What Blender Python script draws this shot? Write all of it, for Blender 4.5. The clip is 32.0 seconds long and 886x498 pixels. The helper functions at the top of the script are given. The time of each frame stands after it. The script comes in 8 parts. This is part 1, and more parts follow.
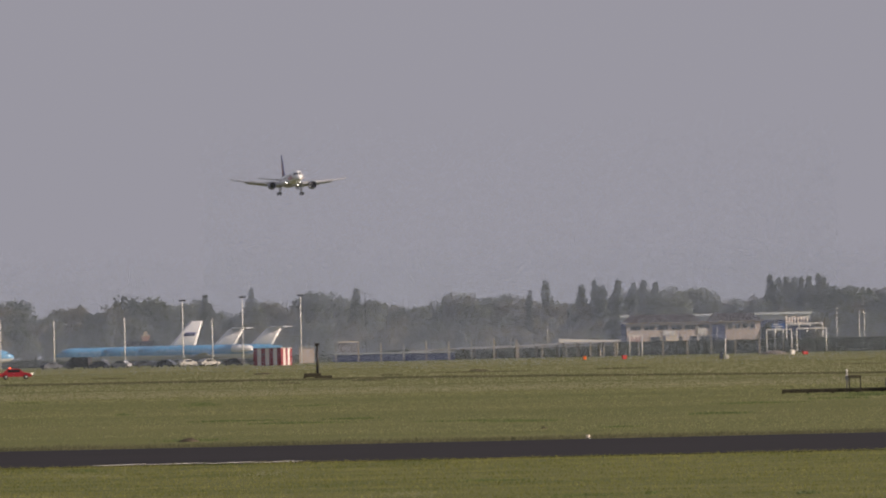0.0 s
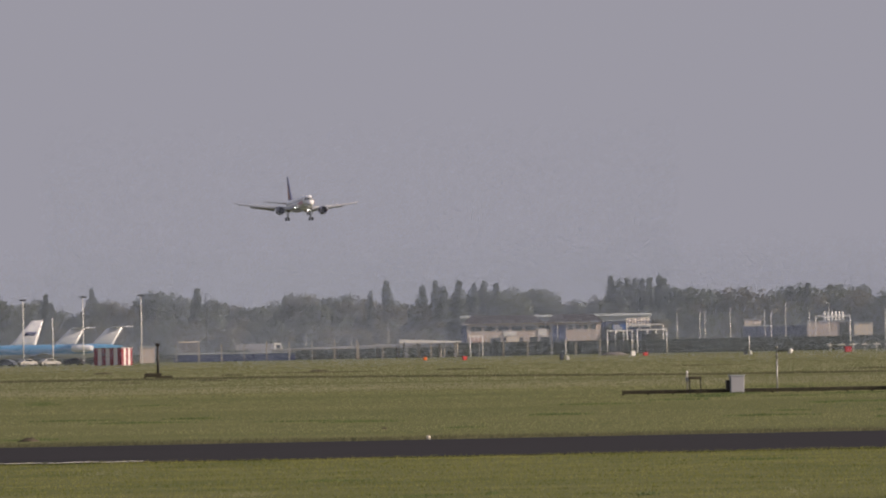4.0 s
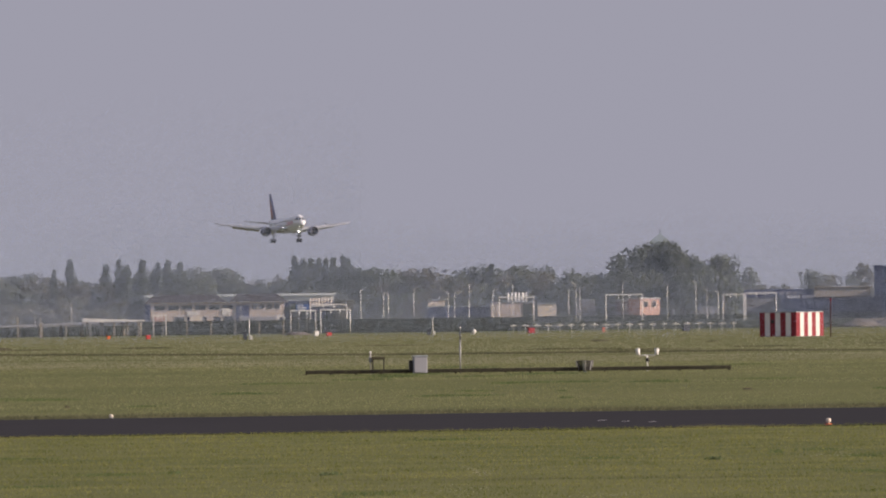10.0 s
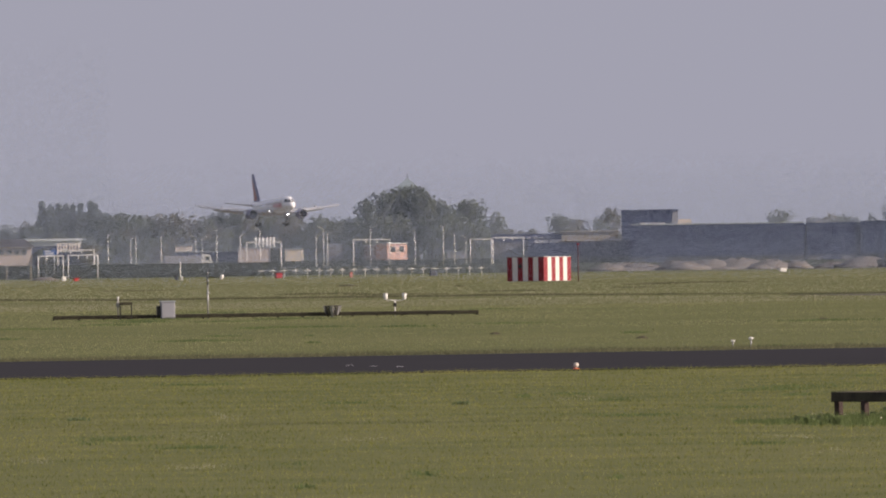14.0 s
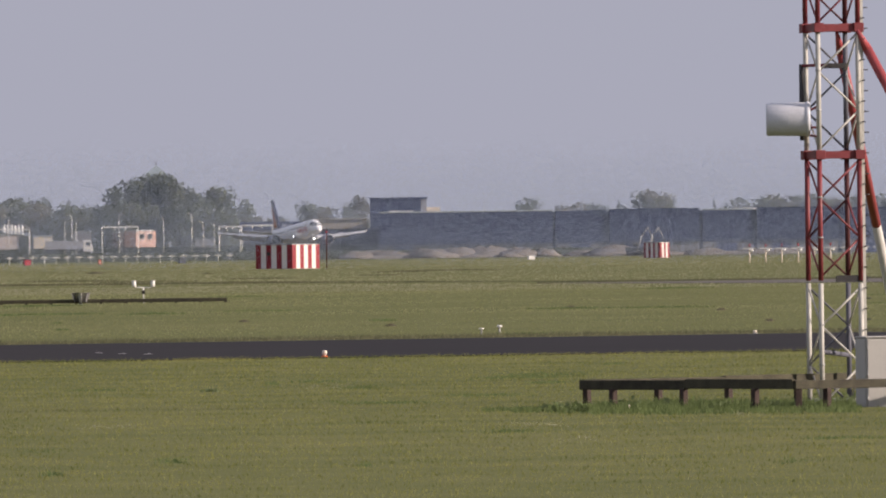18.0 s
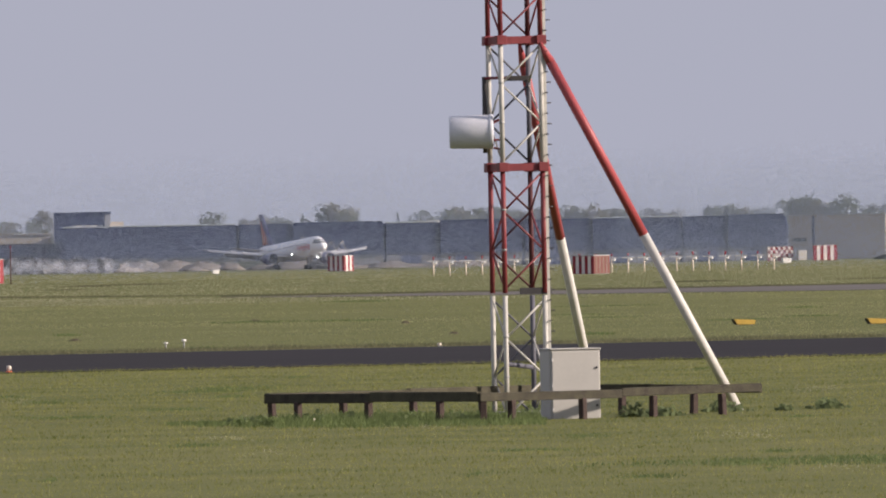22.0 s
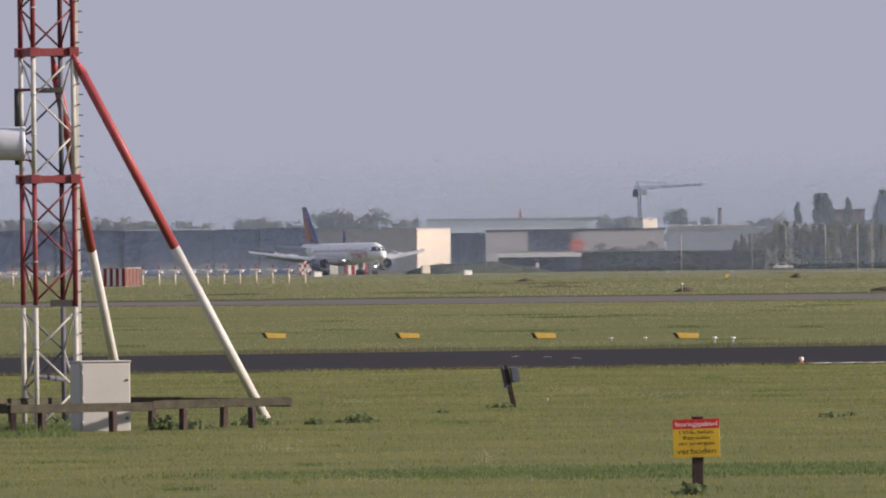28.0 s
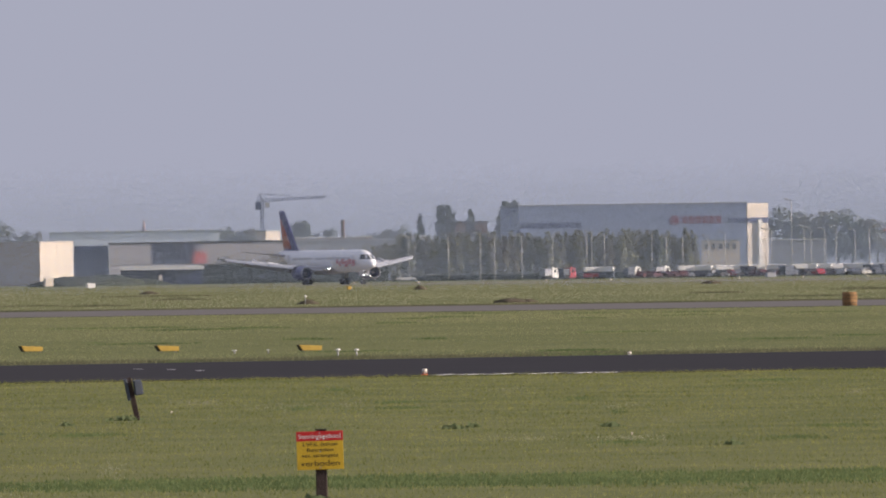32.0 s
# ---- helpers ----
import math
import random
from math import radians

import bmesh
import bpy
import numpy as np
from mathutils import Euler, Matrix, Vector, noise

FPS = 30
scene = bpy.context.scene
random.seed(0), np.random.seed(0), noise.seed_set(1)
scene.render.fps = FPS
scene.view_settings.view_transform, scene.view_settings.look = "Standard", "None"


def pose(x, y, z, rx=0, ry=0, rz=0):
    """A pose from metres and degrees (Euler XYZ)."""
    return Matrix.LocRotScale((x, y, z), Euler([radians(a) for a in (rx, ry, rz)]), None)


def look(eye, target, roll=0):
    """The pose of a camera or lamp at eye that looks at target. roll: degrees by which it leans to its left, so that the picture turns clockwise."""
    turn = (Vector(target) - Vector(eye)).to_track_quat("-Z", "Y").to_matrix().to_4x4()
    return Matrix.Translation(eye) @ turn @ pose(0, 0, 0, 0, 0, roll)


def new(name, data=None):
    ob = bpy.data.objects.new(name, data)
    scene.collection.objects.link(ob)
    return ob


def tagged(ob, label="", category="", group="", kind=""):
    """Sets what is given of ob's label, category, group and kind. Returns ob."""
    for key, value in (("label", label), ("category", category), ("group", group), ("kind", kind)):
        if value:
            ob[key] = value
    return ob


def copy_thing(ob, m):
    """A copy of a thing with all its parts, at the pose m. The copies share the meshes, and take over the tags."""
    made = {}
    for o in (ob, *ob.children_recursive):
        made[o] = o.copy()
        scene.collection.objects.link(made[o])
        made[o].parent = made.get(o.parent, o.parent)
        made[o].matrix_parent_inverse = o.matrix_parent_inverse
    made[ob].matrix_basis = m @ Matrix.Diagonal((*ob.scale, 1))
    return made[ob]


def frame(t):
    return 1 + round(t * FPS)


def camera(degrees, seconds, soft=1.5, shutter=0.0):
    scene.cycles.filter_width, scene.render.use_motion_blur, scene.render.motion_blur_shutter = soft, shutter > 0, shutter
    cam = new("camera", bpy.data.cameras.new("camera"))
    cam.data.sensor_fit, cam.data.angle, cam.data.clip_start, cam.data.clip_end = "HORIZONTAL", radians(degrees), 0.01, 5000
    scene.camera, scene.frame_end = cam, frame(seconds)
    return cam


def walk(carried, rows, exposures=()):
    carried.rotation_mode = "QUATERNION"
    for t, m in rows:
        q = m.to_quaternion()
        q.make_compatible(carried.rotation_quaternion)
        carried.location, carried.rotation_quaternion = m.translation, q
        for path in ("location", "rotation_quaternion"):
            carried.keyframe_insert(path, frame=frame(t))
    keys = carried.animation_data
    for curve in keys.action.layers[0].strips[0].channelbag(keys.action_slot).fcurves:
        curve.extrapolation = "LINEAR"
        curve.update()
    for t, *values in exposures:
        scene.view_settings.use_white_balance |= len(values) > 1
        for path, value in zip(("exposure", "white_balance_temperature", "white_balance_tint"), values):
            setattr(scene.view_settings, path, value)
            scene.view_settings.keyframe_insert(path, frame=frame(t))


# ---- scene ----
# The camera stands still on a bank beside the airfield and pans to the right after the landing airliner.
cam = camera(3.87, 32.0, soft=2.0)
EYE = 4.0
PAN = [
    (0.0, -0.0000, 0.4000, 1.213),
    (0.5, -0.0275, 0.4232, 1.249),
    (1.0, -0.0826, 0.3959, 1.415),
    (1.5, -0.2179, 0.3799, 1.405),
    (2.0, -0.4698, 0.3740, 1.270),
    (2.5, -0.5104, 0.3476, 1.211),
    (3.0, -0.5761, 0.3835, 1.174),
    (3.5, -0.6361, 0.3926, 1.101),
    (5.5, -0.9962, 0.3269, 1.087),
    (6.0, -1.1526, 0.2945, 1.044),
    (6.5, -1.2582, 0.2721, 0.841),
    (7.0, -1.4162, 0.2346, 0.820),
    (7.5, -1.5539, 0.2551, 0.957),
    (8.0, -1.6607, 0.2650, 0.827),
    (8.5, -1.7327, 0.2739, 0.706),
    (9.0, -1.8411, 0.2879, 0.746),
    (9.5, -1.9387, 0.2792, 0.722),
    (10.0, -2.0801, 0.2788, 0.741),
    (10.5, -2.1765, 0.2603, 0.738),
    (11.0, -2.3355, 0.1993, 0.727),
    (11.5, -2.4286, 0.1922, 0.766),
    (12.0, -2.5599, 0.2194, 0.695),
    (12.5, -2.6564, 0.2043, 0.666),
    (13.0, -2.7954, 0.1462, 0.861),
    (13.5, -3.0153, 0.0779, 0.869),
    (15.5, -3.4260, -0.0437, 0.735),
    (16.0, -3.5572, -0.0421, 0.671),
    (16.5, -3.7682, -0.0488, 0.777),
    (17.0, -4.0495, -0.0309, 0.786),
    (17.5, -4.2159, -0.0003, 0.750),
    (18.0, -4.2819, -0.0453, 0.742),
    (18.5, -4.3783, -0.0492, 0.883),
    (19.0, -4.5545, -0.0664, 0.916),
    (19.5, -4.6913, -0.1066, 0.883),
    (20.0, -4.8346, -0.0806, 0.976),
    (20.5, -5.0339, -0.1002, 0.906),
    (21.0, -5.2855, -0.1355, 1.035),
    (21.5, -5.4660, -0.0703, 1.015),
    (22.0, -5.6630, -0.0073, 1.070),
    (22.5, -5.7907, -0.0414, 1.139),
    (23.0, -5.9500, -0.0695, 1.206),
    (23.5, -6.2639, -0.0175, 1.194),
    (24.0, -6.5815, -0.0073, 1.153),
    (24.5, -6.5210, -0.0090, 1.150),
    (25.0, -6.7675, -0.0147, 0.942),
    (25.5, -6.8014, 0.0024, 0.827),
    (27.5, -7.4719, 0.0574, 0.702),
    (28.0, -7.7115, 0.0197, 0.658),
    (28.5, -8.1196, 0.0279, 0.658),
    (29.0, -8.3456, 0.0092, 0.613),
    (29.5, -8.5123, 0.0172, 0.601),
    (30.0, -8.6065, 0.0367, 0.594),
    (30.5, -8.7284, 0.0420, 0.685),
    (31.0, -8.9350, 0.0474, 0.688),
    (31.5, -9.1287, 0.0635, 0.723),
    (32.0, -9.3588, 0.0526, 0.844),
]
walk(cam, [(t, pose(0, 0, EYE, 90 + pitch, lean, yaw)) for t, yaw, pitch, lean in PAN],
     exposures=[(0, 0.0, 6530, 14.5), (4, 0.04, 6480, 15), (8, 0.12, 6290, 17), (14, 0.23, 6250, 16.5), (16, 0.335, 6220, 16), (17, 0.36, 6200, 15.5), (19, 0.41, 6160, 14.5), (22, 0.47, 6100, 14), (25, 0.48, 6060, 13.8), (28, 0.4, 6020, 14), (32, 0.39, 5990, 14.3)])

# ---- light: hazy evening sun from the right, soft bright sky
SUN_TURN, SUN_UP = 74.0, 20.0   # degrees to the right of straight behind the camera, and above the horizon
world = bpy.data.worlds.new("world")
scene.world = world
world.use_nodes = True
wn, wl = world.node_tree.nodes, world.node_tree.links
wn.clear()
sky = wn.new("ShaderNodeTexSky")
sky.sky_type = "NISHITA"
sky.sun_disc = False
sky.sun_elevation = radians(SUN_UP)
sky.sun_rotation = radians(180 - SUN_TURN)
sky.dust_density = 4.0
clear_sky = wn.new("ShaderNodeBackground")
clear_sky.inputs[1].default_value = 0.06
wl.new(sky.outputs[0], clear_sky.inputs[0])
haze = wn.new("ShaderNodeBackground")
haze.inputs[0].default_value = (0.345, 0.345, 0.39, 1)
haze.inputs[1].default_value = 1.0
mix_sky = wn.new("ShaderNodeMixShader")
mix_sky.inputs[0].default_value = 0.88
wl.new(clear_sky.outputs[0], mix_sky.inputs[1])
wl.new(haze.outputs[0], mix_sky.inputs[2])
world_out = wn.new("ShaderNodeOutputWorld")
wl.new(mix_sky.outputs[0], world_out.inputs[0])
sun = new("sun", bpy.data.lights.new("sun", "SUN"))
sun.data.energy, sun.data.angle, sun.data.color = 5.0, radians(3.0), (1.0, 0.84, 0.67)
_st, _su = radians(SUN_TURN), radians(SUN_UP)
sun.matrix_world = look((400 * math.sin(_st), -400 * math.cos(_st), 400 * math.tan(_su)), (0, 0, 0))


# ---- materials
def mat(name, rgb, rough=0.7, metal=0.0, var=0.25, scale=1.0, bump=0.15, rnd=0.0, island=0.0, rgb2=None, spec=0.3, alpha=1.0, through_light=0.0, upright_normals=0.0, span=0.32):
    """A surface with variation at two scales, in metres (scale: patches per metre), and fine relief."""
    m = bpy.data.materials.new(name)
    m.use_nodes = True
    n, l = m.node_tree.nodes, m.node_tree.links
    b = n["Principled BSDF"]
    b.inputs["Roughness"].default_value = rough
    b.inputs["Metallic"].default_value = metal
    b.inputs["Specular IOR Level"].default_value = spec
    b.inputs["Alpha"].default_value = alpha
    tc = n.new("ShaderNodeTexCoord")
    big, small = n.new("ShaderNodeTexNoise"), n.new("ShaderNodeTexNoise")
    big.inputs["Scale"].default_value, small.inputs["Scale"].default_value = scale, scale * 9
    big.inputs["Detail"].default_value, small.inputs["Detail"].default_value = 4, 3
    l.new(tc.outputs["Object"], big.inputs["Vector"])
    l.new(tc.outputs["Object"], small.inputs["Vector"])
    add = n.new("ShaderNodeMath")
    add.operation = "MULTIPLY_ADD"
    l.new(small.outputs[0], add.inputs[0])
    add.inputs[1].default_value = 0.5
    l.new(big.outputs[0], add.inputs[2])
    last = add
    if rnd:
        oi = n.new("ShaderNodeObjectInfo")
        a2 = n.new("ShaderNodeMath")
        a2.operation = "MULTIPLY_ADD"
        l.new(oi.outputs["Random"], a2.inputs[0])
        a2.inputs[1].default_value = rnd
        l.new(last.outputs[0], a2.inputs[2])
        last = a2
    if island:
        ge = n.new("ShaderNodeNewGeometry")
        a3 = n.new("ShaderNodeMath")
        a3.operation = "MULTIPLY_ADD"
        l.new(ge.outputs["Random Per Island"], a3.inputs[0])
        a3.inputs[1].default_value = island
        l.new(last.outputs[0], a3.inputs[2])
        last = a3
    ramp = n.new("ShaderNodeValToRGB")
    mid = 0.75 + 0.5 * rnd + 0.5 * island
    lo = [c * (1 - var) for c in rgb]
    hi = [min(1, c * (1 + var)) for c in (rgb2 or rgb)]
    mr = n.new("ShaderNodeMapRange")
    mr.inputs[1].default_value, mr.inputs[2].default_value = mid - span - 0.4 * (rnd + island), mid + span + 0.4 * (rnd + island)
    l.new(last.outputs[0], mr.inputs[0])
    ramp.color_ramp.elements[0].color = (*lo, 1)
    ramp.color_ramp.elements[1].color = (*hi, 1)
    l.new(mr.outputs[0], ramp.inputs[0])
    l.new(ramp.outputs[0], b.inputs["Base Color"])
    if bump:
        bp = n.new("ShaderNodeBump")
        bp.inputs["Strength"].default_value = bump
        bp.inputs["Distance"].default_value = 0.05
        l.new(small.outputs[0], bp.inputs["Height"])
        l.new(bp.outputs[0], b.inputs["Normal"])
    if upright_normals:
        gn, sc, up = n.new("ShaderNodeNewGeometry"), n.new("ShaderNodeVectorMath"), n.new("ShaderNodeVectorMath")
        sc.operation, up.operation = "SCALE", "ADD"
        sc.inputs["Scale"].default_value = upright_normals
        up.inputs[1].default_value = (0.0, 0.0, 1.0)
        l.new(gn.outputs["Normal"], sc.inputs[0])
        l.new(sc.outputs[0], up.inputs[0])
        nz = n.new("ShaderNodeVectorMath")
        nz.operation = "NORMALIZE"
        l.new(up.outputs[0], nz.inputs[0])
        l.new(nz.outputs[0], b.inputs["Normal"])
    if through_light:
        tr = n.new("ShaderNodeBsdfTranslucent")
        l.new(ramp.outputs[0], tr.inputs[0])
        mx = n.new("ShaderNodeAddShader")
        l.new(b.outputs[0], mx.inputs[0])
        l.new(tr.outputs[0], mx.inputs[1])
        l.new(mx.outputs[0], n["Material Output"].inputs[0])
    return m


def glow(name, rgb, power):
    m = bpy.data.materials.new(name)
    m.use_nodes = True
    b = m.node_tree.nodes["Principled BSDF"]
    b.inputs["Base Color"].default_value = (*rgb, 1)
    b.inputs["Emission Color"].default_value = (*rgb, 1)
    b.inputs["Emission Strength"].default_value = power
    return m


def ground_mat(name, stops, scales, rough=0.95):
    """Field colours from three sizes of noise laid over one another."""
    m = bpy.data.materials.new(name)
    m.use_nodes = True
    n, l = m.node_tree.nodes, m.node_tree.links
    b = n["Principled BSDF"]
    b.inputs["Roughness"].default_value = rough
    b.inputs["Specular IOR Level"].default_value = 0.1
    tc = n.new("ShaderNodeTexCoord")
    last = None
    for s, w in scales:
        no = n.new("ShaderNodeTexNoise")
        no.inputs["Scale"].default_value = s
        no.inputs["Detail"].default_value = 5
        l.new(tc.outputs["Object"], no.inputs["Vector"])
        ma = n.new("ShaderNodeMath")
        ma.operation = "MULTIPLY_ADD"
        ma.inputs[1].default_value = w
        l.new(no.outputs[0], ma.inputs[0])
        if last is None:
            ma.inputs[2].default_value = 0.5 - 0.5 * sum(w for _, w in scales)
        else:
            l.new(last.outputs[0], ma.inputs[2])
        last = ma
    ramp = n.new("ShaderNodeValToRGB")
    for i, (p, c) in enumerate(stops):
        e = ramp.color_ramp.elements[i] if i < 2 else ramp.color_ramp.elements.new(p)
        e.position = p
        e.color = (*c, 1)
    l.new(last.outputs[0], ramp.inputs[0])
    l.new(ramp.outputs[0], b.inputs["Base Color"])
    bp = n.new("ShaderNodeBump")
    bp.inputs["Strength"].default_value = 0.3
    bp.inputs["Distance"].default_value = 0.1
    l.new(last.outputs[0], bp.inputs["Height"])
    l.new(bp.outputs[0], b.inputs["Normal"])
    return m


GRASS = ground_mat("grass_ground", [(0.25, (0.099, 0.112, 0.04)), (0.75, (0.155, 0.157, 0.063)), (0.5, (0.125, 0.134, 0.05))],
                   [(0.006, 0.7), (0.045, 0.7), (0.5, 0.5), (4.0, 0.3)])
BLADE = mat("grass_blade", (0.086, 0.102, 0.025), 0.7, var=0.2, scale=0.22, bump=0, island=0.1, rgb2=(0.13, 0.128, 0.04), spec=0.1, through_light=0.6, upright_normals=0.8, span=0.07)
FIELDBLADE = mat("field_grass_blade", (0.13, 0.14, 0.064), 0.7, var=0.15, scale=0.016, bump=0, island=0.08, rgb2=(0.16, 0.16, 0.078), spec=0.1, through_light=0.6, upright_normals=0.8, span=0.07)
# straw tone, lightened further to put the distant haze into the colour
DRYHAZEBLADE = mat("dry_hazed_blade", (0.18, 0.178, 0.114), 0.7, var=0.12, scale=0.01, bump=0, island=0.08, rgb2=(0.196, 0.192, 0.125), spec=0.1, through_light=0.6, upright_normals=0.8, span=0.07)
VERGE = mat("rank_verge", (0.055, 0.062, 0.034), 0.8, var=0.25, scale=0.2, bump=0, island=0.2, rgb2=(0.085, 0.082, 0.048), spec=0.1, through_light=0.5, upright_normals=0.8)
STALK = mat("pale_stalk", (0.155, 0.16, 0.068), 0.7, var=0.2, scale=0.2, bump=0, island=0.3, rgb2=(0.195, 0.19, 0.085), spec=0.1, through_light=0.5, upright_normals=0.8)
STRIPBLADE = mat("strip_blade", (0.062, 0.086, 0.033), 0.7, var=0.12, scale=0.25, bump=0, island=0.1, rgb2=(0.075, 0.096, 0.036), spec=0.1, through_light=0.6, upright_normals=0.8, span=0.12)
LUSH = mat("lush_blade", (0.056, 0.076, 0.028), 0.7, var=0.15, scale=0.3, bump=0, island=0.1, rgb2=(0.085, 0.108, 0.038), spec=0.1, through_light=0.6, upright_normals=0.8)
WEED = mat("weed_leaf", (0.072, 0.094, 0.044), 0.8, var=0.25, scale=1, bump=0, island=0.4, rgb2=(0.082, 0.1, 0.046), spec=0.1, through_light=0.3, upright_normals=0.8)
ASPHALT = ground_mat("dark_asphalt", [(0.2, (0.017, 0.0155, 0.017)), (0.8, (0.031, 0.028, 0.031))], [(0.02, 0.6), (0.2, 0.5), (3.0, 0.3)], 0.85)
CONCRETE = ground_mat("worn_concrete", [(0.2, (0.16, 0.15, 0.135)), (0.8, (0.24, 0.225, 0.2))], [(0.02, 0.6), (0.15, 0.5), (2.0, 0.3)], 0.8)
TAXI = ground_mat("taxiway_concrete", [(0.2, (0.105, 0.098, 0.092)), (0.8, (0.165, 0.152, 0.14))], [(0.02, 0.6), (0.15, 0.5), (2.0, 0.3)], 0.85)
EARTH = ground_mat("bare_earth", [(0.2, (0.055, 0.05, 0.035)), (0.8, (0.12, 0.1, 0.07))], [(0.1, 0.6), (0.6, 0.5)], 0.95)
SAND = ground_mat("sand", [(0.2, (0.13, 0.12, 0.115)), (0.8, (0.2, 0.18, 0.165))], [(0.1, 0.6), (0.5, 0.5)], 0.95)
LINE = mat("road_paint", (0.7, 0.69, 0.66), 0.6, var=0.2, scale=2)
RED = mat("red_paint", (0.52, 0.045, 0.035), 0.5, var=0.2, scale=1.2, rnd=0.2)
MASTRED = mat("mast_red", (0.19, 0.04, 0.046), 0.45, var=0.3, scale=2.5, rnd=0.15)
WHITE = mat("white_paint", (0.78, 0.76, 0.73), 0.5, var=0.12, scale=1.2, rnd=0.1)
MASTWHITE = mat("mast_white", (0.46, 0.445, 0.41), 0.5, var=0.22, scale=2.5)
STRUTRED = mat("strut_red", (0.34, 0.07, 0.078), 0.45, var=0.15, scale=2.5)
STRUTWHITE = mat("strut_white", (0.58, 0.56, 0.53), 0.5, var=0.15, scale=2.5)
MASTBACK = mat("mast_slate_and_shade", (0.11, 0.11, 0.135), 0.6, var=0.2, scale=2.5)
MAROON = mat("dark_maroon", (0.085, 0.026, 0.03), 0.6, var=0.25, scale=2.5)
DARKRED = mat("dark_red_paint", (0.34, 0.03, 0.045), 0.5, var=0.2, scale=1.2)
GREYBOX = mat("grey_cabinet_paint", (0.43, 0.415, 0.39), 0.5, var=0.07, scale=1.5, bump=0.02, rnd=0.1)
GALV = mat("galvanised_steel", (0.36, 0.36, 0.36), 0.5, 0.4, var=0.25, scale=3)
DARKSTEEL = mat("dark_steel", (0.045, 0.043, 0.045), 0.5, 0.3, var=0.3, scale=2)
SLATE = mat("slate_blue_steel", (0.075, 0.085, 0.11), 0.5, var=0.2, scale=3)
DRUMGREY = mat("antenna_shell", (0.60, 0.61, 0.66), 0.45, var=0.1, scale=2)
TIMBER = mat("weathered_timber", (0.035, 0.030, 0.026), 0.85, var=0.5, scale=3, bump=0.5, rnd=0.3, rgb2=(0.06, 0.055, 0.035))
BROWNPOST = mat("brown_wood", (0.055, 0.037, 0.032), 0.8, var=0.35, scale=4, bump=0.4)
YELLOW = mat("signal_yellow", (0.62, 0.40, 0.03), 0.5, var=0.15, scale=2)
OCHRE = mat("weathered_yellow", (0.50, 0.335, 0.07), 0.55, var=0.2, scale=2)
SHELTERRED = mat("shelter_red", (0.25, 0.022, 0.034), 0.55, var=0.15, scale=1.0, rnd=0.15)
SHELTERWHITE = mat("shelter_white", (0.74, 0.70, 0.66), 0.55, var=0.12, scale=1.0, rnd=0.1)
BROWNRED = mat("brown_red_panels", (0.17, 0.065, 0.06), 0.7, var=0.2, scale=1.0, rnd=0.3)
SIGNRED = mat("sign_red", (0.55, 0.03, 0.03), 0.45, var=0.12, scale=3)
ORANGE = mat("signal_orange", (0.75, 0.16, 0.03), 0.5, var=0.15, scale=2)
SIGNBLUE = mat("sign_blue", (0.06, 0.14, 0.38), 0.45, var=0.1, scale=1)
BLACK = mat("black_lettering", (0.02, 0.018, 0.02), 0.5, var=0.1)
RUBBER = mat("tyre_rubber", (0.022, 0.022, 0.024), 0.8, var=0.2, scale=3)
GLASS = mat("dark_window_glass", (0.02, 0.024, 0.03), 0.08, var=0.1, scale=0.2, bump=0, spec=0.6)
SKIN = mat("white_aircraft_paint", (0.80, 0.80, 0.82), 0.3, var=0.05, scale=0.3, bump=0.02, spec=0.5)
DOORGREY = mat("door_outline_grey", (0.64, 0.64, 0.67), 0.35, var=0.05, scale=0.5, bump=0.02)
METALSKIN = mat("bare_aluminium", (0.55, 0.55, 0.57), 0.35, 0.7, var=0.1, scale=0.5, bump=0.02)
WINGGREY = mat("wing_grey", (0.46, 0.46, 0.48), 0.4, var=0.1, scale=0.4, bump=0.02)
NAVY = mat("navy_blue_paint", (0.105, 0.11, 0.235), 0.35, var=0.1, scale=0.4, bump=0.02, spec=0.5)
TAILRED = mat("orange_red_paint", (0.42, 0.14, 0.08), 0.35, var=0.1, scale=0.4, bump=0.02)
LIVERYRED = mat("livery_red", (0.50, 0.22, 0.24), 0.35, var=0.15, scale=0.8, bump=0)
LIVERYGREY = mat("livery_grey", (0.40, 0.36, 0.42), 0.35, var=0.1, scale=0.8, bump=0)
CABINGLASS = mat("cabin_window_glass", (0.42, 0.42, 0.46), 0.2, var=0.1, scale=0.5, bump=0)
FADEDRED = mat("faded_red_paint", (0.42, 0.17, 0.14), 0.6, var=0.2, scale=0.4)
SKYBLUE = mat("sky_blue_paint", (0.11, 0.32, 0.56), 0.35, var=0.08, scale=0.4, bump=0.02, spec=0.5)
HANGAR = mat("slate_blue_cladding", (0.03, 0.043, 0.11), 0.6, var=0.04, scale=0.05, bump=0, rnd=0.03)
HANGARLOW = mat("pale_plinth_panels", (0.19, 0.19, 0.21), 0.7, var=0.25, scale=0.15, rnd=0.15)
WARESHADE = mat("warehouse_shaded_beige", (0.49, 0.445, 0.415), 0.6, var=0.07, scale=0.15, rnd=0.05)
HALLGREY = mat("hall_grey", (0.60, 0.55, 0.555), 0.6, var=0.07, scale=0.15, rnd=0.05)
BEIGE = mat("beige_cladding", (0.33, 0.30, 0.26), 0.6, var=0.1, scale=0.15, rnd=0.06)
PINKWALL = mat("pinkish_render", (0.55, 0.465, 0.415), 0.8, var=0.1, scale=0.4)
EMBLEM = mat("emblem_red", (0.18, 0.055, 0.08), 0.5, var=0.1, scale=0.5)
HALLPINK = mat("rusty_pink_paint", (0.37, 0.25, 0.25), 0.6, var=0.2, scale=0.3)
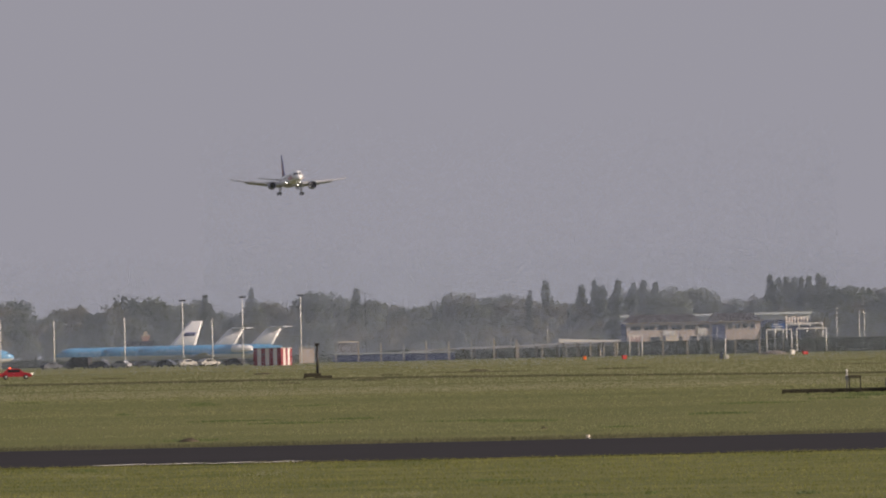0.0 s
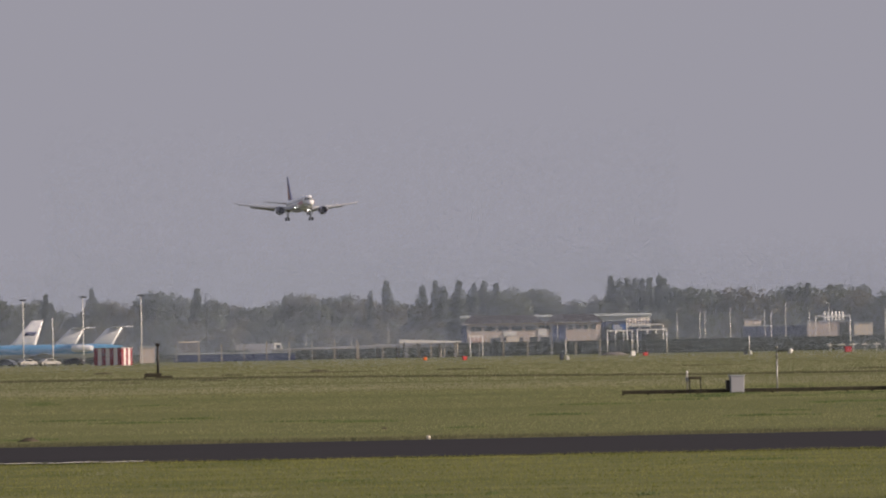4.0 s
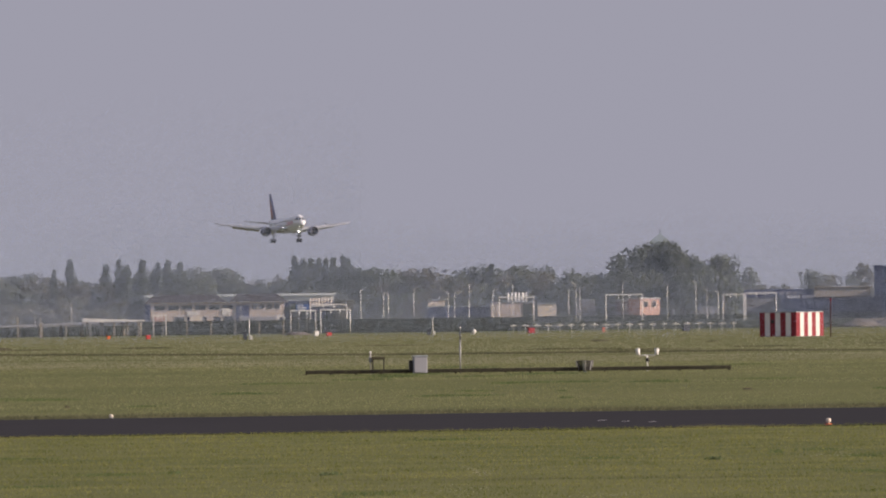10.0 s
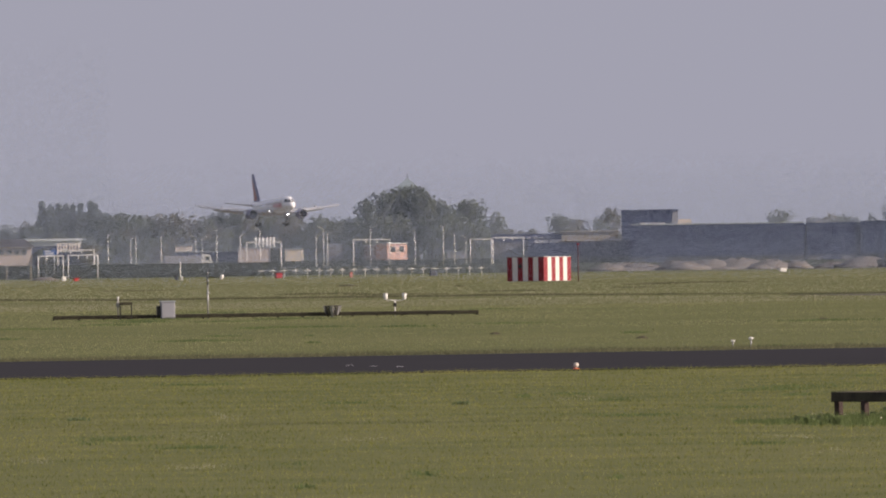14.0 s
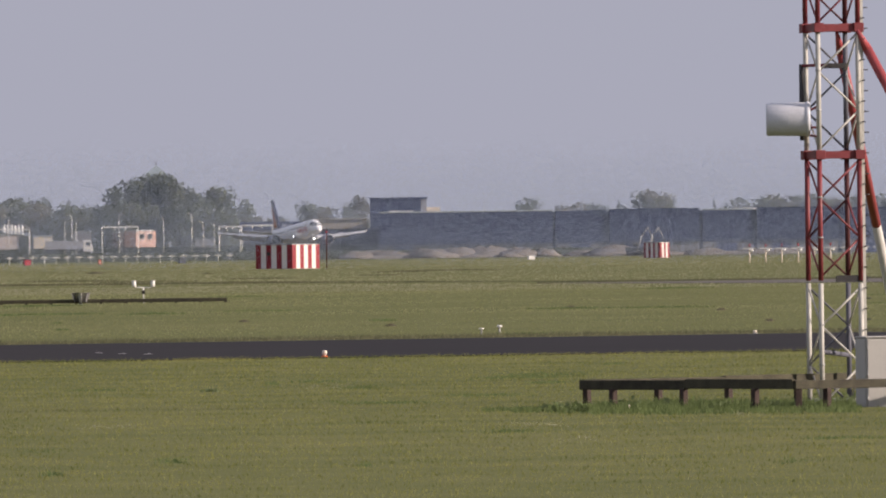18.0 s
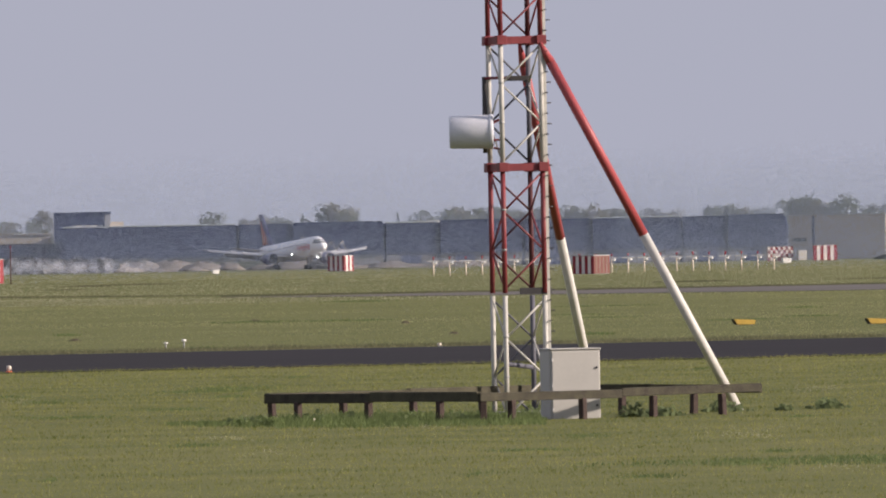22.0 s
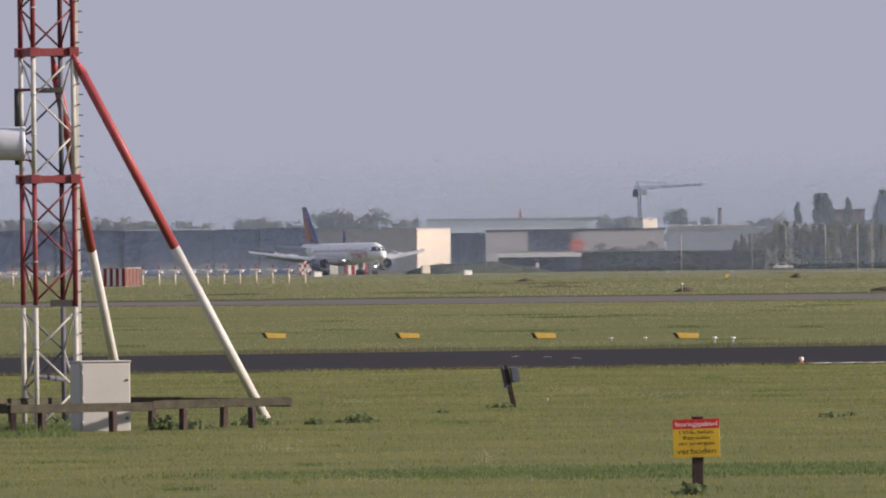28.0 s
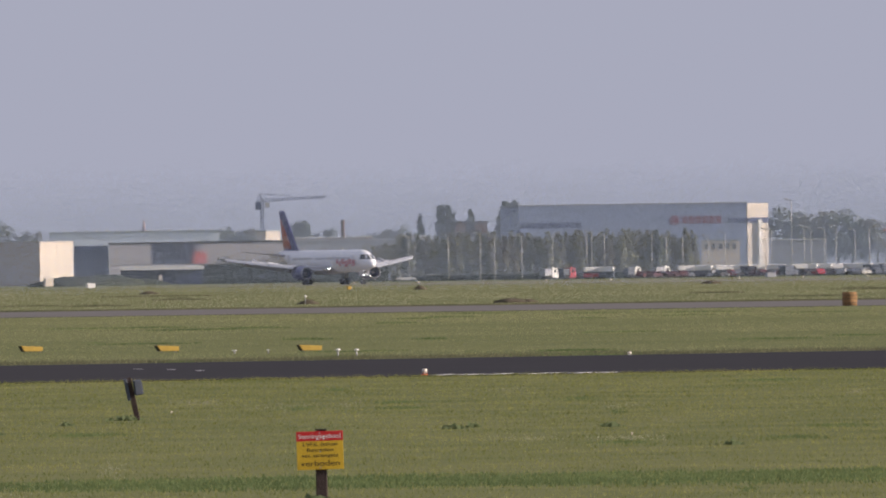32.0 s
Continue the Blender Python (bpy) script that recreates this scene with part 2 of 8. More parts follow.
CRANEGREY = mat("crane_blue", (0.03, 0.042, 0.11), 0.5, var=0.15, scale=0.5)
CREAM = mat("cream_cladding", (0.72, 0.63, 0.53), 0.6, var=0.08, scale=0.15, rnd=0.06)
LIGHTGREY = mat("light_grey_cladding", (0.34, 0.345, 0.38), 0.55, var=0.08, scale=0.1, rnd=0.05)
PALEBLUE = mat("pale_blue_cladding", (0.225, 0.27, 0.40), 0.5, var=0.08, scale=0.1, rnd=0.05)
STRIPEBLUE = mat("blue_stripe_paint", (0.06, 0.075, 0.165), 0.5, var=0.1, scale=0.2)
ROOFTILE = mat("dark_roof_tiles", (0.05, 0.045, 0.05), 0.8, var=0.25, scale=0.5, rnd=0.1)
ZINC = mat("zinc_sheet", (0.40, 0.44, 0.47), 0.4, 0.2, var=0.15, scale=0.2)
COPPER = mat("green_copper", (0.25, 0.30, 0.33), 0.6, var=0.15, scale=0.3)
BRICK = mat("brown_brick", (0.20, 0.13, 0.11), 0.85, var=0.2, scale=0.5)
ORANGEBRICK = mat("orange_brick", (0.48, 0.30, 0.25), 0.8, var=0.15, scale=0.5)
BANK = ground_mat("dark_hedge_bank", [(0.2, (0.032, 0.04, 0.028)), (0.8, (0.06, 0.066, 0.045))], [(0.05, 0.6), (0.4, 0.5)], 0.95)
BARK = mat("bark", (0.09, 0.075, 0.06), 0.9, var=0.3, scale=1.5, bump=0.4)


def leaf_mat(name, rgb, rgb2):
    """Leaf clumps whose shading follows the round form of the crown they belong to."""
    m = mat(name, rgb, 0.75, var=0.16, scale=0.12, bump=0, island=0.15, rnd=0.4, rgb2=rgb2, through_light=0.5)
    n, l = m.node_tree.nodes, m.node_tree.links
    tc, ge = n.new("ShaderNodeTexCoord"), n.new("ShaderNodeNewGeometry")
    arm, turn, a1, s1, a2, nz = (n.new(k) for k in ("ShaderNodeVectorMath", "ShaderNodeVectorTransform", "ShaderNodeVectorMath", "ShaderNodeVectorMath", "ShaderNodeVectorMath", "ShaderNodeVectorMath"))
    arm.operation, s1.operation, nz.operation = "SUBTRACT", "SCALE", "NORMALIZE"
    arm.inputs[1].default_value = (0.0, 0.0, 4.0)
    l.new(tc.outputs["Object"], arm.inputs[0])
    turn.vector_type, turn.convert_from, turn.convert_to = "NORMAL", "OBJECT", "WORLD"
    l.new(arm.outputs[0], turn.inputs[0])
    s1.inputs["Scale"].default_value = 0.3
    l.new(ge.outputs["Normal"], s1.inputs[0])
    l.new(turn.outputs[0], a1.inputs[0])
    l.new(s1.outputs[0], a1.inputs[1])
    l.new(a1.outputs[0], a2.inputs[0])
    a2.inputs[1].default_value = (0.0, 0.0, 0.9)
    l.new(a2.outputs[0], nz.inputs[0])
    l.new(nz.outputs[0], n["Principled BSDF"].inputs["Normal"])
    return m


LEAF = [leaf_mat("leaf_green", (0.080, 0.094, 0.076), (0.092, 0.104, 0.08)), leaf_mat("leaf_dark", (0.064, 0.08, 0.07), (0.076, 0.09, 0.075)),
        leaf_mat("leaf_spring", (0.098, 0.096, 0.076), (0.108, 0.105, 0.084)), leaf_mat("leaf_young", (0.115, 0.12, 0.085), (0.12, 0.124, 0.09))]


def mist_mat(name, rgb, cover):
    """Haze stand-in: each thin wisp lets most of the light behind it through."""
    m = bpy.data.materials.new(name)
    m.use_nodes = True
    n, l = m.node_tree.nodes, m.node_tree.links
    n.remove(n["Principled BSDF"])
    up = n.new("ShaderNodeCombineXYZ")
    up.inputs[2].default_value = 1.0
    lit, lit_through, clear = n.new("ShaderNodeBsdfDiffuse"), n.new("ShaderNodeBsdfTranslucent"), n.new("ShaderNodeBsdfTransparent")
    both, out = n.new("ShaderNodeAddShader"), n.new("ShaderNodeMixShader")
    for k, b in enumerate((lit, lit_through)):
        b.inputs["Color"].default_value = (*rgb, 1)
        l.new(up.outputs[0], b.inputs["Normal"])
        l.new(b.outputs[0], both.inputs[k])
    out.inputs[0].default_value = cover
    l.new(clear.outputs[0], out.inputs[1])
    l.new(both.outputs[0], out.inputs[2])
    l.new(out.outputs[0], n["Material Output"].inputs[0])
    return m


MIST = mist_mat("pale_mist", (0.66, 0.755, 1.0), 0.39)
LAMP_WHITE = glow("landing_light", (1.0, 0.95, 0.85), 8.0)
LAMP_RED = glow("red_lamp", (1.0, 0.12, 0.05), 2.5)


# ---- helpers for places and meshes
# places are fitted to the camera's view by bearing, height and chosen distance
RAD = 23205.6   # pixels of the camera's view in a radian: bearings u run to the right, heights v up; eye level is at -162
REACH = 1.163   # metres in one unit of the distances d, fitted along with the lens angle


def fall(d):
    """The field is level, and beyond the runway it sinks a little, shaped to fit the camera's view."""
    return float(np.interp(d, (0, 2500, 3140, 4070, 4960), (0, 0, -0.55, -1.9, -4.2)))


def spot(u, d):
    return Vector((d * REACH * math.sin(u / RAD), d * REACH * math.cos(u / RAD)))


def at(u, d, z=0.0, turn=0.0):
    """A pose on the ground at bearing u and distance d, whose y axis points away from the bank."""
    p = spot(u, d)
    return pose(p.x, p.y, fall(d * REACH) + z, 0, 0, -math.degrees(u / RAD) + turn)


def tall(v, d):
    """The height above the local ground of a point seen at view height v (eye level at -162)."""
    return EYE + (v + 162) * d * REACH / RAD - fall(d * REACH)


def wide(n, d):
    return n * d * REACH / RAD


def thing(name, m, label, category, group="", kind=""):
    ob = new(name)
    ob.matrix_world = m
    ob.empty_display_size = 0.1
    return tagged(ob, label, category, group, kind)


def mesh_of(name, bm, material):
    me = bpy.data.meshes.new(name)
    bm.to_mesh(me)
    bm.free()
    for mm in (material if isinstance(material, (list, tuple)) else [material]):
        me.materials.append(mm)
    return me


def part(name, bm, material, parent, label="", m=None):
    ob = new(name, bm if isinstance(bm, bpy.types.Mesh) else mesh_of(name, bm, material))
    ob.parent = parent
    if m is not None:
        ob.matrix_basis = m
    if label:
        ob["label"] = label
    return ob


def box(x0, x1, y0, y1, z0, z1, bm=None, bevel=0.0):
    bm = bm or bmesh.new()
    vs = [bm.verts.new((x, y, z)) for x in (x0, x1) for y in (y0, y1) for z in (z0, z1)]
    fs = [bm.faces.new([vs[i] for i in q]) for q in ((0, 1, 3, 2), (4, 6, 7, 5), (0, 4, 5, 1), (2, 3, 7, 6), (0, 2, 6, 4), (1, 5, 7, 3))]
    if bevel:
        es = list({e for f in fs for e in f.edges})
        bmesh.ops.bevel(bm, geom=es, offset=bevel, segments=1, affect="EDGES")
    return bm


def rod(a, b, r0, r1=None, n=8, bm=None, caps=True):
    bm = bm or bmesh.new()
    a, b = Vector(a), Vector(b)
    r1 = r0 if r1 is None else r1
    q = (b - a).to_track_quat("Z", "Y")
    rings = []
    for p, r in ((a, r0), (b, r1)):
        rings.append([bm.verts.new(p + q @ Vector((r * math.cos(2 * math.pi * i / n), r * math.sin(2 * math.pi * i / n), 0))) for i in range(n)])
    for i in range(n):
        f = bm.faces.new((rings[0][i], rings[0][(i + 1) % n], rings[1][(i + 1) % n], rings[1][i]))
        f.smooth = n > 5
    if caps:
        bm.faces.new(rings[0][::-1])
        bm.faces.new(rings[1])
    return bm


def loft(rings, bm=None, closed=True, caps=True, smooth=True):
    """Skin a row of rings, each a list of points."""
    bm = bm or bmesh.new()
    vr = [[bm.verts.new(p) for p in r] for r in rings]
    n = len(rings[0])
    for a, b in zip(vr, vr[1:]):
        for i in range(n if closed else n - 1):
            f = bm.faces.new((a[i], a[(i + 1) % n], b[(i + 1) % n], b[i]))
            f.smooth = smooth
    if caps:
        bm.faces.new(vr[0][::-1])
        bm.faces.new(vr[-1])
    bmesh.ops.recalc_face_normals(bm, faces=bm.faces[:])
    return bm


def turned(profile, axis="z", n=16, bm=None, caps=True):
    """A turned body from (along, radius) pairs."""
    rings = []
    for a, r in profile:
        ring = []
        for i in range(n):
            c, s = r * math.cos(2 * math.pi * i / n), r * math.sin(2 * math.pi * i / n)
            ring.append((a, c, s) if axis == "x" else (c, a, s) if axis == "y" else (c, s, a))
        rings.append(ring)
    return loft(rings, bm, caps=caps)


# ---- ground
def ground():
    bm = bmesh.new()
    ds = [2, 60, 140, 250, 378, 460, 700, 1000, 1500, 2000, 2500, 3140, 3600, 4070, 4500, 4960]
    n = 96
    centre = bm.verts.new((0, 0, 0))
    prev = None
    for d in ds:
        ring = [bm.verts.new((d * math.sin(2 * math.pi * i / n), d * math.cos(2 * math.pi * i / n), fall(d))) for i in range(n)]
        for i in range(n):
            j = (i + 1) % n
            if prev is None:
                bm.faces.new((centre, ring[j], ring[i]))
            else:
                bm.faces.new((prev[i], prev[j], ring[j], ring[i]))
        prev = ring
    bmesh.ops.recalc_face_normals(bm, faces=bm.faces[:])
    for f in bm.faces:
        if f.normal.z < 0:
            f.normal_flip()
    g = new("ground", mesh_of("ground", bm, GRASS))
    tagged(g, "flat mown airfield grass with pale and dark patches", "ground", kind="structure")


def slab(name, corners, z, material, label, category, thick=0.06):
    """A flat paved area from its corners (u, d), a few centimetres proud of the grass."""
    bm = bmesh.new()
    pts = [spot(u, d) for u, d in corners]
    top = [bm.verts.new((p.x, p.y, fall(c[1] * REACH) + z)) for p, c in zip(pts, corners)]
    low = [bm.verts.new((p.x, p.y, fall(c[1] * REACH) + z - thick)) for p, c in zip(pts, corners)]
    bm.faces.new(top)
    n = len(top)
    for i in range(n):
        bm.faces.new((low[i], low[(i + 1) % n], top[(i + 1) % n], top[i]))
    bmesh.ops.recalc_face_normals(bm, faces=bm.faces[:])
    if bm.faces[0].normal.z < 0:
        bmesh.ops.reverse_faces(bm, faces=bm.faces[:])
    return tagged(new(name, mesh_of(name, bm, material)), label, category, kind="structure")


ground()
slab("runway", [(-3000, 378), (0, 378), (4600, 395), (8000, 410), (8000, 486), (4600, 468), (0, 441), (-3000, 441)], 0.03, ASPHALT,
     "dark asphalt runway crossing the near field", "runway")
slab("taxiway", [(1900, 978), (2300, 930), (3000, 893), (9000, 885), (9000, 1003), (3000, 1000)], 0.03, TAXI, "pale worn concrete taxiway", "taxiway")
slab("taxiway_verge", [(1900, 1000), (3000, 1001), (9000, 1004), (9000, 1013), (3000, 1011), (1900, 1006)], 0.025, EARTH, "thin dark earth verge along the taxiway", "verge")
slab("ditch", [(-1500, 1235), (-80, 1228), (720, 1105), (1500, 1098), (1500, 1106), (720, 1113), (-80, 1237), (-1500, 1245)], 0.02, EARTH, "narrow dark ditch across the grass", "ditch")


def landing_runway():
    """The strip on which the airliner lands, seen almost edge-on."""
    a, b = Vector((365.6, 2351.7)), math.radians(12.5)
    h = Vector((math.sin(b), -math.cos(b)))
    s = Vector((h.y, -h.x))
    bm = bmesh.new()
    rows = []
    for k in (-1150, -700, -350, 0, 350, 900):
        row = []
        for w in (-23, 23):
            p = a + h * k + s * w
            row.append(bm.verts.new((p.x, p.y, fall(p.length) + 0.04)))
        rows.append(row)
    for r, q in zip(rows, rows[1:]):
        f = bm.faces.new((r[0], r[1], q[1], q[0]))
        if f.normal.z < 0:
            f.normal_flip()
    bmesh.ops.recalc_face_normals(bm, faces=bm.faces[:])
    if sum(f.normal.z for f in bm.faces) < 0:
        bmesh.ops.reverse_faces(bm, faces=bm.faces[:])
    tagged(new("landing_runway", mesh_of("landing_runway", bm, CONCRETE)), "grey landing runway seen almost edge-on", "runway", kind="structure")


landing_runway()


def blades(name, d0, d1, u0, u1, count, h0, h1, w, seed, label, power=1.0, material=None):
    """Loose grass: upright slips of uneven height over a sector of the field."""
    g = np.random.default_rng(abs(seed) + 7)
    d = (d0 ** power + g.random(count) * (d1 ** power - d0 ** power)) ** (1 / power)
    bearing = u0 + g.random(count) * (u1 - u0)
    near_edge, far_edge = 377.8 + 17.2 * np.maximum(0, bearing) / 4600, 441.5 + 27.5 * np.maximum(0, bearing) / 4600
    keep = (d < near_edge) | (d > far_edge)
    d, bearing = d[keep], bearing[keep]
    count = len(d)
    d = d * REACH
    a = bearing / RAD
    x, y = d * np.sin(a), d * np.cos(a)
    clump = 0.5 + 0.5 * np.sin(x * 0.9 + 1.7 * np.sin(y * 0.33)) * np.sin(y * 0.21 + 2.1 * np.sin(x * 0.37))
    h = (h0 + (h1 - h0) * g.random(count) ** 2) * (0.8 + 0.4 * clump)
    lean = g.normal(0, 0.35, count) * h
    ww = w * (0.6 + 0.8 * g.random(count)) * d / (d0 * REACH)
    v = np.zeros((count, 3, 3))
    t = g.random(count) * math.pi
    wx, wy = ww * np.cos(t) / 2, ww * np.sin(t) / 2
    v[:, 0, 0], v[:, 0, 1], v[:, 0, 2] = x - wx, y - wy, -0.02
    v[:, 1, 0], v[:, 1, 1], v[:, 1, 2] = x + wx, y + wy, -0.02
    v[:, 2, 0], v[:, 2, 1], v[:, 2, 2] = x + lean, y + g.normal(0, 0.3, count) * h, h
    me = bpy.data.meshes.new(name)
    me.vertices.add(count * 3)
    me.vertices.foreach_set("co", v.ravel())
    me.loops.add(count * 3)
    me.loops.foreach_set("vertex_index", np.arange(count * 3))
    me.polygons.add(count)
    me.polygons.foreach_set("loop_start", np.arange(0, count * 3, 3))
    me.update()
    me.materials.append(material or BLADE)
    tagged(new(name, me), label, "grass", kind="stuff")


blades("near_grass", 160, 396, -900, 4700, 440000, 0.02, 0.065, 0.019, 3, "rough green and straw-coloured grass")
blades("field_grass", 441, 884, -900, 4700, 160000, 0.03, 0.09, 0.045, 4, "rough grass between the runway and the taxiway", power=1.3, material=FIELDBLADE)
blades("far_grass", 870, 1010, -900, 1650, 19600, 0.04, 0.11, 0.11, 7, "rough grass of the far field", power=1.0, material=DRYHAZEBLADE)
for _k in range(20):   # the pale far grass thins out towards the taxiway
    _u = 1650 + 60 * _k
    _e = float(np.interp(_u + 30, (1650, 1900, 2300, 3000), (1006, 974, 927, 890)))
    blades("far_grass", 862, _e, _u, _u + 60, int(460 * (_e - 862) / 140 * (1 - _k / 22)), 0.04, 0.11, 0.11, 30 + _k, "rough grass of the far field", power=1.0, material=DRYHAZEBLADE)
blades("far_grass", 1036, 2150, -900, 4700, 130000, 0.04, 0.11, 0.13, 8, "rough grass of the far field", power=1.0, material=DRYHAZEBLADE)
for _u in range(-900, 4700, 400):
    _n, _f = 377.8 + 17.2 * max(0, _u) / 4600, 441.5 + 27.5 * max(0, _u) / 4600
    blades("verge_grass", _f, _f + 13, _u, _u + 400, 3600, 0.05, 0.17, 0.045, 200 + _u, "darker rank grass along the runway edge", power=0.2, material=VERGE)
    blades("edge_grass", _n - 4, _n + 2, _u, _u + 400, 1600, 0.05, 0.15, 0.02, 900 + _u, "taller grass fringing the runway")
blades("dark_grass", 255.5, 262, 1985, 2460, 6500, 0.08, 0.3, 0.026, 77, "tall lush grass under the guard rail", material=LUSH)
blades("grass_stalks", 150, 377, -900, 4700, 14000, 0.05, 0.12, 0.008, 12, "scattered pale seed stalks in the grass", material=STALK)
# long cast shadow across the grass, put in as darker blades
for _k, (_u, _a, _b, _n) in enumerate(((2500, 203, 206, 900), (2620, 202, 207, 2000), (2760, 201, 208, 4000), (2920, 200, 209, 5000), (3080, 199, 210.5, 7000), (3260, 197.5, 211.5, 5000))):
    blades("dark_grass", _a, _b, _u, 4750, _n, 0.04, 0.085, 0.04, 5 + _k, "strip of grass with a cast shadow put into its colour", material=STRIPBLADE)


def rank_line(corners, step, depth, density, h0, h1, seed, label):
    """A thin line of darker rank grass along a row of points (u, d)."""
    us, ds = [c[0] for c in corners], [c[1] for c in corners]
    u = us[0]
    while u < us[-1]:
        d = float(np.interp(u + step / 2, us, ds))
        blades("rank_grass", d, d + depth, u, u + step, density, h0, h1, 0.12, seed + int(u), label, material=VERGE)
        u += step


rank_line([(-960, 1238), (-80, 1232), (720, 1078), (1420, 1065)], 40, 6, 800, 0.1, 0.24, 3000, "line of dark rank grass along a ditch")
for _k in range(14):
    rank_line([(1420 + 40 * _k, 1065 - 4.2 * _k), (1459 + 40 * _k, 1061 - 4.2 * _k)], 40, 5, 760 - 45 * _k, 0.08 - 0.003 * _k, 0.22 - 0.008 * _k, 5000 + _k, "line of dark rank grass along a ditch")
rank_line([(1900, 1003), (3000, 1006), (4740, 1008)], 40, 3, 500, 0.07, 0.16, 9000, "line of dark rank grass behind the taxiway")
# lush grass plus the rail's shade, which is put into the blade colour
for _k, (_u, _a, _b) in enumerate(((1800, 259, 263), (1850, 257, 265), (1920, 255, 266), (1990, 253, 267), (2080, 251, 268))):
    blades("dark_grass", _a, _b, _u, 2470, 3200, 0.05, 0.11 + 0.022 * _k, 0.035, 60 + _k, "lush grass under the guard rail with the rail's shade in its colour", material=LUSH)


def field_streaks(count, d0, d1, h, seed, material, label, deep=(0.004, 0.014), thick=(2.0, 5.0)):
    """Long uneven patches of longer grass that lie across the field."""
    g = random.Random(seed)
    for i in range(count):
        u, d = g.uniform(-880, 4500), math.exp(g.uniform(math.log(d0), math.log(d1)))
        length, depth = g.uniform(25, 210), d * g.uniform(*deep)
        n = int(length * d / 440 * g.uniform(*thick))
        tip = h * g.uniform(0.8, 1.5)
        for k in (1.0, 0.7, 0.4):
            e, f = length * (1 - k) / 2, depth * (1 - k) / 2
            blades("grass_streak", d + f, d + depth - f, u + e, u + length - e, n // 3, h * 0.4, tip, d * 0.00011, seed + i, label, material=material)


field_streaks(70, 460, 850, 0.1, 400, STRIPBLADE, "streak of longer dark grass in the field")
field_streaks(60, 190, 365, 0.065, 800, STRIPBLADE, "streak of longer dark grass near the runway", (0.01, 0.04), (4.0, 9.0))
field_streaks(30, 190, 350, 0.05, 1300, DRYHAZEBLADE, "streak of straw-coloured grass near the runway", (0.03, 0.09), (1.6, 3.4))
field_streaks(25, 1060, 1500, 0.16, 1000, VERGE, "streak of rank grass in the far field")


# ---- haze stand-in: hair-thin short wisps over the far field, scattered and sized to fit the camera's view, thickest near the ground
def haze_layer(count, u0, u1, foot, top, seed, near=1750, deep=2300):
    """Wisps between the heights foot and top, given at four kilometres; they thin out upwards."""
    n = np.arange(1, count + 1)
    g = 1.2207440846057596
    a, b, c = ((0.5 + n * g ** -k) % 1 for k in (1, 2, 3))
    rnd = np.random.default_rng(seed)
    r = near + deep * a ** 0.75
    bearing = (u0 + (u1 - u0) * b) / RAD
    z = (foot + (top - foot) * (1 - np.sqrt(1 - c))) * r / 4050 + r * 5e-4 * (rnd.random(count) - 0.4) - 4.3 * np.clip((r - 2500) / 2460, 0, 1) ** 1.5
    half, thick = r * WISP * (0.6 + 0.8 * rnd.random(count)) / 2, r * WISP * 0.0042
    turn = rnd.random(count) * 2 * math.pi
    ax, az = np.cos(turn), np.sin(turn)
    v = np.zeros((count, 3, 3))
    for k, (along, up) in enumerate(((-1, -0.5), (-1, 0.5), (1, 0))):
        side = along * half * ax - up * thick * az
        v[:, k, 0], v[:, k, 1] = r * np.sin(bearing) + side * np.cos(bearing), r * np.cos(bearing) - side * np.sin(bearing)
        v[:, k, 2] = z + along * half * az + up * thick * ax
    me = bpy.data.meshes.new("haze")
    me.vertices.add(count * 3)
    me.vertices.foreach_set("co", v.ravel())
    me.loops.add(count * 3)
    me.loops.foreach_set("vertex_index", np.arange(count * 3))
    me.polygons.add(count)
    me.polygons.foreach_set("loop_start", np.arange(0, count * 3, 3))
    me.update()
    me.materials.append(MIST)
    tagged(new("haze", me), "thin pale wisps standing in for evening haze over the far field", "haze", kind="stuff")


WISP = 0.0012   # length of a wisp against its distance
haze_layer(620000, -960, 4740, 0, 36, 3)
# extra wisps, placed to pale the trees, right side and aircraft in view
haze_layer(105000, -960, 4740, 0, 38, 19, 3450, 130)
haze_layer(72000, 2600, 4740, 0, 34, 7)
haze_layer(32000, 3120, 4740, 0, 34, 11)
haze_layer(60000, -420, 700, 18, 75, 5)


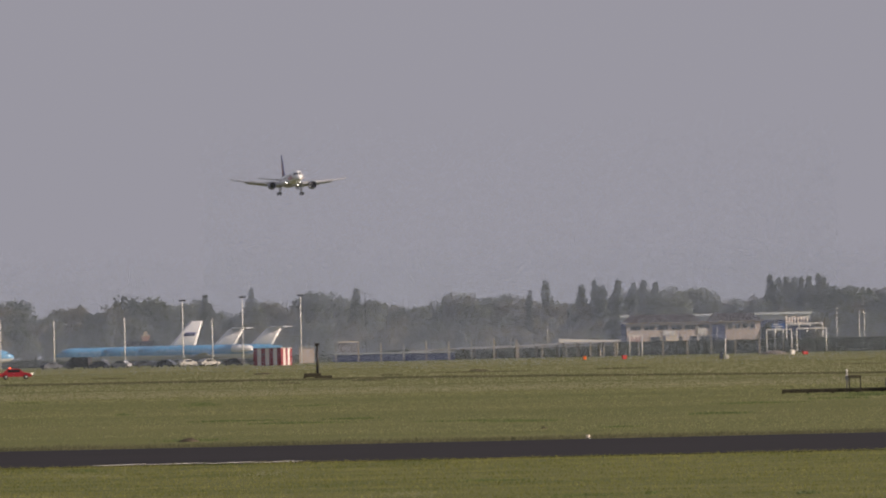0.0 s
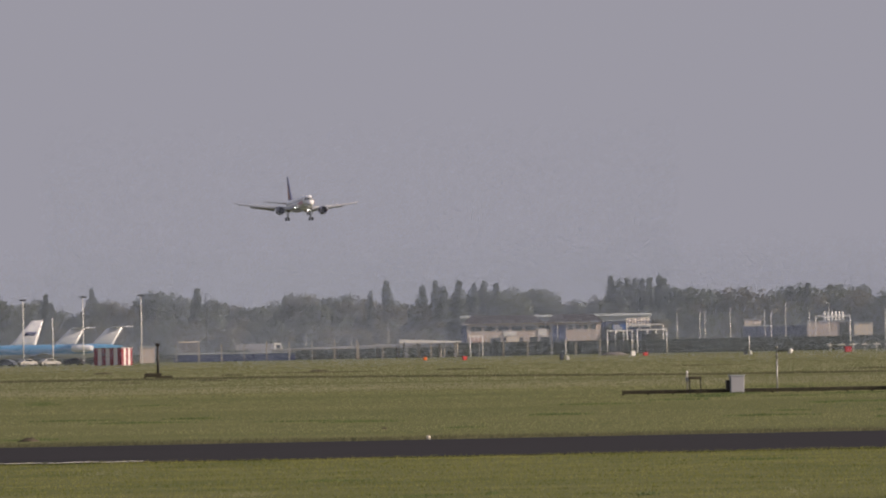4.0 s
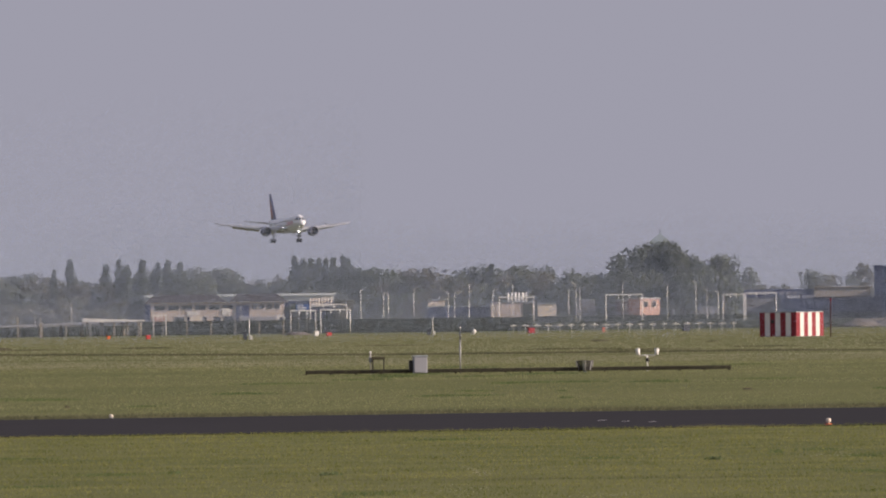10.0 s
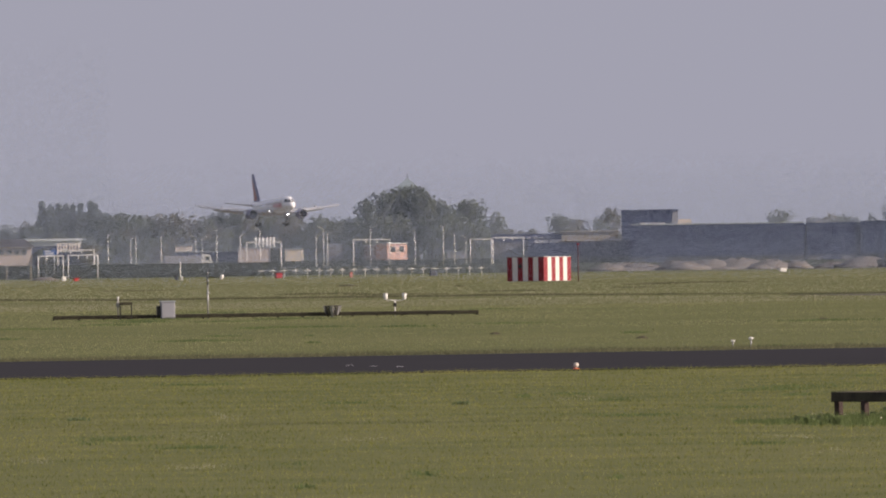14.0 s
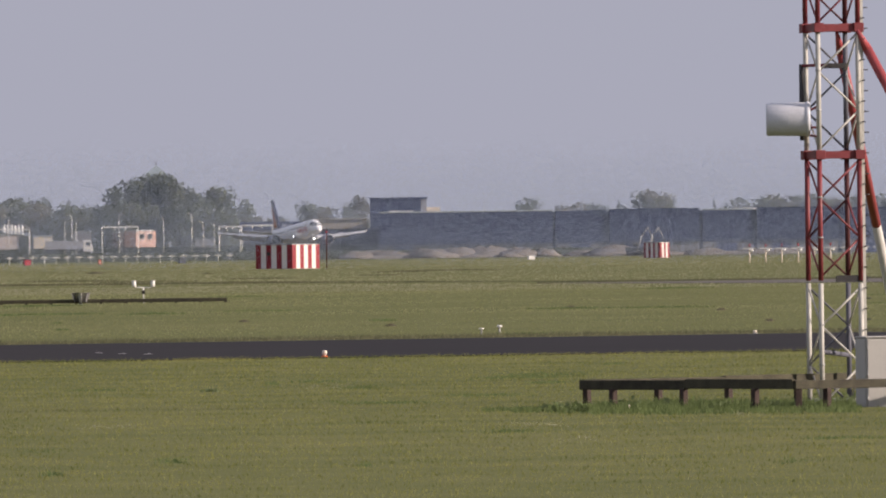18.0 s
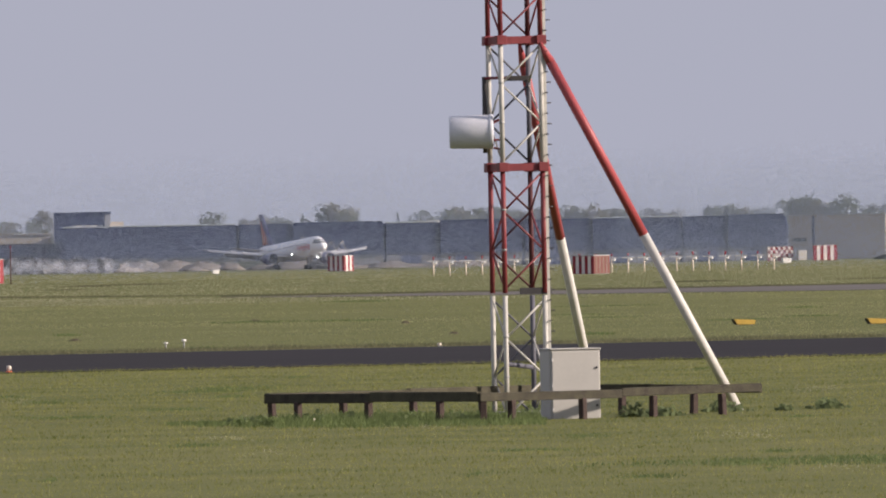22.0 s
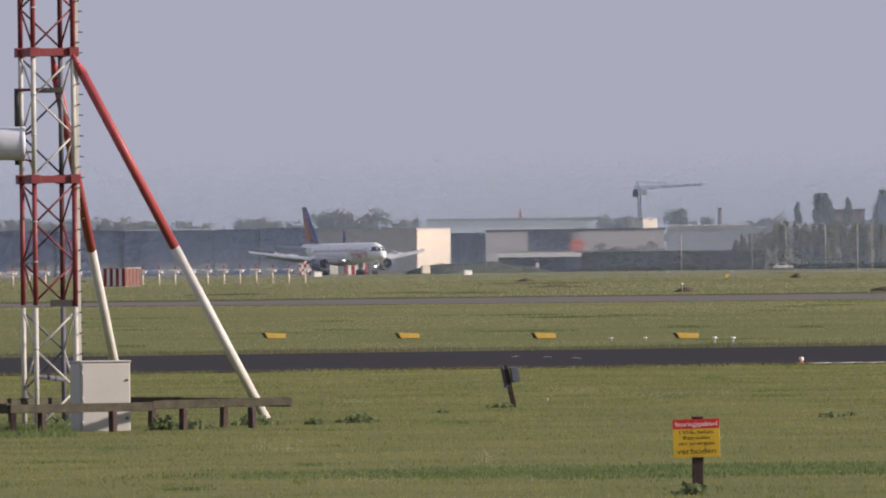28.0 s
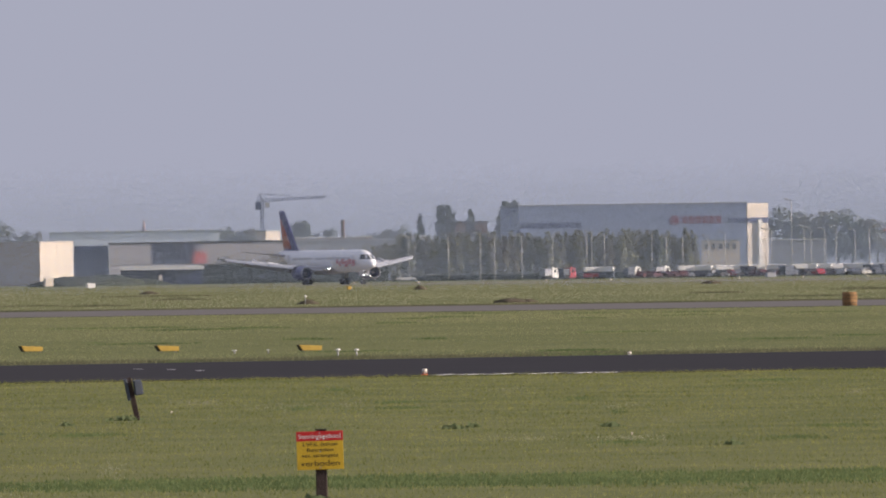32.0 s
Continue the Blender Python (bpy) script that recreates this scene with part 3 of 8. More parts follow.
# ---- near things: radio mast, guard rail, cabinet, warning sign, leaning post
def radio_mast():
    d0 = 266.5
    side, turn = 0.985, 17.5
    th = thing("radio_mast", at(2426, d0, -0.14, turn), "red and white lattice radio mast with step bolts", "mast")
    s = side / 2
    legs = [(-s, -s), (s, -s), (s, s), (-s, s)]
    step = 3.0
    bands = [(0, 3, MASTWHITE), (3, 6, MASTRED), (6, 9, MASTWHITE), (9, 12, MASTRED), (12, 15, MASTWHITE)]
    for z0, z1, m in bands:
        # rear leg and rear braces: shade on the back put into darker colours
        for i, (x, y) in enumerate(legs):
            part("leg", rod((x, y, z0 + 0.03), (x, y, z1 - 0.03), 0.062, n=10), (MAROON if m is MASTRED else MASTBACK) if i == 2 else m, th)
        k = 3
        for i in range(4):
            (xa, ya), (xb, yb) = legs[i], legs[(i + 1) % 4]
            for j in range(k):
                za, zb = z0 + 0.12 + j * (step - 0.24) / k, z0 + 0.12 + (j + 1) * (step - 0.24) / k
                if (i + j) % 2:
                    za, zb = zb, za
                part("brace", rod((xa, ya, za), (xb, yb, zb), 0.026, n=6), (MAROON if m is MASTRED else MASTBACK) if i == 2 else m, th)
        for z in (z0 + 1.05, z0 + 2.0):
            part("collar", rod((legs[0][0], legs[0][1], z - 0.02), (legs[0][0], legs[0][1], z + 0.02), 0.075, n=10), GALV, th)
    for z in (6.0, 9.0, 12.0):
        for i in range(4):
            (xa, ya), (xb, yb) = legs[i], legs[(i + 1) % 4]
            ex, ey = (xb - xa) * 0.11, (yb - ya) * 0.11
            bm = bmesh.new()
            a, b = Vector((xa - ex, ya - ey, z)), Vector((xb + ex, yb + ey, z))
            q = (b - a).normalized()
            nrm = Vector((-q.y, q.x, 0)) * 0.05
            vs = [bm.verts.new(p + nrm * sg + Vector((0, 0, h))) for p in (a, b) for sg in (-1, 1) for h in (-0.085, 0.085)]
            for f in ((0, 1, 3, 2), (4, 6, 7, 5), (0, 4, 5, 1), (2, 3, 7, 6), (0, 2, 6, 4), (1, 5, 7, 3)):
                bm.faces.new([vs[t] for t in f])
            bmesh.ops.recalc_face_normals(bm, faces=bm.faces[:])
            part("platform_beam", bm, MASTRED, th)
        for x, y in legs:
            part("flange_plate", box(x - 0.12, x + 0.12, y - 0.12, y + 0.12, z - 0.11, z + 0.11, bevel=0.01), MASTRED, th)
    # ladder rail with step bolts beside the front right leg
    part("ladder_rail", box(s + 0.055, s + 0.125, -s - 0.03, -s + 0.04, 0.1, 15.0), MASTWHITE, th)
    z, i = 0.4, 0
    while z < 14.8:
        x = s + 0.09
        part("step_bolt", rod((x, -s, z), (x + (0.15 if i % 2 else 0.02), -s - (0.02 if i % 2 else 0.16), z), 0.016, n=6), DARKSTEEL, th)
        z += 0.245
        i += 1
    # cable run and its brackets on the left, and a bracket plate
    part("cable_duct", rod((-s - 0.14, s - 0.1, 6.35), (-s - 0.14, s - 0.1, 8.15), 0.058, n=10), DARKSTEEL, th)
    part("cable_bracket", rod((-s - 0.16, s - 0.1, 8.12), (-s + 0.35, s - 0.5, 8.12), 0.04, n=6), MASTRED, th)
    part("crossbar", box(s - 0.55, s + 0.05, s - 0.06, s, 8.05, 8.17), DARKSTEEL, th)
    part("base_frame", box(-s - 0.02, s + 0.05, -s - 0.06, s + 0.06, 0.12, 0.24, bevel=0.01), MASTWHITE, th)
    part("horizontal_beam", rod((-s, -s, 1.36), (s, s, 1.26), 0.06, n=6), MASTBACK, th)
    part("crossbar", box(s - 0.6, s + 0.16, -s - 0.02, -s + 0.06, 3.0, 3.15), DARKSTEEL, th)
    # drum antenna, pointing left
    drum = part("antenna_drum", turned([(-1.33, 0.30), (-1.335, 0.36), (-1.30, 0.385), (-0.75, 0.395), (-0.42, 0.40), (-0.30, 0.40), (-0.29, 0.33)], "x", 24), DRUMGREY, th,
                "pale grey cylindrical antenna shroud", m=pose(-0.32, -0.25, 6.85, 0, 0, -17.5))
    part("rim", turned([(-0.40, 0.402), (-0.385, 0.415), (-0.32, 0.415), (-0.305, 0.402)], "x", 24, caps=False), DRUMGREY, drum)
    for a in (0.3, -0.28, -0.1):
        part("antenna_bracket", rod((-0.62, -0.15, 6.75 + a), (-s + 0.04, -s, 6.78 + a * 1.3), 0.03, n=6), MASTRED, th)
    # two struts
    inv = th.matrix_world.inverted()

    def strut(ufoot, dfoot, top, zt):
        p = spot(ufoot, dfoot)
        foot = inv @ Vector((p.x, p.y, -0.05))
        top = Vector(top)
        mid = foot + (top - foot) * (zt / top.z)
        part("strut", rod(foot, mid, 0.115, n=14), STRUTWHITE, th, "white lower half of a bracing strut")
        part("strut", rod(mid, top - (top - foot) * 0.05, 0.115, n=14), STRUTRED, th, "red upper half of a bracing strut")
        part("strut_tip", rod(top - (top - foot) * 0.05, top, 0.115, 0.04, n=14), STRUTRED, th)
        part("footing", box(foot.x - 0.2, foot.x + 0.2, foot.y - 0.2, foot.y + 0.2, -0.05, 0.06, bevel=0.02), GALV, th)
    strut(2813, 268.5, (s - 0.04, -s - 0.1, 8.94), 4.32)
    strut(2560, 276.5, (s - 0.2, s, 8.9), 4.3)


def guard_rail():
    n_, r_, b_, l_ = spot(2353, 256.0), spot(2850, 262.4), spot(2470, 267.8), spot(1976, 261.0)
    th = thing("guard_rail", pose(n_.x, n_.y, 0), "low weathered timber guard rail round the mast", "fence")
    pts = [p - n_ for p in (l_, n_, r_, b_)]
    rng = random.Random(5)
    part("post", box(-0.075, 0.075, -0.075, 0.075, -0.1, 0.49, bevel=0.012), BROWNPOST, th, m=pose(0.1, 0.15, 0))
    for k in range(4):
        a, b = pts[k], pts[(k + 1) % 4]
        length = (b - a).length
        dirn = (b - a).normalized()
        ang = math.degrees(math.atan2(dirn.y, dirn.x))
        posts = max(3, round(length / 2.7))
        for i in range(posts):
            f = (i + (0.45 if k < 2 else 0.92)) / posts
            p = a + (b - a) * f
            part("post", box(-0.075, 0.075, -0.075, 0.075, -0.1, 0.49, bevel=0.012), BROWNPOST, th, m=pose(p.x, p.y, 0, rng.uniform(-2, 2), rng.uniform(-2, 2), ang))
        cut = [0, 0.5, 1]
        for c0, c1 in zip(cut, cut[1:]):
            p, q = a + (b - a) * c0, a + (b - a) * c1
            bow = rng.uniform(-0.015, 0.015)
            part("rail", box(-0.02, (q - p).length - 0.02, -0.06, 0.06, -0.1 - 0.012 * (k == 0), 0.1 + 0.012 * (k == 0), bevel=0.012), TIMBER, th,
                 m=pose(p.x, p.y, 0.585 + bow, 0, rng.uniform(-0.25, 0.25), ang))


def mast_cabinet():
    th = thing("equipment_cabinet", at(2524, 259.4, -0.05, 15), "light grey steel equipment cabinet beside the mast", "cabinet")
    w, h, dp = 1.17, 1.64, 0.95
    part("body", box(-w / 2, w / 2, 0, dp, 0, h, bevel=0.015), GREYBOX, th)
    part("door", box(-w / 2 + 0.03, w / 2 - 0.03, -0.02, 0.002, 0.05, h - 0.04, bevel=0.006), GREYBOX, th)
    part("door", box(-w / 2 - 0.02, -w / 2 + 0.002, 0.04, dp - 0.04, 0.05, h - 0.04, bevel=0.006), GREYBOX, th)
    part("roof", box(-w / 2 - 0.025, w / 2 + 0.025, -0.035, dp + 0.02, h, h + 0.035, bevel=0.01), GREYBOX, th)
    part("plinth", box(-w / 2 + 0.02, w / 2 - 0.02, 0.02, dp - 0.02, -0.1, 0.02), GALV, th)
    for z in (0.35, 1.22):
        part("lock", rod((w / 2 - 0.09, -0.045, z), (w / 2 - 0.09, -0.015, z), 0.028, n=8), DARKSTEEL, th)
    for z in (0.25, 0.8, 1.4):
        part("hinge", rod((-w / 2 + 0.02, -0.028, z - 0.05), (-w / 2 + 0.02, -0.028, z + 0.05), 0.014, n=6), GALV, th)


def text_mesh(body, size, width, material, parent, m, name="lettering"):
    cu = bpy.data.curves.new(name, "FONT")
    cu.body, cu.size, cu.align_x, cu.align_y, cu.extrude = body, size, "CENTER", "CENTER", 0.0005
    tmp = new(name, cu)
    me = bpy.data.meshes.new_from_object(tmp.evaluated_get(bpy.context.evaluated_depsgraph_get()))
    bpy.data.objects.remove(tmp)
    xs = [v.co.x for v in me.vertices]
    k = width / (max(xs) - min(xs))
    for v in me.vertices:
        v.co.x *= k
    me.materials.append(material)
    return part(name, me, material, parent, m=m)


def warning_sign():
    th = thing("warning_sign", at(3570, 185.2), "yellow and red no-entry notice on a brown wooden post", "sign")
    part("post", box(-0.095, 0.095, 0.02, 0.18, -0.2, 1.25, bevel=0.015), BROWNPOST, th)
    w, z0, z1, zr = 0.765, 0.605, 1.235, 1.075
    board = part("board", box(-w / 2, w / 2, -0.012, 0.012, z0, zr, bevel=0.003), YELLOW, th, "yellow board", m=pose(0, 0, 0, 0, -1.2, 0))
    part("header", box(-w / 2, w / 2, -0.013, 0.013, zr + 0.001, z1, bevel=0.003), SIGNRED, board, "red header panel")
    for body, z, size, width, m in (("Storingsgebied", 1.15, 0.105, 0.69, WHITE), ("LVNL-baken", 1.018, 0.085, 0.56, BLACK), ("Betreden", 0.927, 0.085, 0.43, BLACK),
                                    ("ten strengste", 0.835, 0.085, 0.60, BLACK), ("verboden", 0.705, 0.13, 0.64, BLACK)):
        text_mesh(body, size, width, m, board, pose(0, -0.0138 if z > 1.1 else -0.0128, z, 90, 0, 0))
    for z in (z0 + 0.03, 0.90, z1 - 0.03):
        part("screw", rod((0, -0.02, z), (0, -0.01, z), 0.011, n=8), GALV, board)
    part("cap", box(-0.1, 0.1, -0.02, 0.2, 1.25, 1.275, bevel=0.008), TIMBER, th)


def leaning_post():
    th = thing("leaning_post", at(3245, 291.5), "leaning wooden post with a dark socket box", "post")
    part("post", box(-0.07, 0.07, -0.07, 0.07, -0.1, 1.13, bevel=0.012), BROWNPOST, th, m=pose(0.02, 0, 0, 3, -12, 0))
    b = part("socket_box", box(-0.04, 0.16, -0.12, 0.05, 0.66, 1.05, bevel=0.02), SLATE, th, "slate blue socket box", m=pose(0.09, -0.08, 0, 3, -9, 12))
    part("lid", box(0.16, 0.175, -0.11, 0.04, 0.68, 1.0, bevel=0.006), SLATE, b)
    part("cover_board", box(-0.15, -0.06, -0.12, 0.07, 0.55, 1.12, bevel=0.01), SLATE, th, m=pose(0.02, -0.02, 0, 3, -11, 0))


def weed_clump(u, d, w, h, n, seed, name="weed_clump", label="tuft of leafy green weeds", m=None):
    g = np.random.default_rng(seed)
    bm = bmesh.new()
    for i in range(n):
        x, y = g.normal(0, 0.45) * w / 2, g.normal(0, 0.5) * w * 0.6
        hh = h * (0.25 + 0.75 * g.random()) * max(0.15, 1 - (2 * x / w) ** 2 * 0.55)
        z = g.random() * hh
        s = 0.035 + 0.05 * g.random()
        a = Vector((x, y, z))
        q = Euler((g.uniform(-1.2, 1.2), g.uniform(-1, 1), g.uniform(0, 6.3)))
        e1, e2 = Vector((s, 0, 0)), Vector((0, 0, s * 2.2))
        e1.rotate(q)
        e2.rotate(q)
        vs = [bm.verts.new(a - e1), bm.verts.new(a + e2 * 0.5), bm.verts.new(a + e1), bm.verts.new(a - e2 * 0.5)]
        bm.faces.new(vs)
    ob = new(name, mesh_of(name, bm, m or WEED))
    ob.matrix_world = at(u, d)
    tagged(ob, label, "weeds", "weeds round the mast", kind="stuff")


radio_mast()
guard_rail()
mast_cabinet()
warning_sign()
leaning_post()
for i, (u, d, w, h, n) in enumerate([(2060, 259.5, 1.2, 0.36, 70), (2130, 258.6, 0.8, 0.28, 40), (2230, 257.9, 0.7, 0.26, 40), (2310, 257.5, 0.7, 0.26, 40), (2625, 260, 0.6, 0.42, 130),
                                     (2680, 261, 0.9, 0.25, 140), (2785, 266, 1.0, 0.3, 200), (2970, 268, 0.9, 0.26, 170), (2895, 266, 0.4, 0.15, 70), (3560, 185, 0.5, 0.22, 120),
                                     (3225, 291, 0.7, 0.14, 110), (2440, 262, 1.0, 0.25, 150), (1930, 260, 0.8, 0.2, 120)]):
    weed_clump(u, d, w, h, n, 40 + i)


rng = random.Random(31)
for i in range(18):
    weed_clump(1945 + i * 24 + rng.uniform(-9, 9), 259.5 + rng.uniform(-2.5, 2.0), rng.uniform(0.5, 1.2), rng.uniform(0.16, 0.32), rng.randint(30, 60), 500 + i, label="rank dark weeds under the guard rail", m=LUSH)


def dandelion(u, d, h):
    th = thing("dandelion", at(u, d), "single dandelion clock on a thin stem", "flower", "dandelions")
    part("stem", rod((0, 0, -0.02), (0.01, 0, h), 0.006, n=5), WEED, th)
    part("head", turned([(h - 0.02, 0.01), (h, 0.015), (h + 0.015, 0.022), (h + 0.035, 0.015), (h + 0.05, 0.005)], "z", 10), CREAM, th)


for u, d, h in ((3306, 286, 0.26), (2060, 256.5, 0.12), (1995, 262, 0.1), (4120, 250, 0.1)):
    dandelion(u, d, h)
for i, (u, d, w, h, n) in enumerate([(3800, 268, 0.55, 0.12, 60), (3838, 270, 0.3, 0.14, 40), (4080, 268, 0.6, 0.1, 60), (3120, 283, 0.4, 0.08, 40), (1320, 300, 0.5, 0.08, 40), (640, 280, 0.5, 0.08, 40), (4300, 240, 0.6, 0.09, 50)]):
    weed_clump(u, d, w, h, n, 140 + i, label="small dark tuft of weeds in the grass")


# ---- runway furniture
def papi_unit(u, d):
    th = thing("approach_indicator", at(u, d, 0, 12) @ Matrix.Scale(0.88, 4), "yellow wedge-shaped approach indicator box on short legs", "runway light", "row of approach indicators")
    bm = bmesh.new()
    vs = [bm.verts.new((x, y, z)) for y in (-0.35, 0.35) for x, z in ((-0.42, 0.06), (0.56, 0.06), (0.58, 0.30), (-0.60, 0.36))]
    for f in ((0, 1, 2, 3), (7, 6, 5, 4), (0, 4, 5, 1), (1, 5, 6, 2), (2, 6, 7, 3), (3, 7, 4, 0)):
        bm.faces.new([vs[i] for i in f])
    bmesh.ops.recalc_face_normals(bm, faces=bm.faces[:])
    bmesh.ops.bevel(bm, geom=bm.edges[:], offset=0.015, segments=1, affect="EDGES")
    part("housing", bm, OCHRE, th)
    bm = bmesh.new()
    vs = [bm.verts.new(p) for p in ((-0.435, -0.33, 0.07), (-0.435, 0.33, 0.07), (-0.61, 0.33, 0.35), (-0.61, -0.33, 0.35))]
    f = bm.faces.new(vs)
    r = bmesh.ops.extrude_face_region(bm, geom=[f])
    for v in [e for e in r["geom"] if isinstance(e, bmesh.types.BMVert)]:
        v.co.x -= 0.03
    bmesh.ops.recalc_face_normals(bm, faces=bm.faces[:])
    part("lens_panel", bm, DARKSTEEL, th)
    for x in (-0.35, 0.45):
        for y in (-0.25, 0.25):
            part("leg", rod((x, y, -0.03), (x, y, 0.08), 0.025, n=6), GALV, th)


def edge_light(u, d, red=True):
    th = thing("runway_edge_light", at(u, d) @ Matrix.Diagonal((0.88, 0.88, 0.88 if red else 0.6, 1)), "small white runway edge light on a base", "runway light", "runway edge lights")
    part("base", turned([(0, 0.13), (0.05, 0.13), (0.07, 0.1)], "z", 12), ORANGE if red else GALV, th)
    part("stem", rod((0, 0, 0.06), (0, 0, 0.14), 0.04, n=8), WHITE, th)
    part("lamp", turned([(0.12, 0.085), (0.15, 0.1), (0.24, 0.095), (0.27, 0.085), (0.28, 0.03)], "z", 12), CREAM, th)
    return th


def marker_post(u, d, h=0.4, m=None):
    th = thing("marker_post", at(u, d), "short pale marker post with a cap", "post", "marker posts along the runway")
    part("stem", rod((0, 0, -0.03), (0, 0, h * 0.8), 0.035, n=8), m or GALV, th)
    part("cap", turned([(h * 0.78, 0.09), (h * 0.86, 0.11), (h * 0.98, 0.08), (h, 0.01)], "z", 10), WHITE, th)


def paint_dash(u, d, n, name="paint_mark"):
    ob = new(name, mesh_of(name, box(-0.5 * n, 0.5 * n, -0.17, 0.17, 0.032, 0.038), LINE))
    ob.matrix_world = at(u, d)
    tagged(ob, "short white painted dash on the dark runway", "road marking", "painted dashes", kind="structure")


for u, d in ((2823, 538), (3059, 528), (3300, 518), (3552, 509)):
    papi_unit(u, d)
for u, d, r in ((1522, 384, True), (3755, 394, True), (253, 444, False), (2284, 452, False), (4118, 463, False)):
    edge_light(u, d, r)
for u, d, h in ((1800, 470, 0.26), (1832, 466, 0.4), (3419, 503, 0.17), (3479, 504, 0.16), (3602, 476, 0.36), (3635, 475, 0.36)):
    marker_post(u, d, h)
for u, d, n in ((1122, 408, 0.3), (1164, 404, 0.3), (1210, 401, 0.3), (3249, 431.7, 0.34), (3306, 427.9, 0.34), (3357, 422.2, 0.36)):
    paint_dash(u, d, n)


def edge_line(u0, u1, d, name="edge_line"):
    a, b = spot(u0, d), spot(u1, d + 2)
    c = (a + b) / 2
    ob = new(name, mesh_of(name, box(-(b - a).length / 2, (b - a).length / 2, -0.22, 0.22, 0.032, 0.038), LINE))
    ob.matrix_world = pose(c.x, c.y, 0, 0, 0, math.degrees(math.atan2((b - a).y, (b - a).x)))
    tagged(ob, "worn white edge line along the dark runway", "road marking", kind="structure")


for _a, _b in ((-620, -540), (-525, -440), (-430, -340), (-330, -262)):
    edge_line(_a, _b, 379.5)
for _a, _b in ((3778, 3800), (3818, 3852), (3868, 3902), (3930, 3990), (4010, 4050), (4066, 4090)):
    edge_line(_a, _b, 392.6)


def molehill(u, d, w, h, seed, name="earth_mound", m=None, label="low heap of dark earth in the grass"):
    rng = random.Random(seed)
    bm = bmesh.new()
    n, k = 16, 5
    rings = []
    for j in range(k):
        f = j / k
        rings.append([(w / 2 * (1 - f ** 1.6) * math.cos(6.283 * i / n) * rng.uniform(0.8, 1.15), w / 2 * (1 - f ** 1.6) * math.sin(6.283 * i / n) * rng.uniform(0.8, 1.15),
                       -0.03 + h * f * rng.uniform(0.75, 1.2)) for i in range(n)])
    loft(rings, bm)
    ob = new(name, mesh_of(name, bm, m or EARTH))
    ob.matrix_world = at(u, d)
    tagged(ob, label, "heap")


rng = random.Random(11)
for u, d, w, h in ((-452, 470, 1.0, 0.22), (175, 500, 0.3, 0.14), (-320, 1500, 3, 0.3), (3552, 1095, 2.2, 0.55), (3910, 1060, 3.6, 0.5), (3940, 1060, 2.2, 0.4), (4265, 1700, 3, 0.6), (3270, 1560, 3, 0.5),
                   (3750, 1600, 2.0, 0.7), (1120, 1480, 3, 0.25), (60, 1450, 3, 0.25), (1960, 640, 0.8, 0.15), (2225, 600, 0.7, 0.16), (2310, 520, 0.6, 0.15), (1640, 520, 0.7, 0.15), (1380, 560, 0.6, 0.14)):
    molehill(u, d, w, h, int(u + d))


molehill(585, 2280, 6.2, 0.8, 71, "sand_mound", SAND, "low pale heap of sand in the grass")


def hay_bale():
    d = 888
    th = thing("round_bale", at(4509, d, 0, 18), "weathered round straw bale on the grass", "bale")
    straw = mat("old_straw", (0.21, 0.125, 0.055), 0.9, var=0.35, scale=3, bump=0.6, rgb2=(0.27, 0.16, 0.07))
    part("straw_roll", turned([(0, 0.5), (0.02, 0.57), (0.35, 0.595), (0.8, 0.59), (1.06, 0.565), (1.1, 0.5), (1.11, 0.05)], "z", 24), straw, th)
    for z in (0.25, 0.55, 0.85):
        part("twine", turned([(z - 0.015, 0.597), (z, 0.605), (z + 0.015, 0.597)], "z", 24, caps=False), DARKSTEEL, th)


hay_bale()


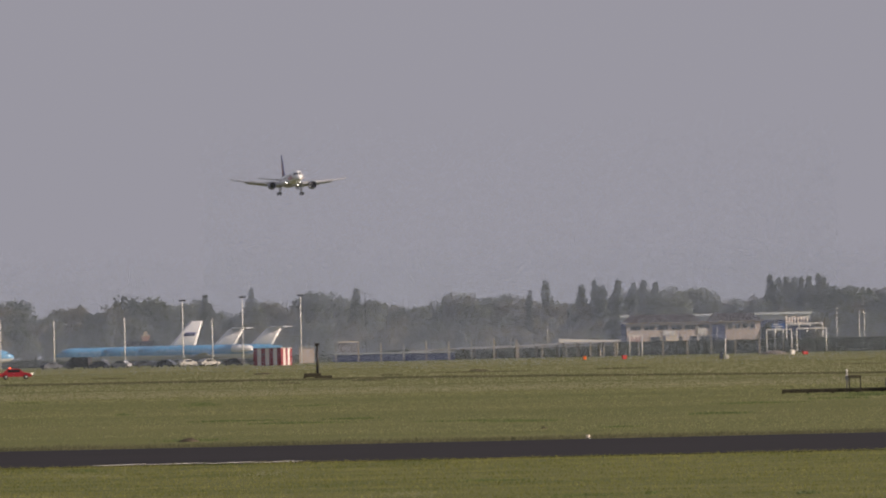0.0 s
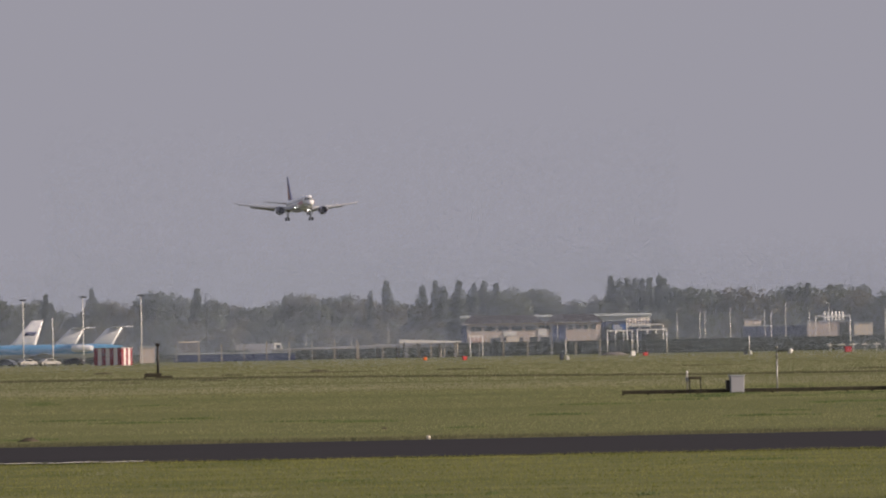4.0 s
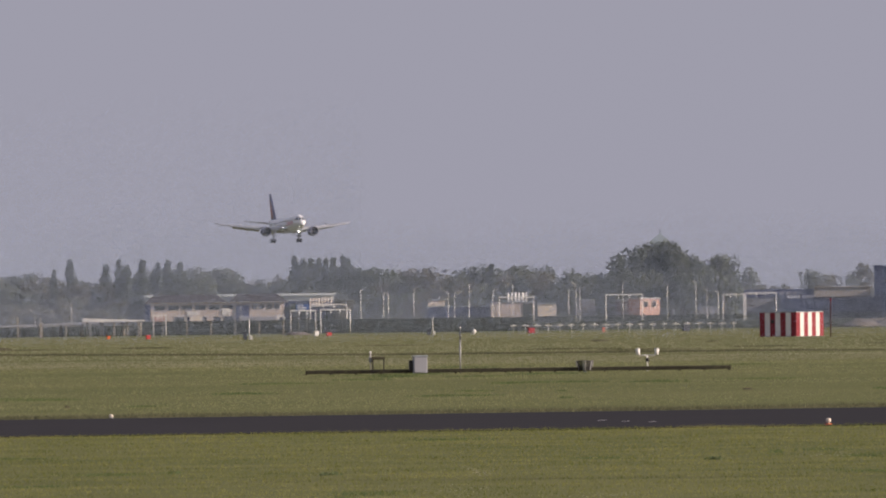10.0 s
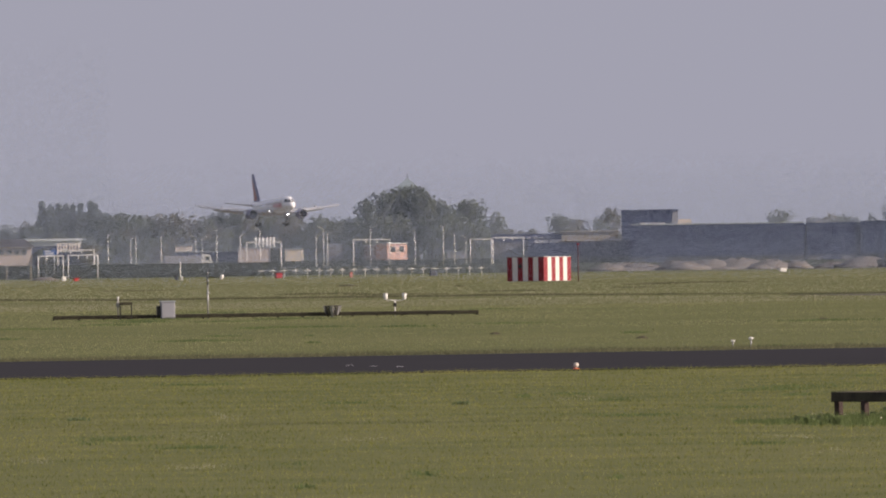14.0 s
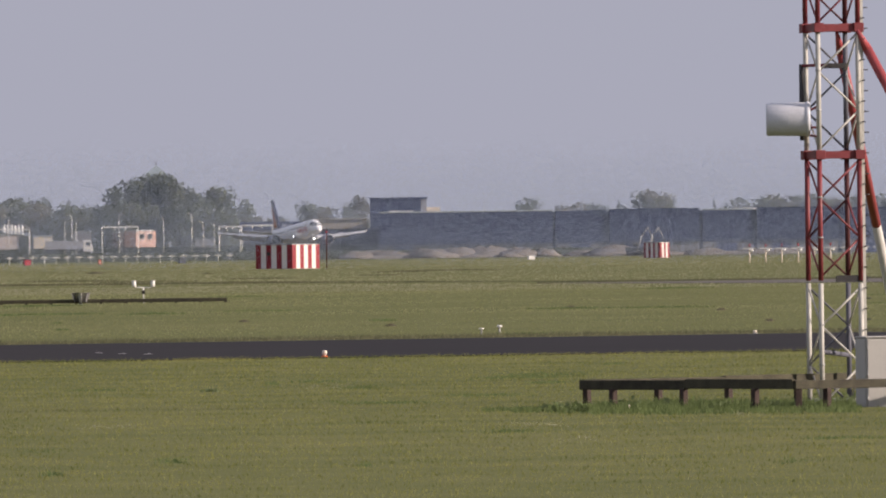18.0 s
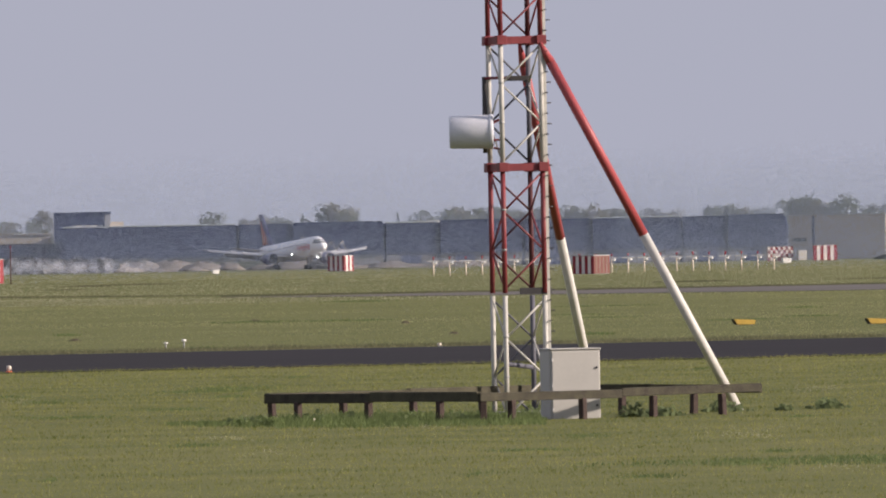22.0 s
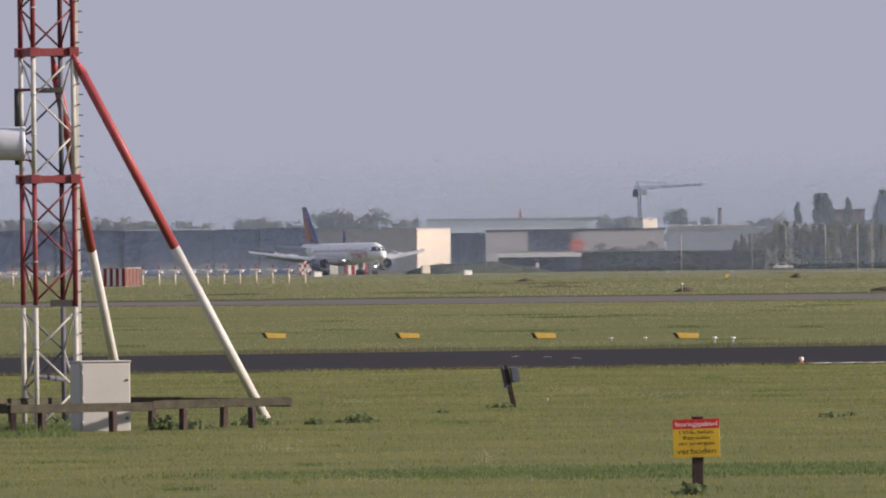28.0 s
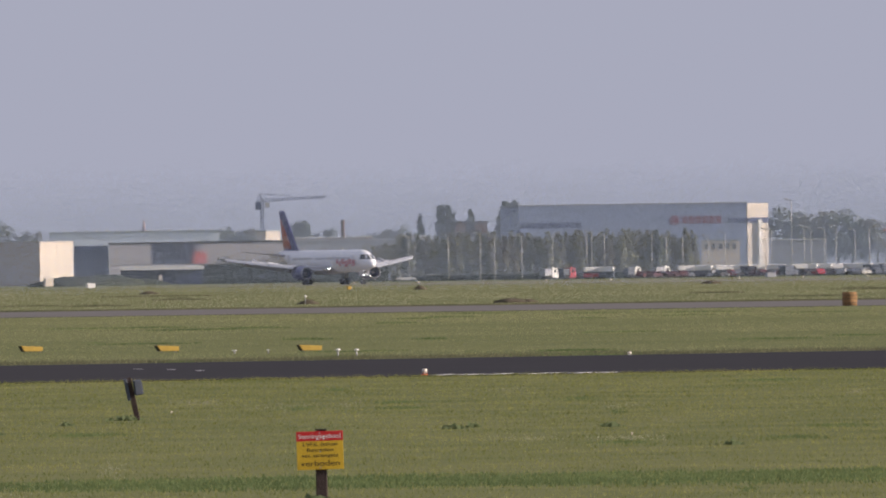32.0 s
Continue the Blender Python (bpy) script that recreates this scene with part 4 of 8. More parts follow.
# ---- weather garden on a long low frame
def weather_garden():
    d = 740
    def w(u):
        return wide(u - 973, d)
    th = thing("instrument_stand", at(973, d), "long low dark timber frame carrying instruments", "frame")
    xs = [w(599) + i * (w(1348) - w(599)) / 17 for i in range(18)]
    for x in xs:
        part("post", box(x - 0.07, x + 0.07, -0.07, 0.07, -0.05, 0.12), TIMBER, th)
    for a, b in zip(xs[0::4], xs[4::4] + [xs[-1] + 0.1]):
        part("beam", box(a - 0.05, b, -0.12, 0.12, 0.08, 0.32, bevel=0.02), TIMBER, th)
    for a in (w(610), w(1330)):
        part("side_beam", box(a - 0.1, a + 0.1, 0.14, 5.0, 0.10, 0.26, bevel=0.02), TIMBER, th)
    part("rear_beam", box(xs[0], xs[-1], 5.02, 5.2, 0.10, 0.28, bevel=0.02), TIMBER, th)

    t2 = thing("globe_post", at(713, d, 0), "thin grey post with a small white globe", "instrument")
    part("pole", rod((0, 0, 0), (0, 0, 1.4), 0.05, n=8), GREYBOX, t2)
    part("globe", turned([(1.38, 0.03), (1.41, 0.06), (1.47, 0.08), (1.52, 0.06), (1.55, 0.02)], "z", 12), WHITE, t2)
    part("junction_box", box(-0.12, 0.12, -0.1, 0.1, 0.85, 1.15, bevel=0.02), GALV, t2)

    t3 = thing("instrument_table", at(727, d, 0), "dark narrow table frame with two legs", "table")
    part("tabletop", box(-0.45, 0.42, -0.3, 0.3, 0.98, 1.16, bevel=0.02), TIMBER, t3)
    for x in (-0.36, 0.36):
        for y in (-0.22, 0.22):
            part("leg", box(x - 0.035, x + 0.035, y - 0.035, y + 0.035, 0, 0.98), DARKSTEEL, t3)

    t4 = thing("white_cabinet", at(800, d, 0, 6), "light grey instrument cabinet with a pale blue-grey lid", "cabinet")
    part("body", box(-0.45, 0.47, -0.4, 0.4, 0.06, 1.14, bevel=0.03), LIGHTGREY, t4)
    part("lid", box(-0.5, 0.52, -0.45, 0.45, 1.14, 1.22, bevel=0.02), ZINC, t4)
    part("side_box", box(-0.7, -0.46, -0.25, 0.25, 0.2, 0.9, bevel=0.02), DARKSTEEL, t4)
    part("door", box(-0.38, 0.40, -0.425, -0.402, 0.12, 1.06, bevel=0.006), LIGHTGREY, t4)
    for x in (-0.35, 0.36):
        part("foot", box(x - 0.06, x + 0.06, -0.3, 0.3, -0.02, 0.06), GALV, t4)

    t5 = thing("sensor_mast", at(872, d, 0), "tall grey pole with a side arm and a white sensor", "mast")
    part("pole", rod((0, 0, 0), (0, 0, 2.2), 0.055, 0.05, n=8), GALV, t5)
    part("mast_top", rod((0, 0, 2.2), (0, 0, 3.3), 0.05, 0.03, n=8), SLATE, t5, "dark upper tube")
    part("arm", rod((0, 0, 2.72), (0.85, 0, 2.72), 0.03, n=6), DARKSTEEL, t5)
    part("sensor", turned([(-0.17, 0.05), (-0.13, 0.11), (0.1, 0.13), (0.17, 0.07)], "z", 10), WHITE, t5, m=pose(0.92, 0, 2.72, 0, 25, 0))
    for z in (1.7, 2.15, 2.5, 3.0):
        part("clamp", rod((0, 0, z - 0.06), (0, 0, z + 0.06), 0.075, n=8), GALV, t5)

    t6 = thing("rain_screen", at(1092, d, 0), "round slatted rain-gauge screen", "instrument")
    for i in range(22):
        a = 6.283 * i / 22
        part("slat", box(-0.055, 0.055, -0.01, 0.01, 0, 0.6), DARKSTEEL if i % 4 else GALV, t6, m=pose(0.42 * math.cos(a), 0.42 * math.sin(a), 0.14, 0, 0, math.degrees(a) + 90) @ pose(0, 0, 0, 13, 0, 0))
    part("ring", turned([(0.70, 0.56), (0.73, 0.58), (0.75, 0.56), (0.73, 0.54)], "z", 24, caps=False), DARKSTEEL, t6)
    for a in (0.1, 1.7, 3.2, 4.8):
        part("stake", rod((0.5 * math.cos(a), 0.5 * math.sin(a), 0), (0.57 * math.cos(a), 0.57 * math.sin(a), 0.76), 0.022, n=6), GREYBOX, t6)
    part("funnel", turned([(0.02, 0.12), (0.45, 0.12), (0.5, 0.17), (0.52, 0.16)], "z", 12), ZINC, t6)

    t7 = thing("visibility_sensor", at(1203, d, 0), "white forked visibility sensor with two heads", "instrument")
    part("pole", rod((0, 0, 0), (0, 0, 1.08), 0.05, n=10), WHITE, t7)
    part("control_box", box(-0.11, 0.11, -0.12, 0.1, 0.62, 0.86, bevel=0.03), DARKSTEEL, t7, "dark control box")
    for sx in (-1, 1):
        part("arm", rod((0, 0, 1.04), (sx * 0.5, 0, 1.04), 0.035, n=8), WHITE, t7)
        part("elbow", rod((sx * 0.49, 0, 1.03), (sx * 0.57, 0, 1.14), 0.04, n=8), WHITE, t7)
        hd = part("sensor_head", turned([(0, 0.09), (0.04, 0.13), (0.36, 0.15), (0.40, 0.12)], "z", 12), WHITE, t7, m=pose(sx * 0.6, 0, 1.08, 0, sx * 4, 0))
        part("hood", turned([(0.38, 0.15), (0.42, 0.155), (0.44, 0.1)], "z", 12), GREYBOX, hd)


weather_garden()


def dark_wind_post():
    th = thing("wind_post", at(-223, 1247), "dark pole on a low base frame in the grass", "post")
    part("pole", rod((0, 0, 0.2), (0, 0, 3.9), 0.16, 0.11, n=8), DARKSTEEL, th)
    part("head", box(-0.25, 0.25, -0.2, 0.2, 3.7, 4.0, bevel=0.03), DARKSTEEL, th)
    for x0, x1, z in ((-1.5, 0.4, 0.35), (-0.3, 1.6, 0.05), (-1.6, -1.3, 0)):
        part("base_beam", box(x0, x1, -0.3, 0.3, max(0, z - 0.1), z + 0.35, bevel=0.04), TIMBER, th)


def localiser_box(u, d, name="beacon_box"):
    th = thing(name, at(u, d), "grey beacon box with a white pole and lamp", "beacon")
    part("box", box(-0.62, 0.05, -0.35, 0.35, 0, 1.15, bevel=0.04), SLATE, th)
    part("pole", rod((0.4, 0, 0), (0.4, 0, 3.1), 0.08, 0.07, n=8), WHITE, th)
    part("lamp", turned([(2.9, 0.07), (3.0, 0.14), (3.2, 0.13), (3.3, 0.04)], "z", 10), WHITE, th, m=pose(0.4, 0, 0))
    part("small_box", box(0.5, 0.9, -0.3, 0.2, 0, 0.7, bevel=0.03), WHITE, th)


def field_box(u, d, w, h, m, label):
    th = thing("field_box", at(u, d, 0, 20), label, "box", "boxes on the airfield")
    part("body", box(-w / 2, w / 2, -w / 3, w / 3, 0.1, h, bevel=0.05), m, th)
    part("lid", box(-w / 2 - 0.05, w / 2 + 0.05, -w / 3 - 0.05, w / 3 + 0.05, h, h + 0.08, bevel=0.02), m, th)
    for x in (-w / 2 + 0.1, w / 2 - 0.1):
        part("leg", box(x - 0.05, x + 0.05, -0.05, 0.05, -0.03, 0.1), GALV, th)


dark_wind_post()
localiser_box(495, 1855)
localiser_box(820, 2040, "far_beacon_box")
for u, d, w, h, m, t in ((320, 1950, 0.75, 0.7, RED, "small signal-red box on the grass"), (250, 2000, 0.55, 0.6, ORANGE, "small orange box on the grass"),
                         (640, 2060, 0.9, 0.6, RED, "small signal-red box on the grass"), (618, 2060, 0.8, 0.9, WHITE, "small white box on the grass"),
                         (998, 2060, 1.2, 1.0, DARKRED, "small dull red box on the grass"), (1126, 2060, 0.5, 0.9, FADEDRED, "small faded red box on the grass"),
                         (1272, 2060, 1.3, 1.1, SLATE, "slate grey metal box on the grass"), (1890, 1990, 1.2, 0.7, WHITE, "small white box on the grass"),
                         (3166, 2020, 1.5, 0.9, WHITE, "small white marker box on the grass"), (2900, 2010, 1.5, 0.9, WHITE, "small white marker box on the grass")):
    field_box(u, d, w, h, m, t)


# ---- red and white striped equipment shelters
def shelter(u, d, wl_, wr, h, turn, nl=6, nr=6, name="equipment_shelter", checker=False, brown_wall=False):
    """A box seen across its corner: wl_ and wr are its two visible walls."""
    th = thing(name, at(u, d, 0, turn), "equipment shelter with red and white vertical panels" if not checker else "equipment shelter painted in a red and white chequer", "shelter", "striped shelters")
    part("core", box(0.03, wr - 0.03, 0.03, wl_ - 0.03, 0, h - 0.05), GALV, th)
    for k, n, width in ((0, nr, wr), (1, nl, wl_)):
        rows = 4 if checker else 1
        for i in range(n):
            for j in range(rows):
                a, b = width * i / n + 0.01, width * (i + 1) / n - 0.01
                z0, z1 = 0.05 + (h - 0.1) * j / rows, 0.05 + (h - 0.1) * (j + 1) / rows - (0.01 if checker else 0)
                m = SHELTERRED if (i + j + (k if checker else 0)) % 2 == 0 else SHELTERWHITE
                if brown_wall and k == 0:
                    m = BROWNRED if i % 2 == 0 else BRICK
                bm = box(a, b, -0.03, 0.03, z0, z1) if k == 0 else box(-0.03, 0.03, a, b, z0, z1)
                part("panel", bm, m, th)
    part("roof", box(-0.08, wr + 0.08, -0.08, wl_ + 0.08, h - 0.05, h + 0.06, bevel=0.02), GALV, th)
    part("plinth", box(0.05, wr - 0.05, 0.05, wl_ - 0.05, -0.1, 0.05), CONCRETE, th)
    part("lintel_box", box(-0.12, -0.032, wl_ * 0.60, wl_ * 0.68, h * 0.55, h * 0.7), DARKSTEEL, th)
    return th


shelter(1467, 1596, 7.7, 5.2, 3.45, 42, 7, 7)
shelter(-287, 2100, 7.7, 2.7, 3.25, 42, 7, 5)
shelter(2118, 2046, 4.4, 2.3, 2.8, 42, 7, 5)
shelter(2560, 1535, 4.3, 2.9, 2.5, 42, 7, 9, brown_wall=True)
shelter(2949, 2360, 1.3, 5.1, 3.2, 14, 2, 7)
shelter(2868, 2370, 1.08, 5.4, 3.1, 8, 2, 10, checker=True)
field_box(2928, 2370, 1.85, 2.17, GREYBOX, "pale grey equipment container between two shelters")
field_box(3092, 2340, 1.75, 1.65, CREAM, "sunlit cream equipment container beside a striped shelter")


# ---- approach light rows
def approach_light(u, d, h, name="approach_light"):
    th = thing(name, at(u, d), "white approach light on a thin pole with a crossbar", "runway light", "approach lights")
    part("pole", rod((0, 0, -0.05), (0, 0, h * 0.85), 0.05, 0.04, n=6), YELLOW if h > 2 else WHITE, th, "pale yellow pole" if h > 2 else "")
    part("crossbar", box(-0.66, 0.66, -0.08, 0.08, h * 0.8, h * 0.9, bevel=0.02), WHITE, th)
    part("lamp", turned([(h * 0.9, 0.06), (h * 0.95, 0.09), (h * 1.02, 0.08), (h * 1.06, 0.02)], "z", 10), WHITE, th)
    return th


first = approach_light(967, 2120, 1.6)
for i in range(1, 20):
    copy_thing(first, at(967 + i * 20.5, 2120))


def approach_post(u, d):
    th = thing("approach_post", at(u, d), "pale yellow approach light post with side lamp and red tip", "runway light", "row of approach posts")
    part("pole", rod((0, 0, -0.05), (0, 0, 1.9), 0.11, 0.09, n=8), CREAM, th)
    part("lamp", turned([(-0.28, 0.07), (-0.2, 0.15), (0.2, 0.17), (0.28, 0.1)], "x", 10), WHITE, th, m=pose(0.3, 0, 1.75, 0, -20, 0))
    part("crossbar", box(-0.9, 0.9, 0.5, 0.6, 2.0, 2.12), WHITE, th)
    part("rear_pole", rod((0, 0.55, 0), (0, 0.55, 2.5), 0.06, n=6), GALV, th)
    part("red_tip", rod((0, 0.55, 2.3), (0, 0.55, 2.7), 0.1, n=8), DARKRED, th, "dark red obstruction lamp")
    return th


first = approach_post(2276, 1590)
for i in range(1, 22):
    copy_thing(first, at(2276 + i * 28.7, 1590))


first = edge_light(3519, 2066, False)
first.matrix_world = at(3519, 2066) @ Matrix.Diagonal((1.5, 1.5, 1.5, 1))
for i in range(1, 10):
    copy_thing(first, at(3519 + i * 113.5, 2066 - i * 3))
field_box(4370, 2110, 1.8, 0.9, LIGHTGREY, "pale grey box beside the far runway")
field_box(3624, 1620, 0.6, 0.5, OCHRE, "small ochre marker on the grass")
marker_post(3546, 1092, 0.9)


# ---- trees: prototypes are built at their first place, and repeats share their meshes
def leaf_cloud(lobes, n, size, seed):
    """A crown of loose leaf clumps spread over overlapping lobes (x, y, z, rx, rz)."""
    g = np.random.default_rng(seed)
    w = np.array([l[3] * l[4] for l in lobes])
    pick = g.choice(len(lobes), n, p=w / w.sum())
    L = np.array(lobes)[pick]
    q = g.normal(size=(n, 3))
    q /= np.linalg.norm(q, axis=1)[:, None]
    r = g.random(n) ** 0.4
    c = L[:, :3] + q * r[:, None] * np.stack([L[:, 3], L[:, 3], L[:, 4]], 1)
    a, b = g.normal(size=(n, 3)), g.normal(size=(n, 3))
    a /= np.linalg.norm(a, axis=1)[:, None]
    b -= a * (a * b).sum(1)[:, None]
    b /= np.linalg.norm(b, axis=1)[:, None]
    s = size * (0.5 + 0.9 * g.random(n))[:, None]
    v = np.stack([c - a * s, c + b * s * 0.8, c + a * s, c - b * s * 0.8], 1)
    return v.reshape(-1, 3)


def quads_mesh(name, v, material):
    n = len(v) // 4
    me = bpy.data.meshes.new(name)
    me.vertices.add(n * 4)
    me.vertices.foreach_set("co", v.ravel())
    me.loops.add(n * 4)
    me.loops.foreach_set("vertex_index", np.arange(n * 4))
    me.polygons.add(n)
    me.polygons.foreach_set("loop_start", np.arange(0, n * 4, 4))
    me.update()
    me.materials.append(material)
    return me


def make_tree(kind, seed, name, label, leaf):
    """A tree ten metres high, to be scaled."""
    rng = random.Random(seed)
    th = thing(name, Matrix.Identity(4), label, "tree", "trees along the airfield")
    lobes, limbs = [], []
    if kind == "poplar":
        for i in range(15):
            z = 1.4 + 8.0 * i / 14
            r = 1.12 * min(1, 0.6 + (z - 1.4) * 0.3) * min(1, 0.45 + (9.6 - z) * 0.35)
            lobes.append((rng.uniform(-0.25, 0.25), rng.uniform(-0.25, 0.25), z, r * rng.uniform(0.85, 1.15), 0.7))
            limbs.append((0.0, 0.0, z * 0.8, lobes[-1][0] * 2.2, lobes[-1][1] * 2.2, z + 0.4))
        n, size = 1700, 0.195
    elif kind == "conifer":
        for i in range(12):
            z = 0.8 + 8.8 * i / 11
            lobes.append((rng.uniform(-0.15, 0.15), rng.uniform(-0.15, 0.15), z, 2.3 * (1 - z / 10.4) + 0.1, 0.55))
        limbs = [(0, 0, z, 1.4 * (1 - z / 10) * sx, 0.2, z + 0.1) for z in (2, 4, 6) for sx in (-1, 1)]
        n, size = 1800, 0.16
    elif kind == "birch":
        for i in range(9):
            z = 2.0 + 7.2 * i / 8
            r = 1.3 * (1 - abs(z - 4.6) / 7) + 0.1
            lobes.append((rng.uniform(-0.5, 0.5), rng.uniform(-0.5, 0.5), z, r, 0.9))
            limbs.append((0, 0, z * 0.75, lobes[-1][0] * 2, lobes[-1][1] * 2, z + 0.5))
        n, size = 1000, 0.21
    else:
        spread = {"round": 4.0, "broad": 5.6, "oval": 3.0, "shrub": 5.5}[kind]
        count = {"round": 17, "broad": 22, "oval": 15, "shrub": 14}[kind]
        for i in range(count):
            a, rr = rng.uniform(0, 6.283), rng.random() ** 0.6
            z = rng.uniform(2.6, 8.6) if kind != "shrub" else rng.uniform(1.0, 8.0)
            k = math.sqrt(max(0.06, 1 - ((z - 4.7) / 5.0) ** 2))
            x, y = spread * 0.78 * rr * k * math.cos(a), spread * 0.78 * rr * k * math.sin(a)
            lobes.append((x, y, z, rng.uniform(1.0, 1.75), rng.uniform(0.9, 1.45)))
            limbs.append((x * 0.12, y * 0.12, 1.6 + z * 0.28, x, y, z))
        n, size = (1600, 0.215) if kind != "broad" else (1900, 0.21)
    part("trunk", rod((0, 0, -0.2), (0.05, 0.03, 6.8), 0.24 if kind != "birch" else 0.11, 0.06, n=8), BARK, th)
    for a in limbs[::max(1, len(limbs) // 4)][:4]:
        part("limb", rod(a[:3], a[3:], 0.08, 0.02, n=4, caps=False), BARK, th)
    part("crown", quads_mesh("crown", leaf_cloud(lobes, n, size, seed), leaf), leaf, th)
    return th


PROTO = {}


def tree(kind, u, d, v=None, h=None, fat=1.0, seed=0, leaf=0):
    """Plant a tree whose top is seen at view height v, or which is h metres high."""
    h = h or tall(v, d) * (1.0 if kind in ("poplar", "conifer") else 1.08)
    key = (kind, seed % 3, leaf)
    m = at(u, d, 0, (seed * 67) % 360) @ Matrix.Diagonal((h / 10 * fat, h / 10 * fat, h / 10, 1))
    if key not in PROTO:
        words = {"poplar": "tall narrow poplar in a row", "conifer": "dark conical conifer", "birch": "slender young birch in a shelter belt", "round": "round-crowned leafy tree",
                 "broad": "large spreading leafy tree", "oval": "upright oval leafy tree", "shrub": "low dense shrub"}[kind]
        tint = ("dull green", "dark green", "fresh olive-brown", "pale young")[leaf]
        PROTO[key] = make_tree(kind, 100 + len(PROTO), {"poplar": "poplar", "conifer": "conifer", "birch": "birch", "shrub": "shrub"}.get(kind, "tree"), words + " with " + tint + " leaves", LEAF[leaf])
        PROTO[key].matrix_world = m
        return PROTO[key]
    first = PROTO[key].scale
    return copy_thing(PROTO[key], m @ Matrix.Diagonal((1 / first.x, 1 / first.y, 1 / first.z, 1)))


rng = random.Random(21)
# wood behind the apron and the low office building
u = -930
k = 0
while u < 1120:
    k += 1
    top = -93 + 10 * math.sin(u * 0.021) + 6 * math.sin(u * 0.057 + 1) + rng.uniform(-7, 7)
    tree(rng.choice(("round", "round", "oval", "broad")), u, 3380 + rng.uniform(-60, 60), v=top, fat=rng.uniform(0.8, 1.1), seed=k, leaf=rng.choice((0, 0, 1, 2)))
    u += rng.uniform(15, 24)
u = -930
while u < 1480:
    k += 1
    tree(rng.choice(("round", "shrub", "oval")), u, 3240 + rng.uniform(-40, 40), v=-125 + rng.uniform(-14, 10), fat=rng.uniform(0.9, 1.3), seed=k, leaf=rng.choice((0, 1, 2)))
    u += rng.uniform(18, 28)
for u, v in ((-640, -86), (-575, -80), (-420, -70), (-338, -64), (-153, -66), (-410, -85), (155, -78), (185, -59), (248, -66), (272, -62), (283, -70), (310, -58), (337, -68), (358, -62), (380, -64),
             (583, -59), (596, -62), (608, -60), (622, -63), (636, -61), (651, -60), (668, -58), (676, -62), (928, -75)):
    k += 1
    tree("poplar", u, 3340 + rng.uniform(-30, 30), v=v, fat=rng.uniform(0.66, 0.82), seed=k, leaf=1)
tree("conifer", 40, 3200, v=-103, seed=1, leaf=1)
for u, v, f, kind in ((395, -80, 1, "round"), (720, -82, 1.2, "broad"), (820, -78, 1.1, "broad"), (880, -92, 1, "round"), (980, -90, 1, "round"), (1010, -86, 1, "round"), (1060, -92, 1.1, "round"), (572, -134, 1.0, "round"), (590, -138, 1.0, "round"), (640, -146, 1.2, "shrub"), (612, -150, 1.2, "shrub"), (662, -132, 1.0, "round")):
    k += 1
    tree(kind, u, 3300 if v > -110 else 2940, v=v, fat=f, seed=k, leaf=k % 3)
u = -930
while u < 1120:
    k += 1
    tree("shrub", u, 3460, v=-108 + rng.uniform(-6, 6), fat=1.5, seed=k, leaf=0)
    u += 46
# the great trees before the church tower
for u, v, f, kind, dd in ((1110, -98, 1.0, "round", 3150), (1148, -68, 0.8, "oval", 3160), (1228, -42, 0.8, "round", 3200), (1214, -47, 0.7, "round", 3185), (1241, -46, 0.7, "round", 3195), (1180, -50, 0.75, "oval", 3180), (1208, -46, 0.72, "oval", 3190), (1247, -46, 0.75, "oval", 3180), (1264, -52, 0.7, "oval", 3170),
                          (1300, -72, 0.75, "oval", 3150), (1326, -70, 0.75, "oval", 3160), (1350, -68, 0.7, "oval", 3170), (1380, -92, 1, "round", 3260), (1430, -106, 1, "round", 3300), (1195, -95, 1.1, "broad", 3080),
                          (1270, -98, 1.1, "broad", 3080), (1340, -105, 1.1, "broad", 3080), (1130, -115, 1.1, "broad", 3080), (1286, -68, 0.85, "oval", 3175), (1136, -78, 0.8, "round", 3165), (1290, -90, 1.0, "round", 3120), (1160, -88, 1.0, "round", 3120)):
    k += 1
    tree(kind, u, dd, v=v, fat=f, seed=k, leaf=k % 2)
# single trees behind the hangar
for u, v, f, kind in ((1490, -100, 0.9, "round"), (1520, -104, 0.8, "round"), (1560, -106, 0.7, "round"), (1592, -92, 0.6, "oval"), (1890, -99, 0.85, "round"), (1962, -91, 0.7, "oval"), (2000, -108, 0.9, "round"), (2046, -104, 0.6, "conifer"),
                      (2078, -92, 0.9, "round"), (2105, -86, 0.9, "round"), (2130, -100, 0.8, "round"), (2215, -106, 0.7, "conifer"), (2285, -96, 1.2, "broad"), (2330, -92, 1.2, "broad"), (2380, -98, 1.1, "broad"),
                      (2440, -104, 0.9, "round"), (2500, -98, 1.0, "broad"), (2560, -97, 1.0, "broad"), (2610, -102, 0.9, "round"), (2680, -100, 0.9, "round"), (2770, -101, 1.0, "broad"), (2810, -105, 0.9, "round"),
                      (2906, -93, 0.75, "round"), (2926, -86, 0.75, "oval"), (2944, -88, 0.85, "round"), (2966, -89, 0.85, "round"), (3018, -91, 0.95, "round"), (3060, -104, 0.7, "round"), (2860, -108, 0.8, "round")):
    k += 1
    tree(kind, u, 3480, v=v + 5, fat=f * 1.2, seed=k, leaf=(1 if kind == "conifer" else 2 * (k % 2)))
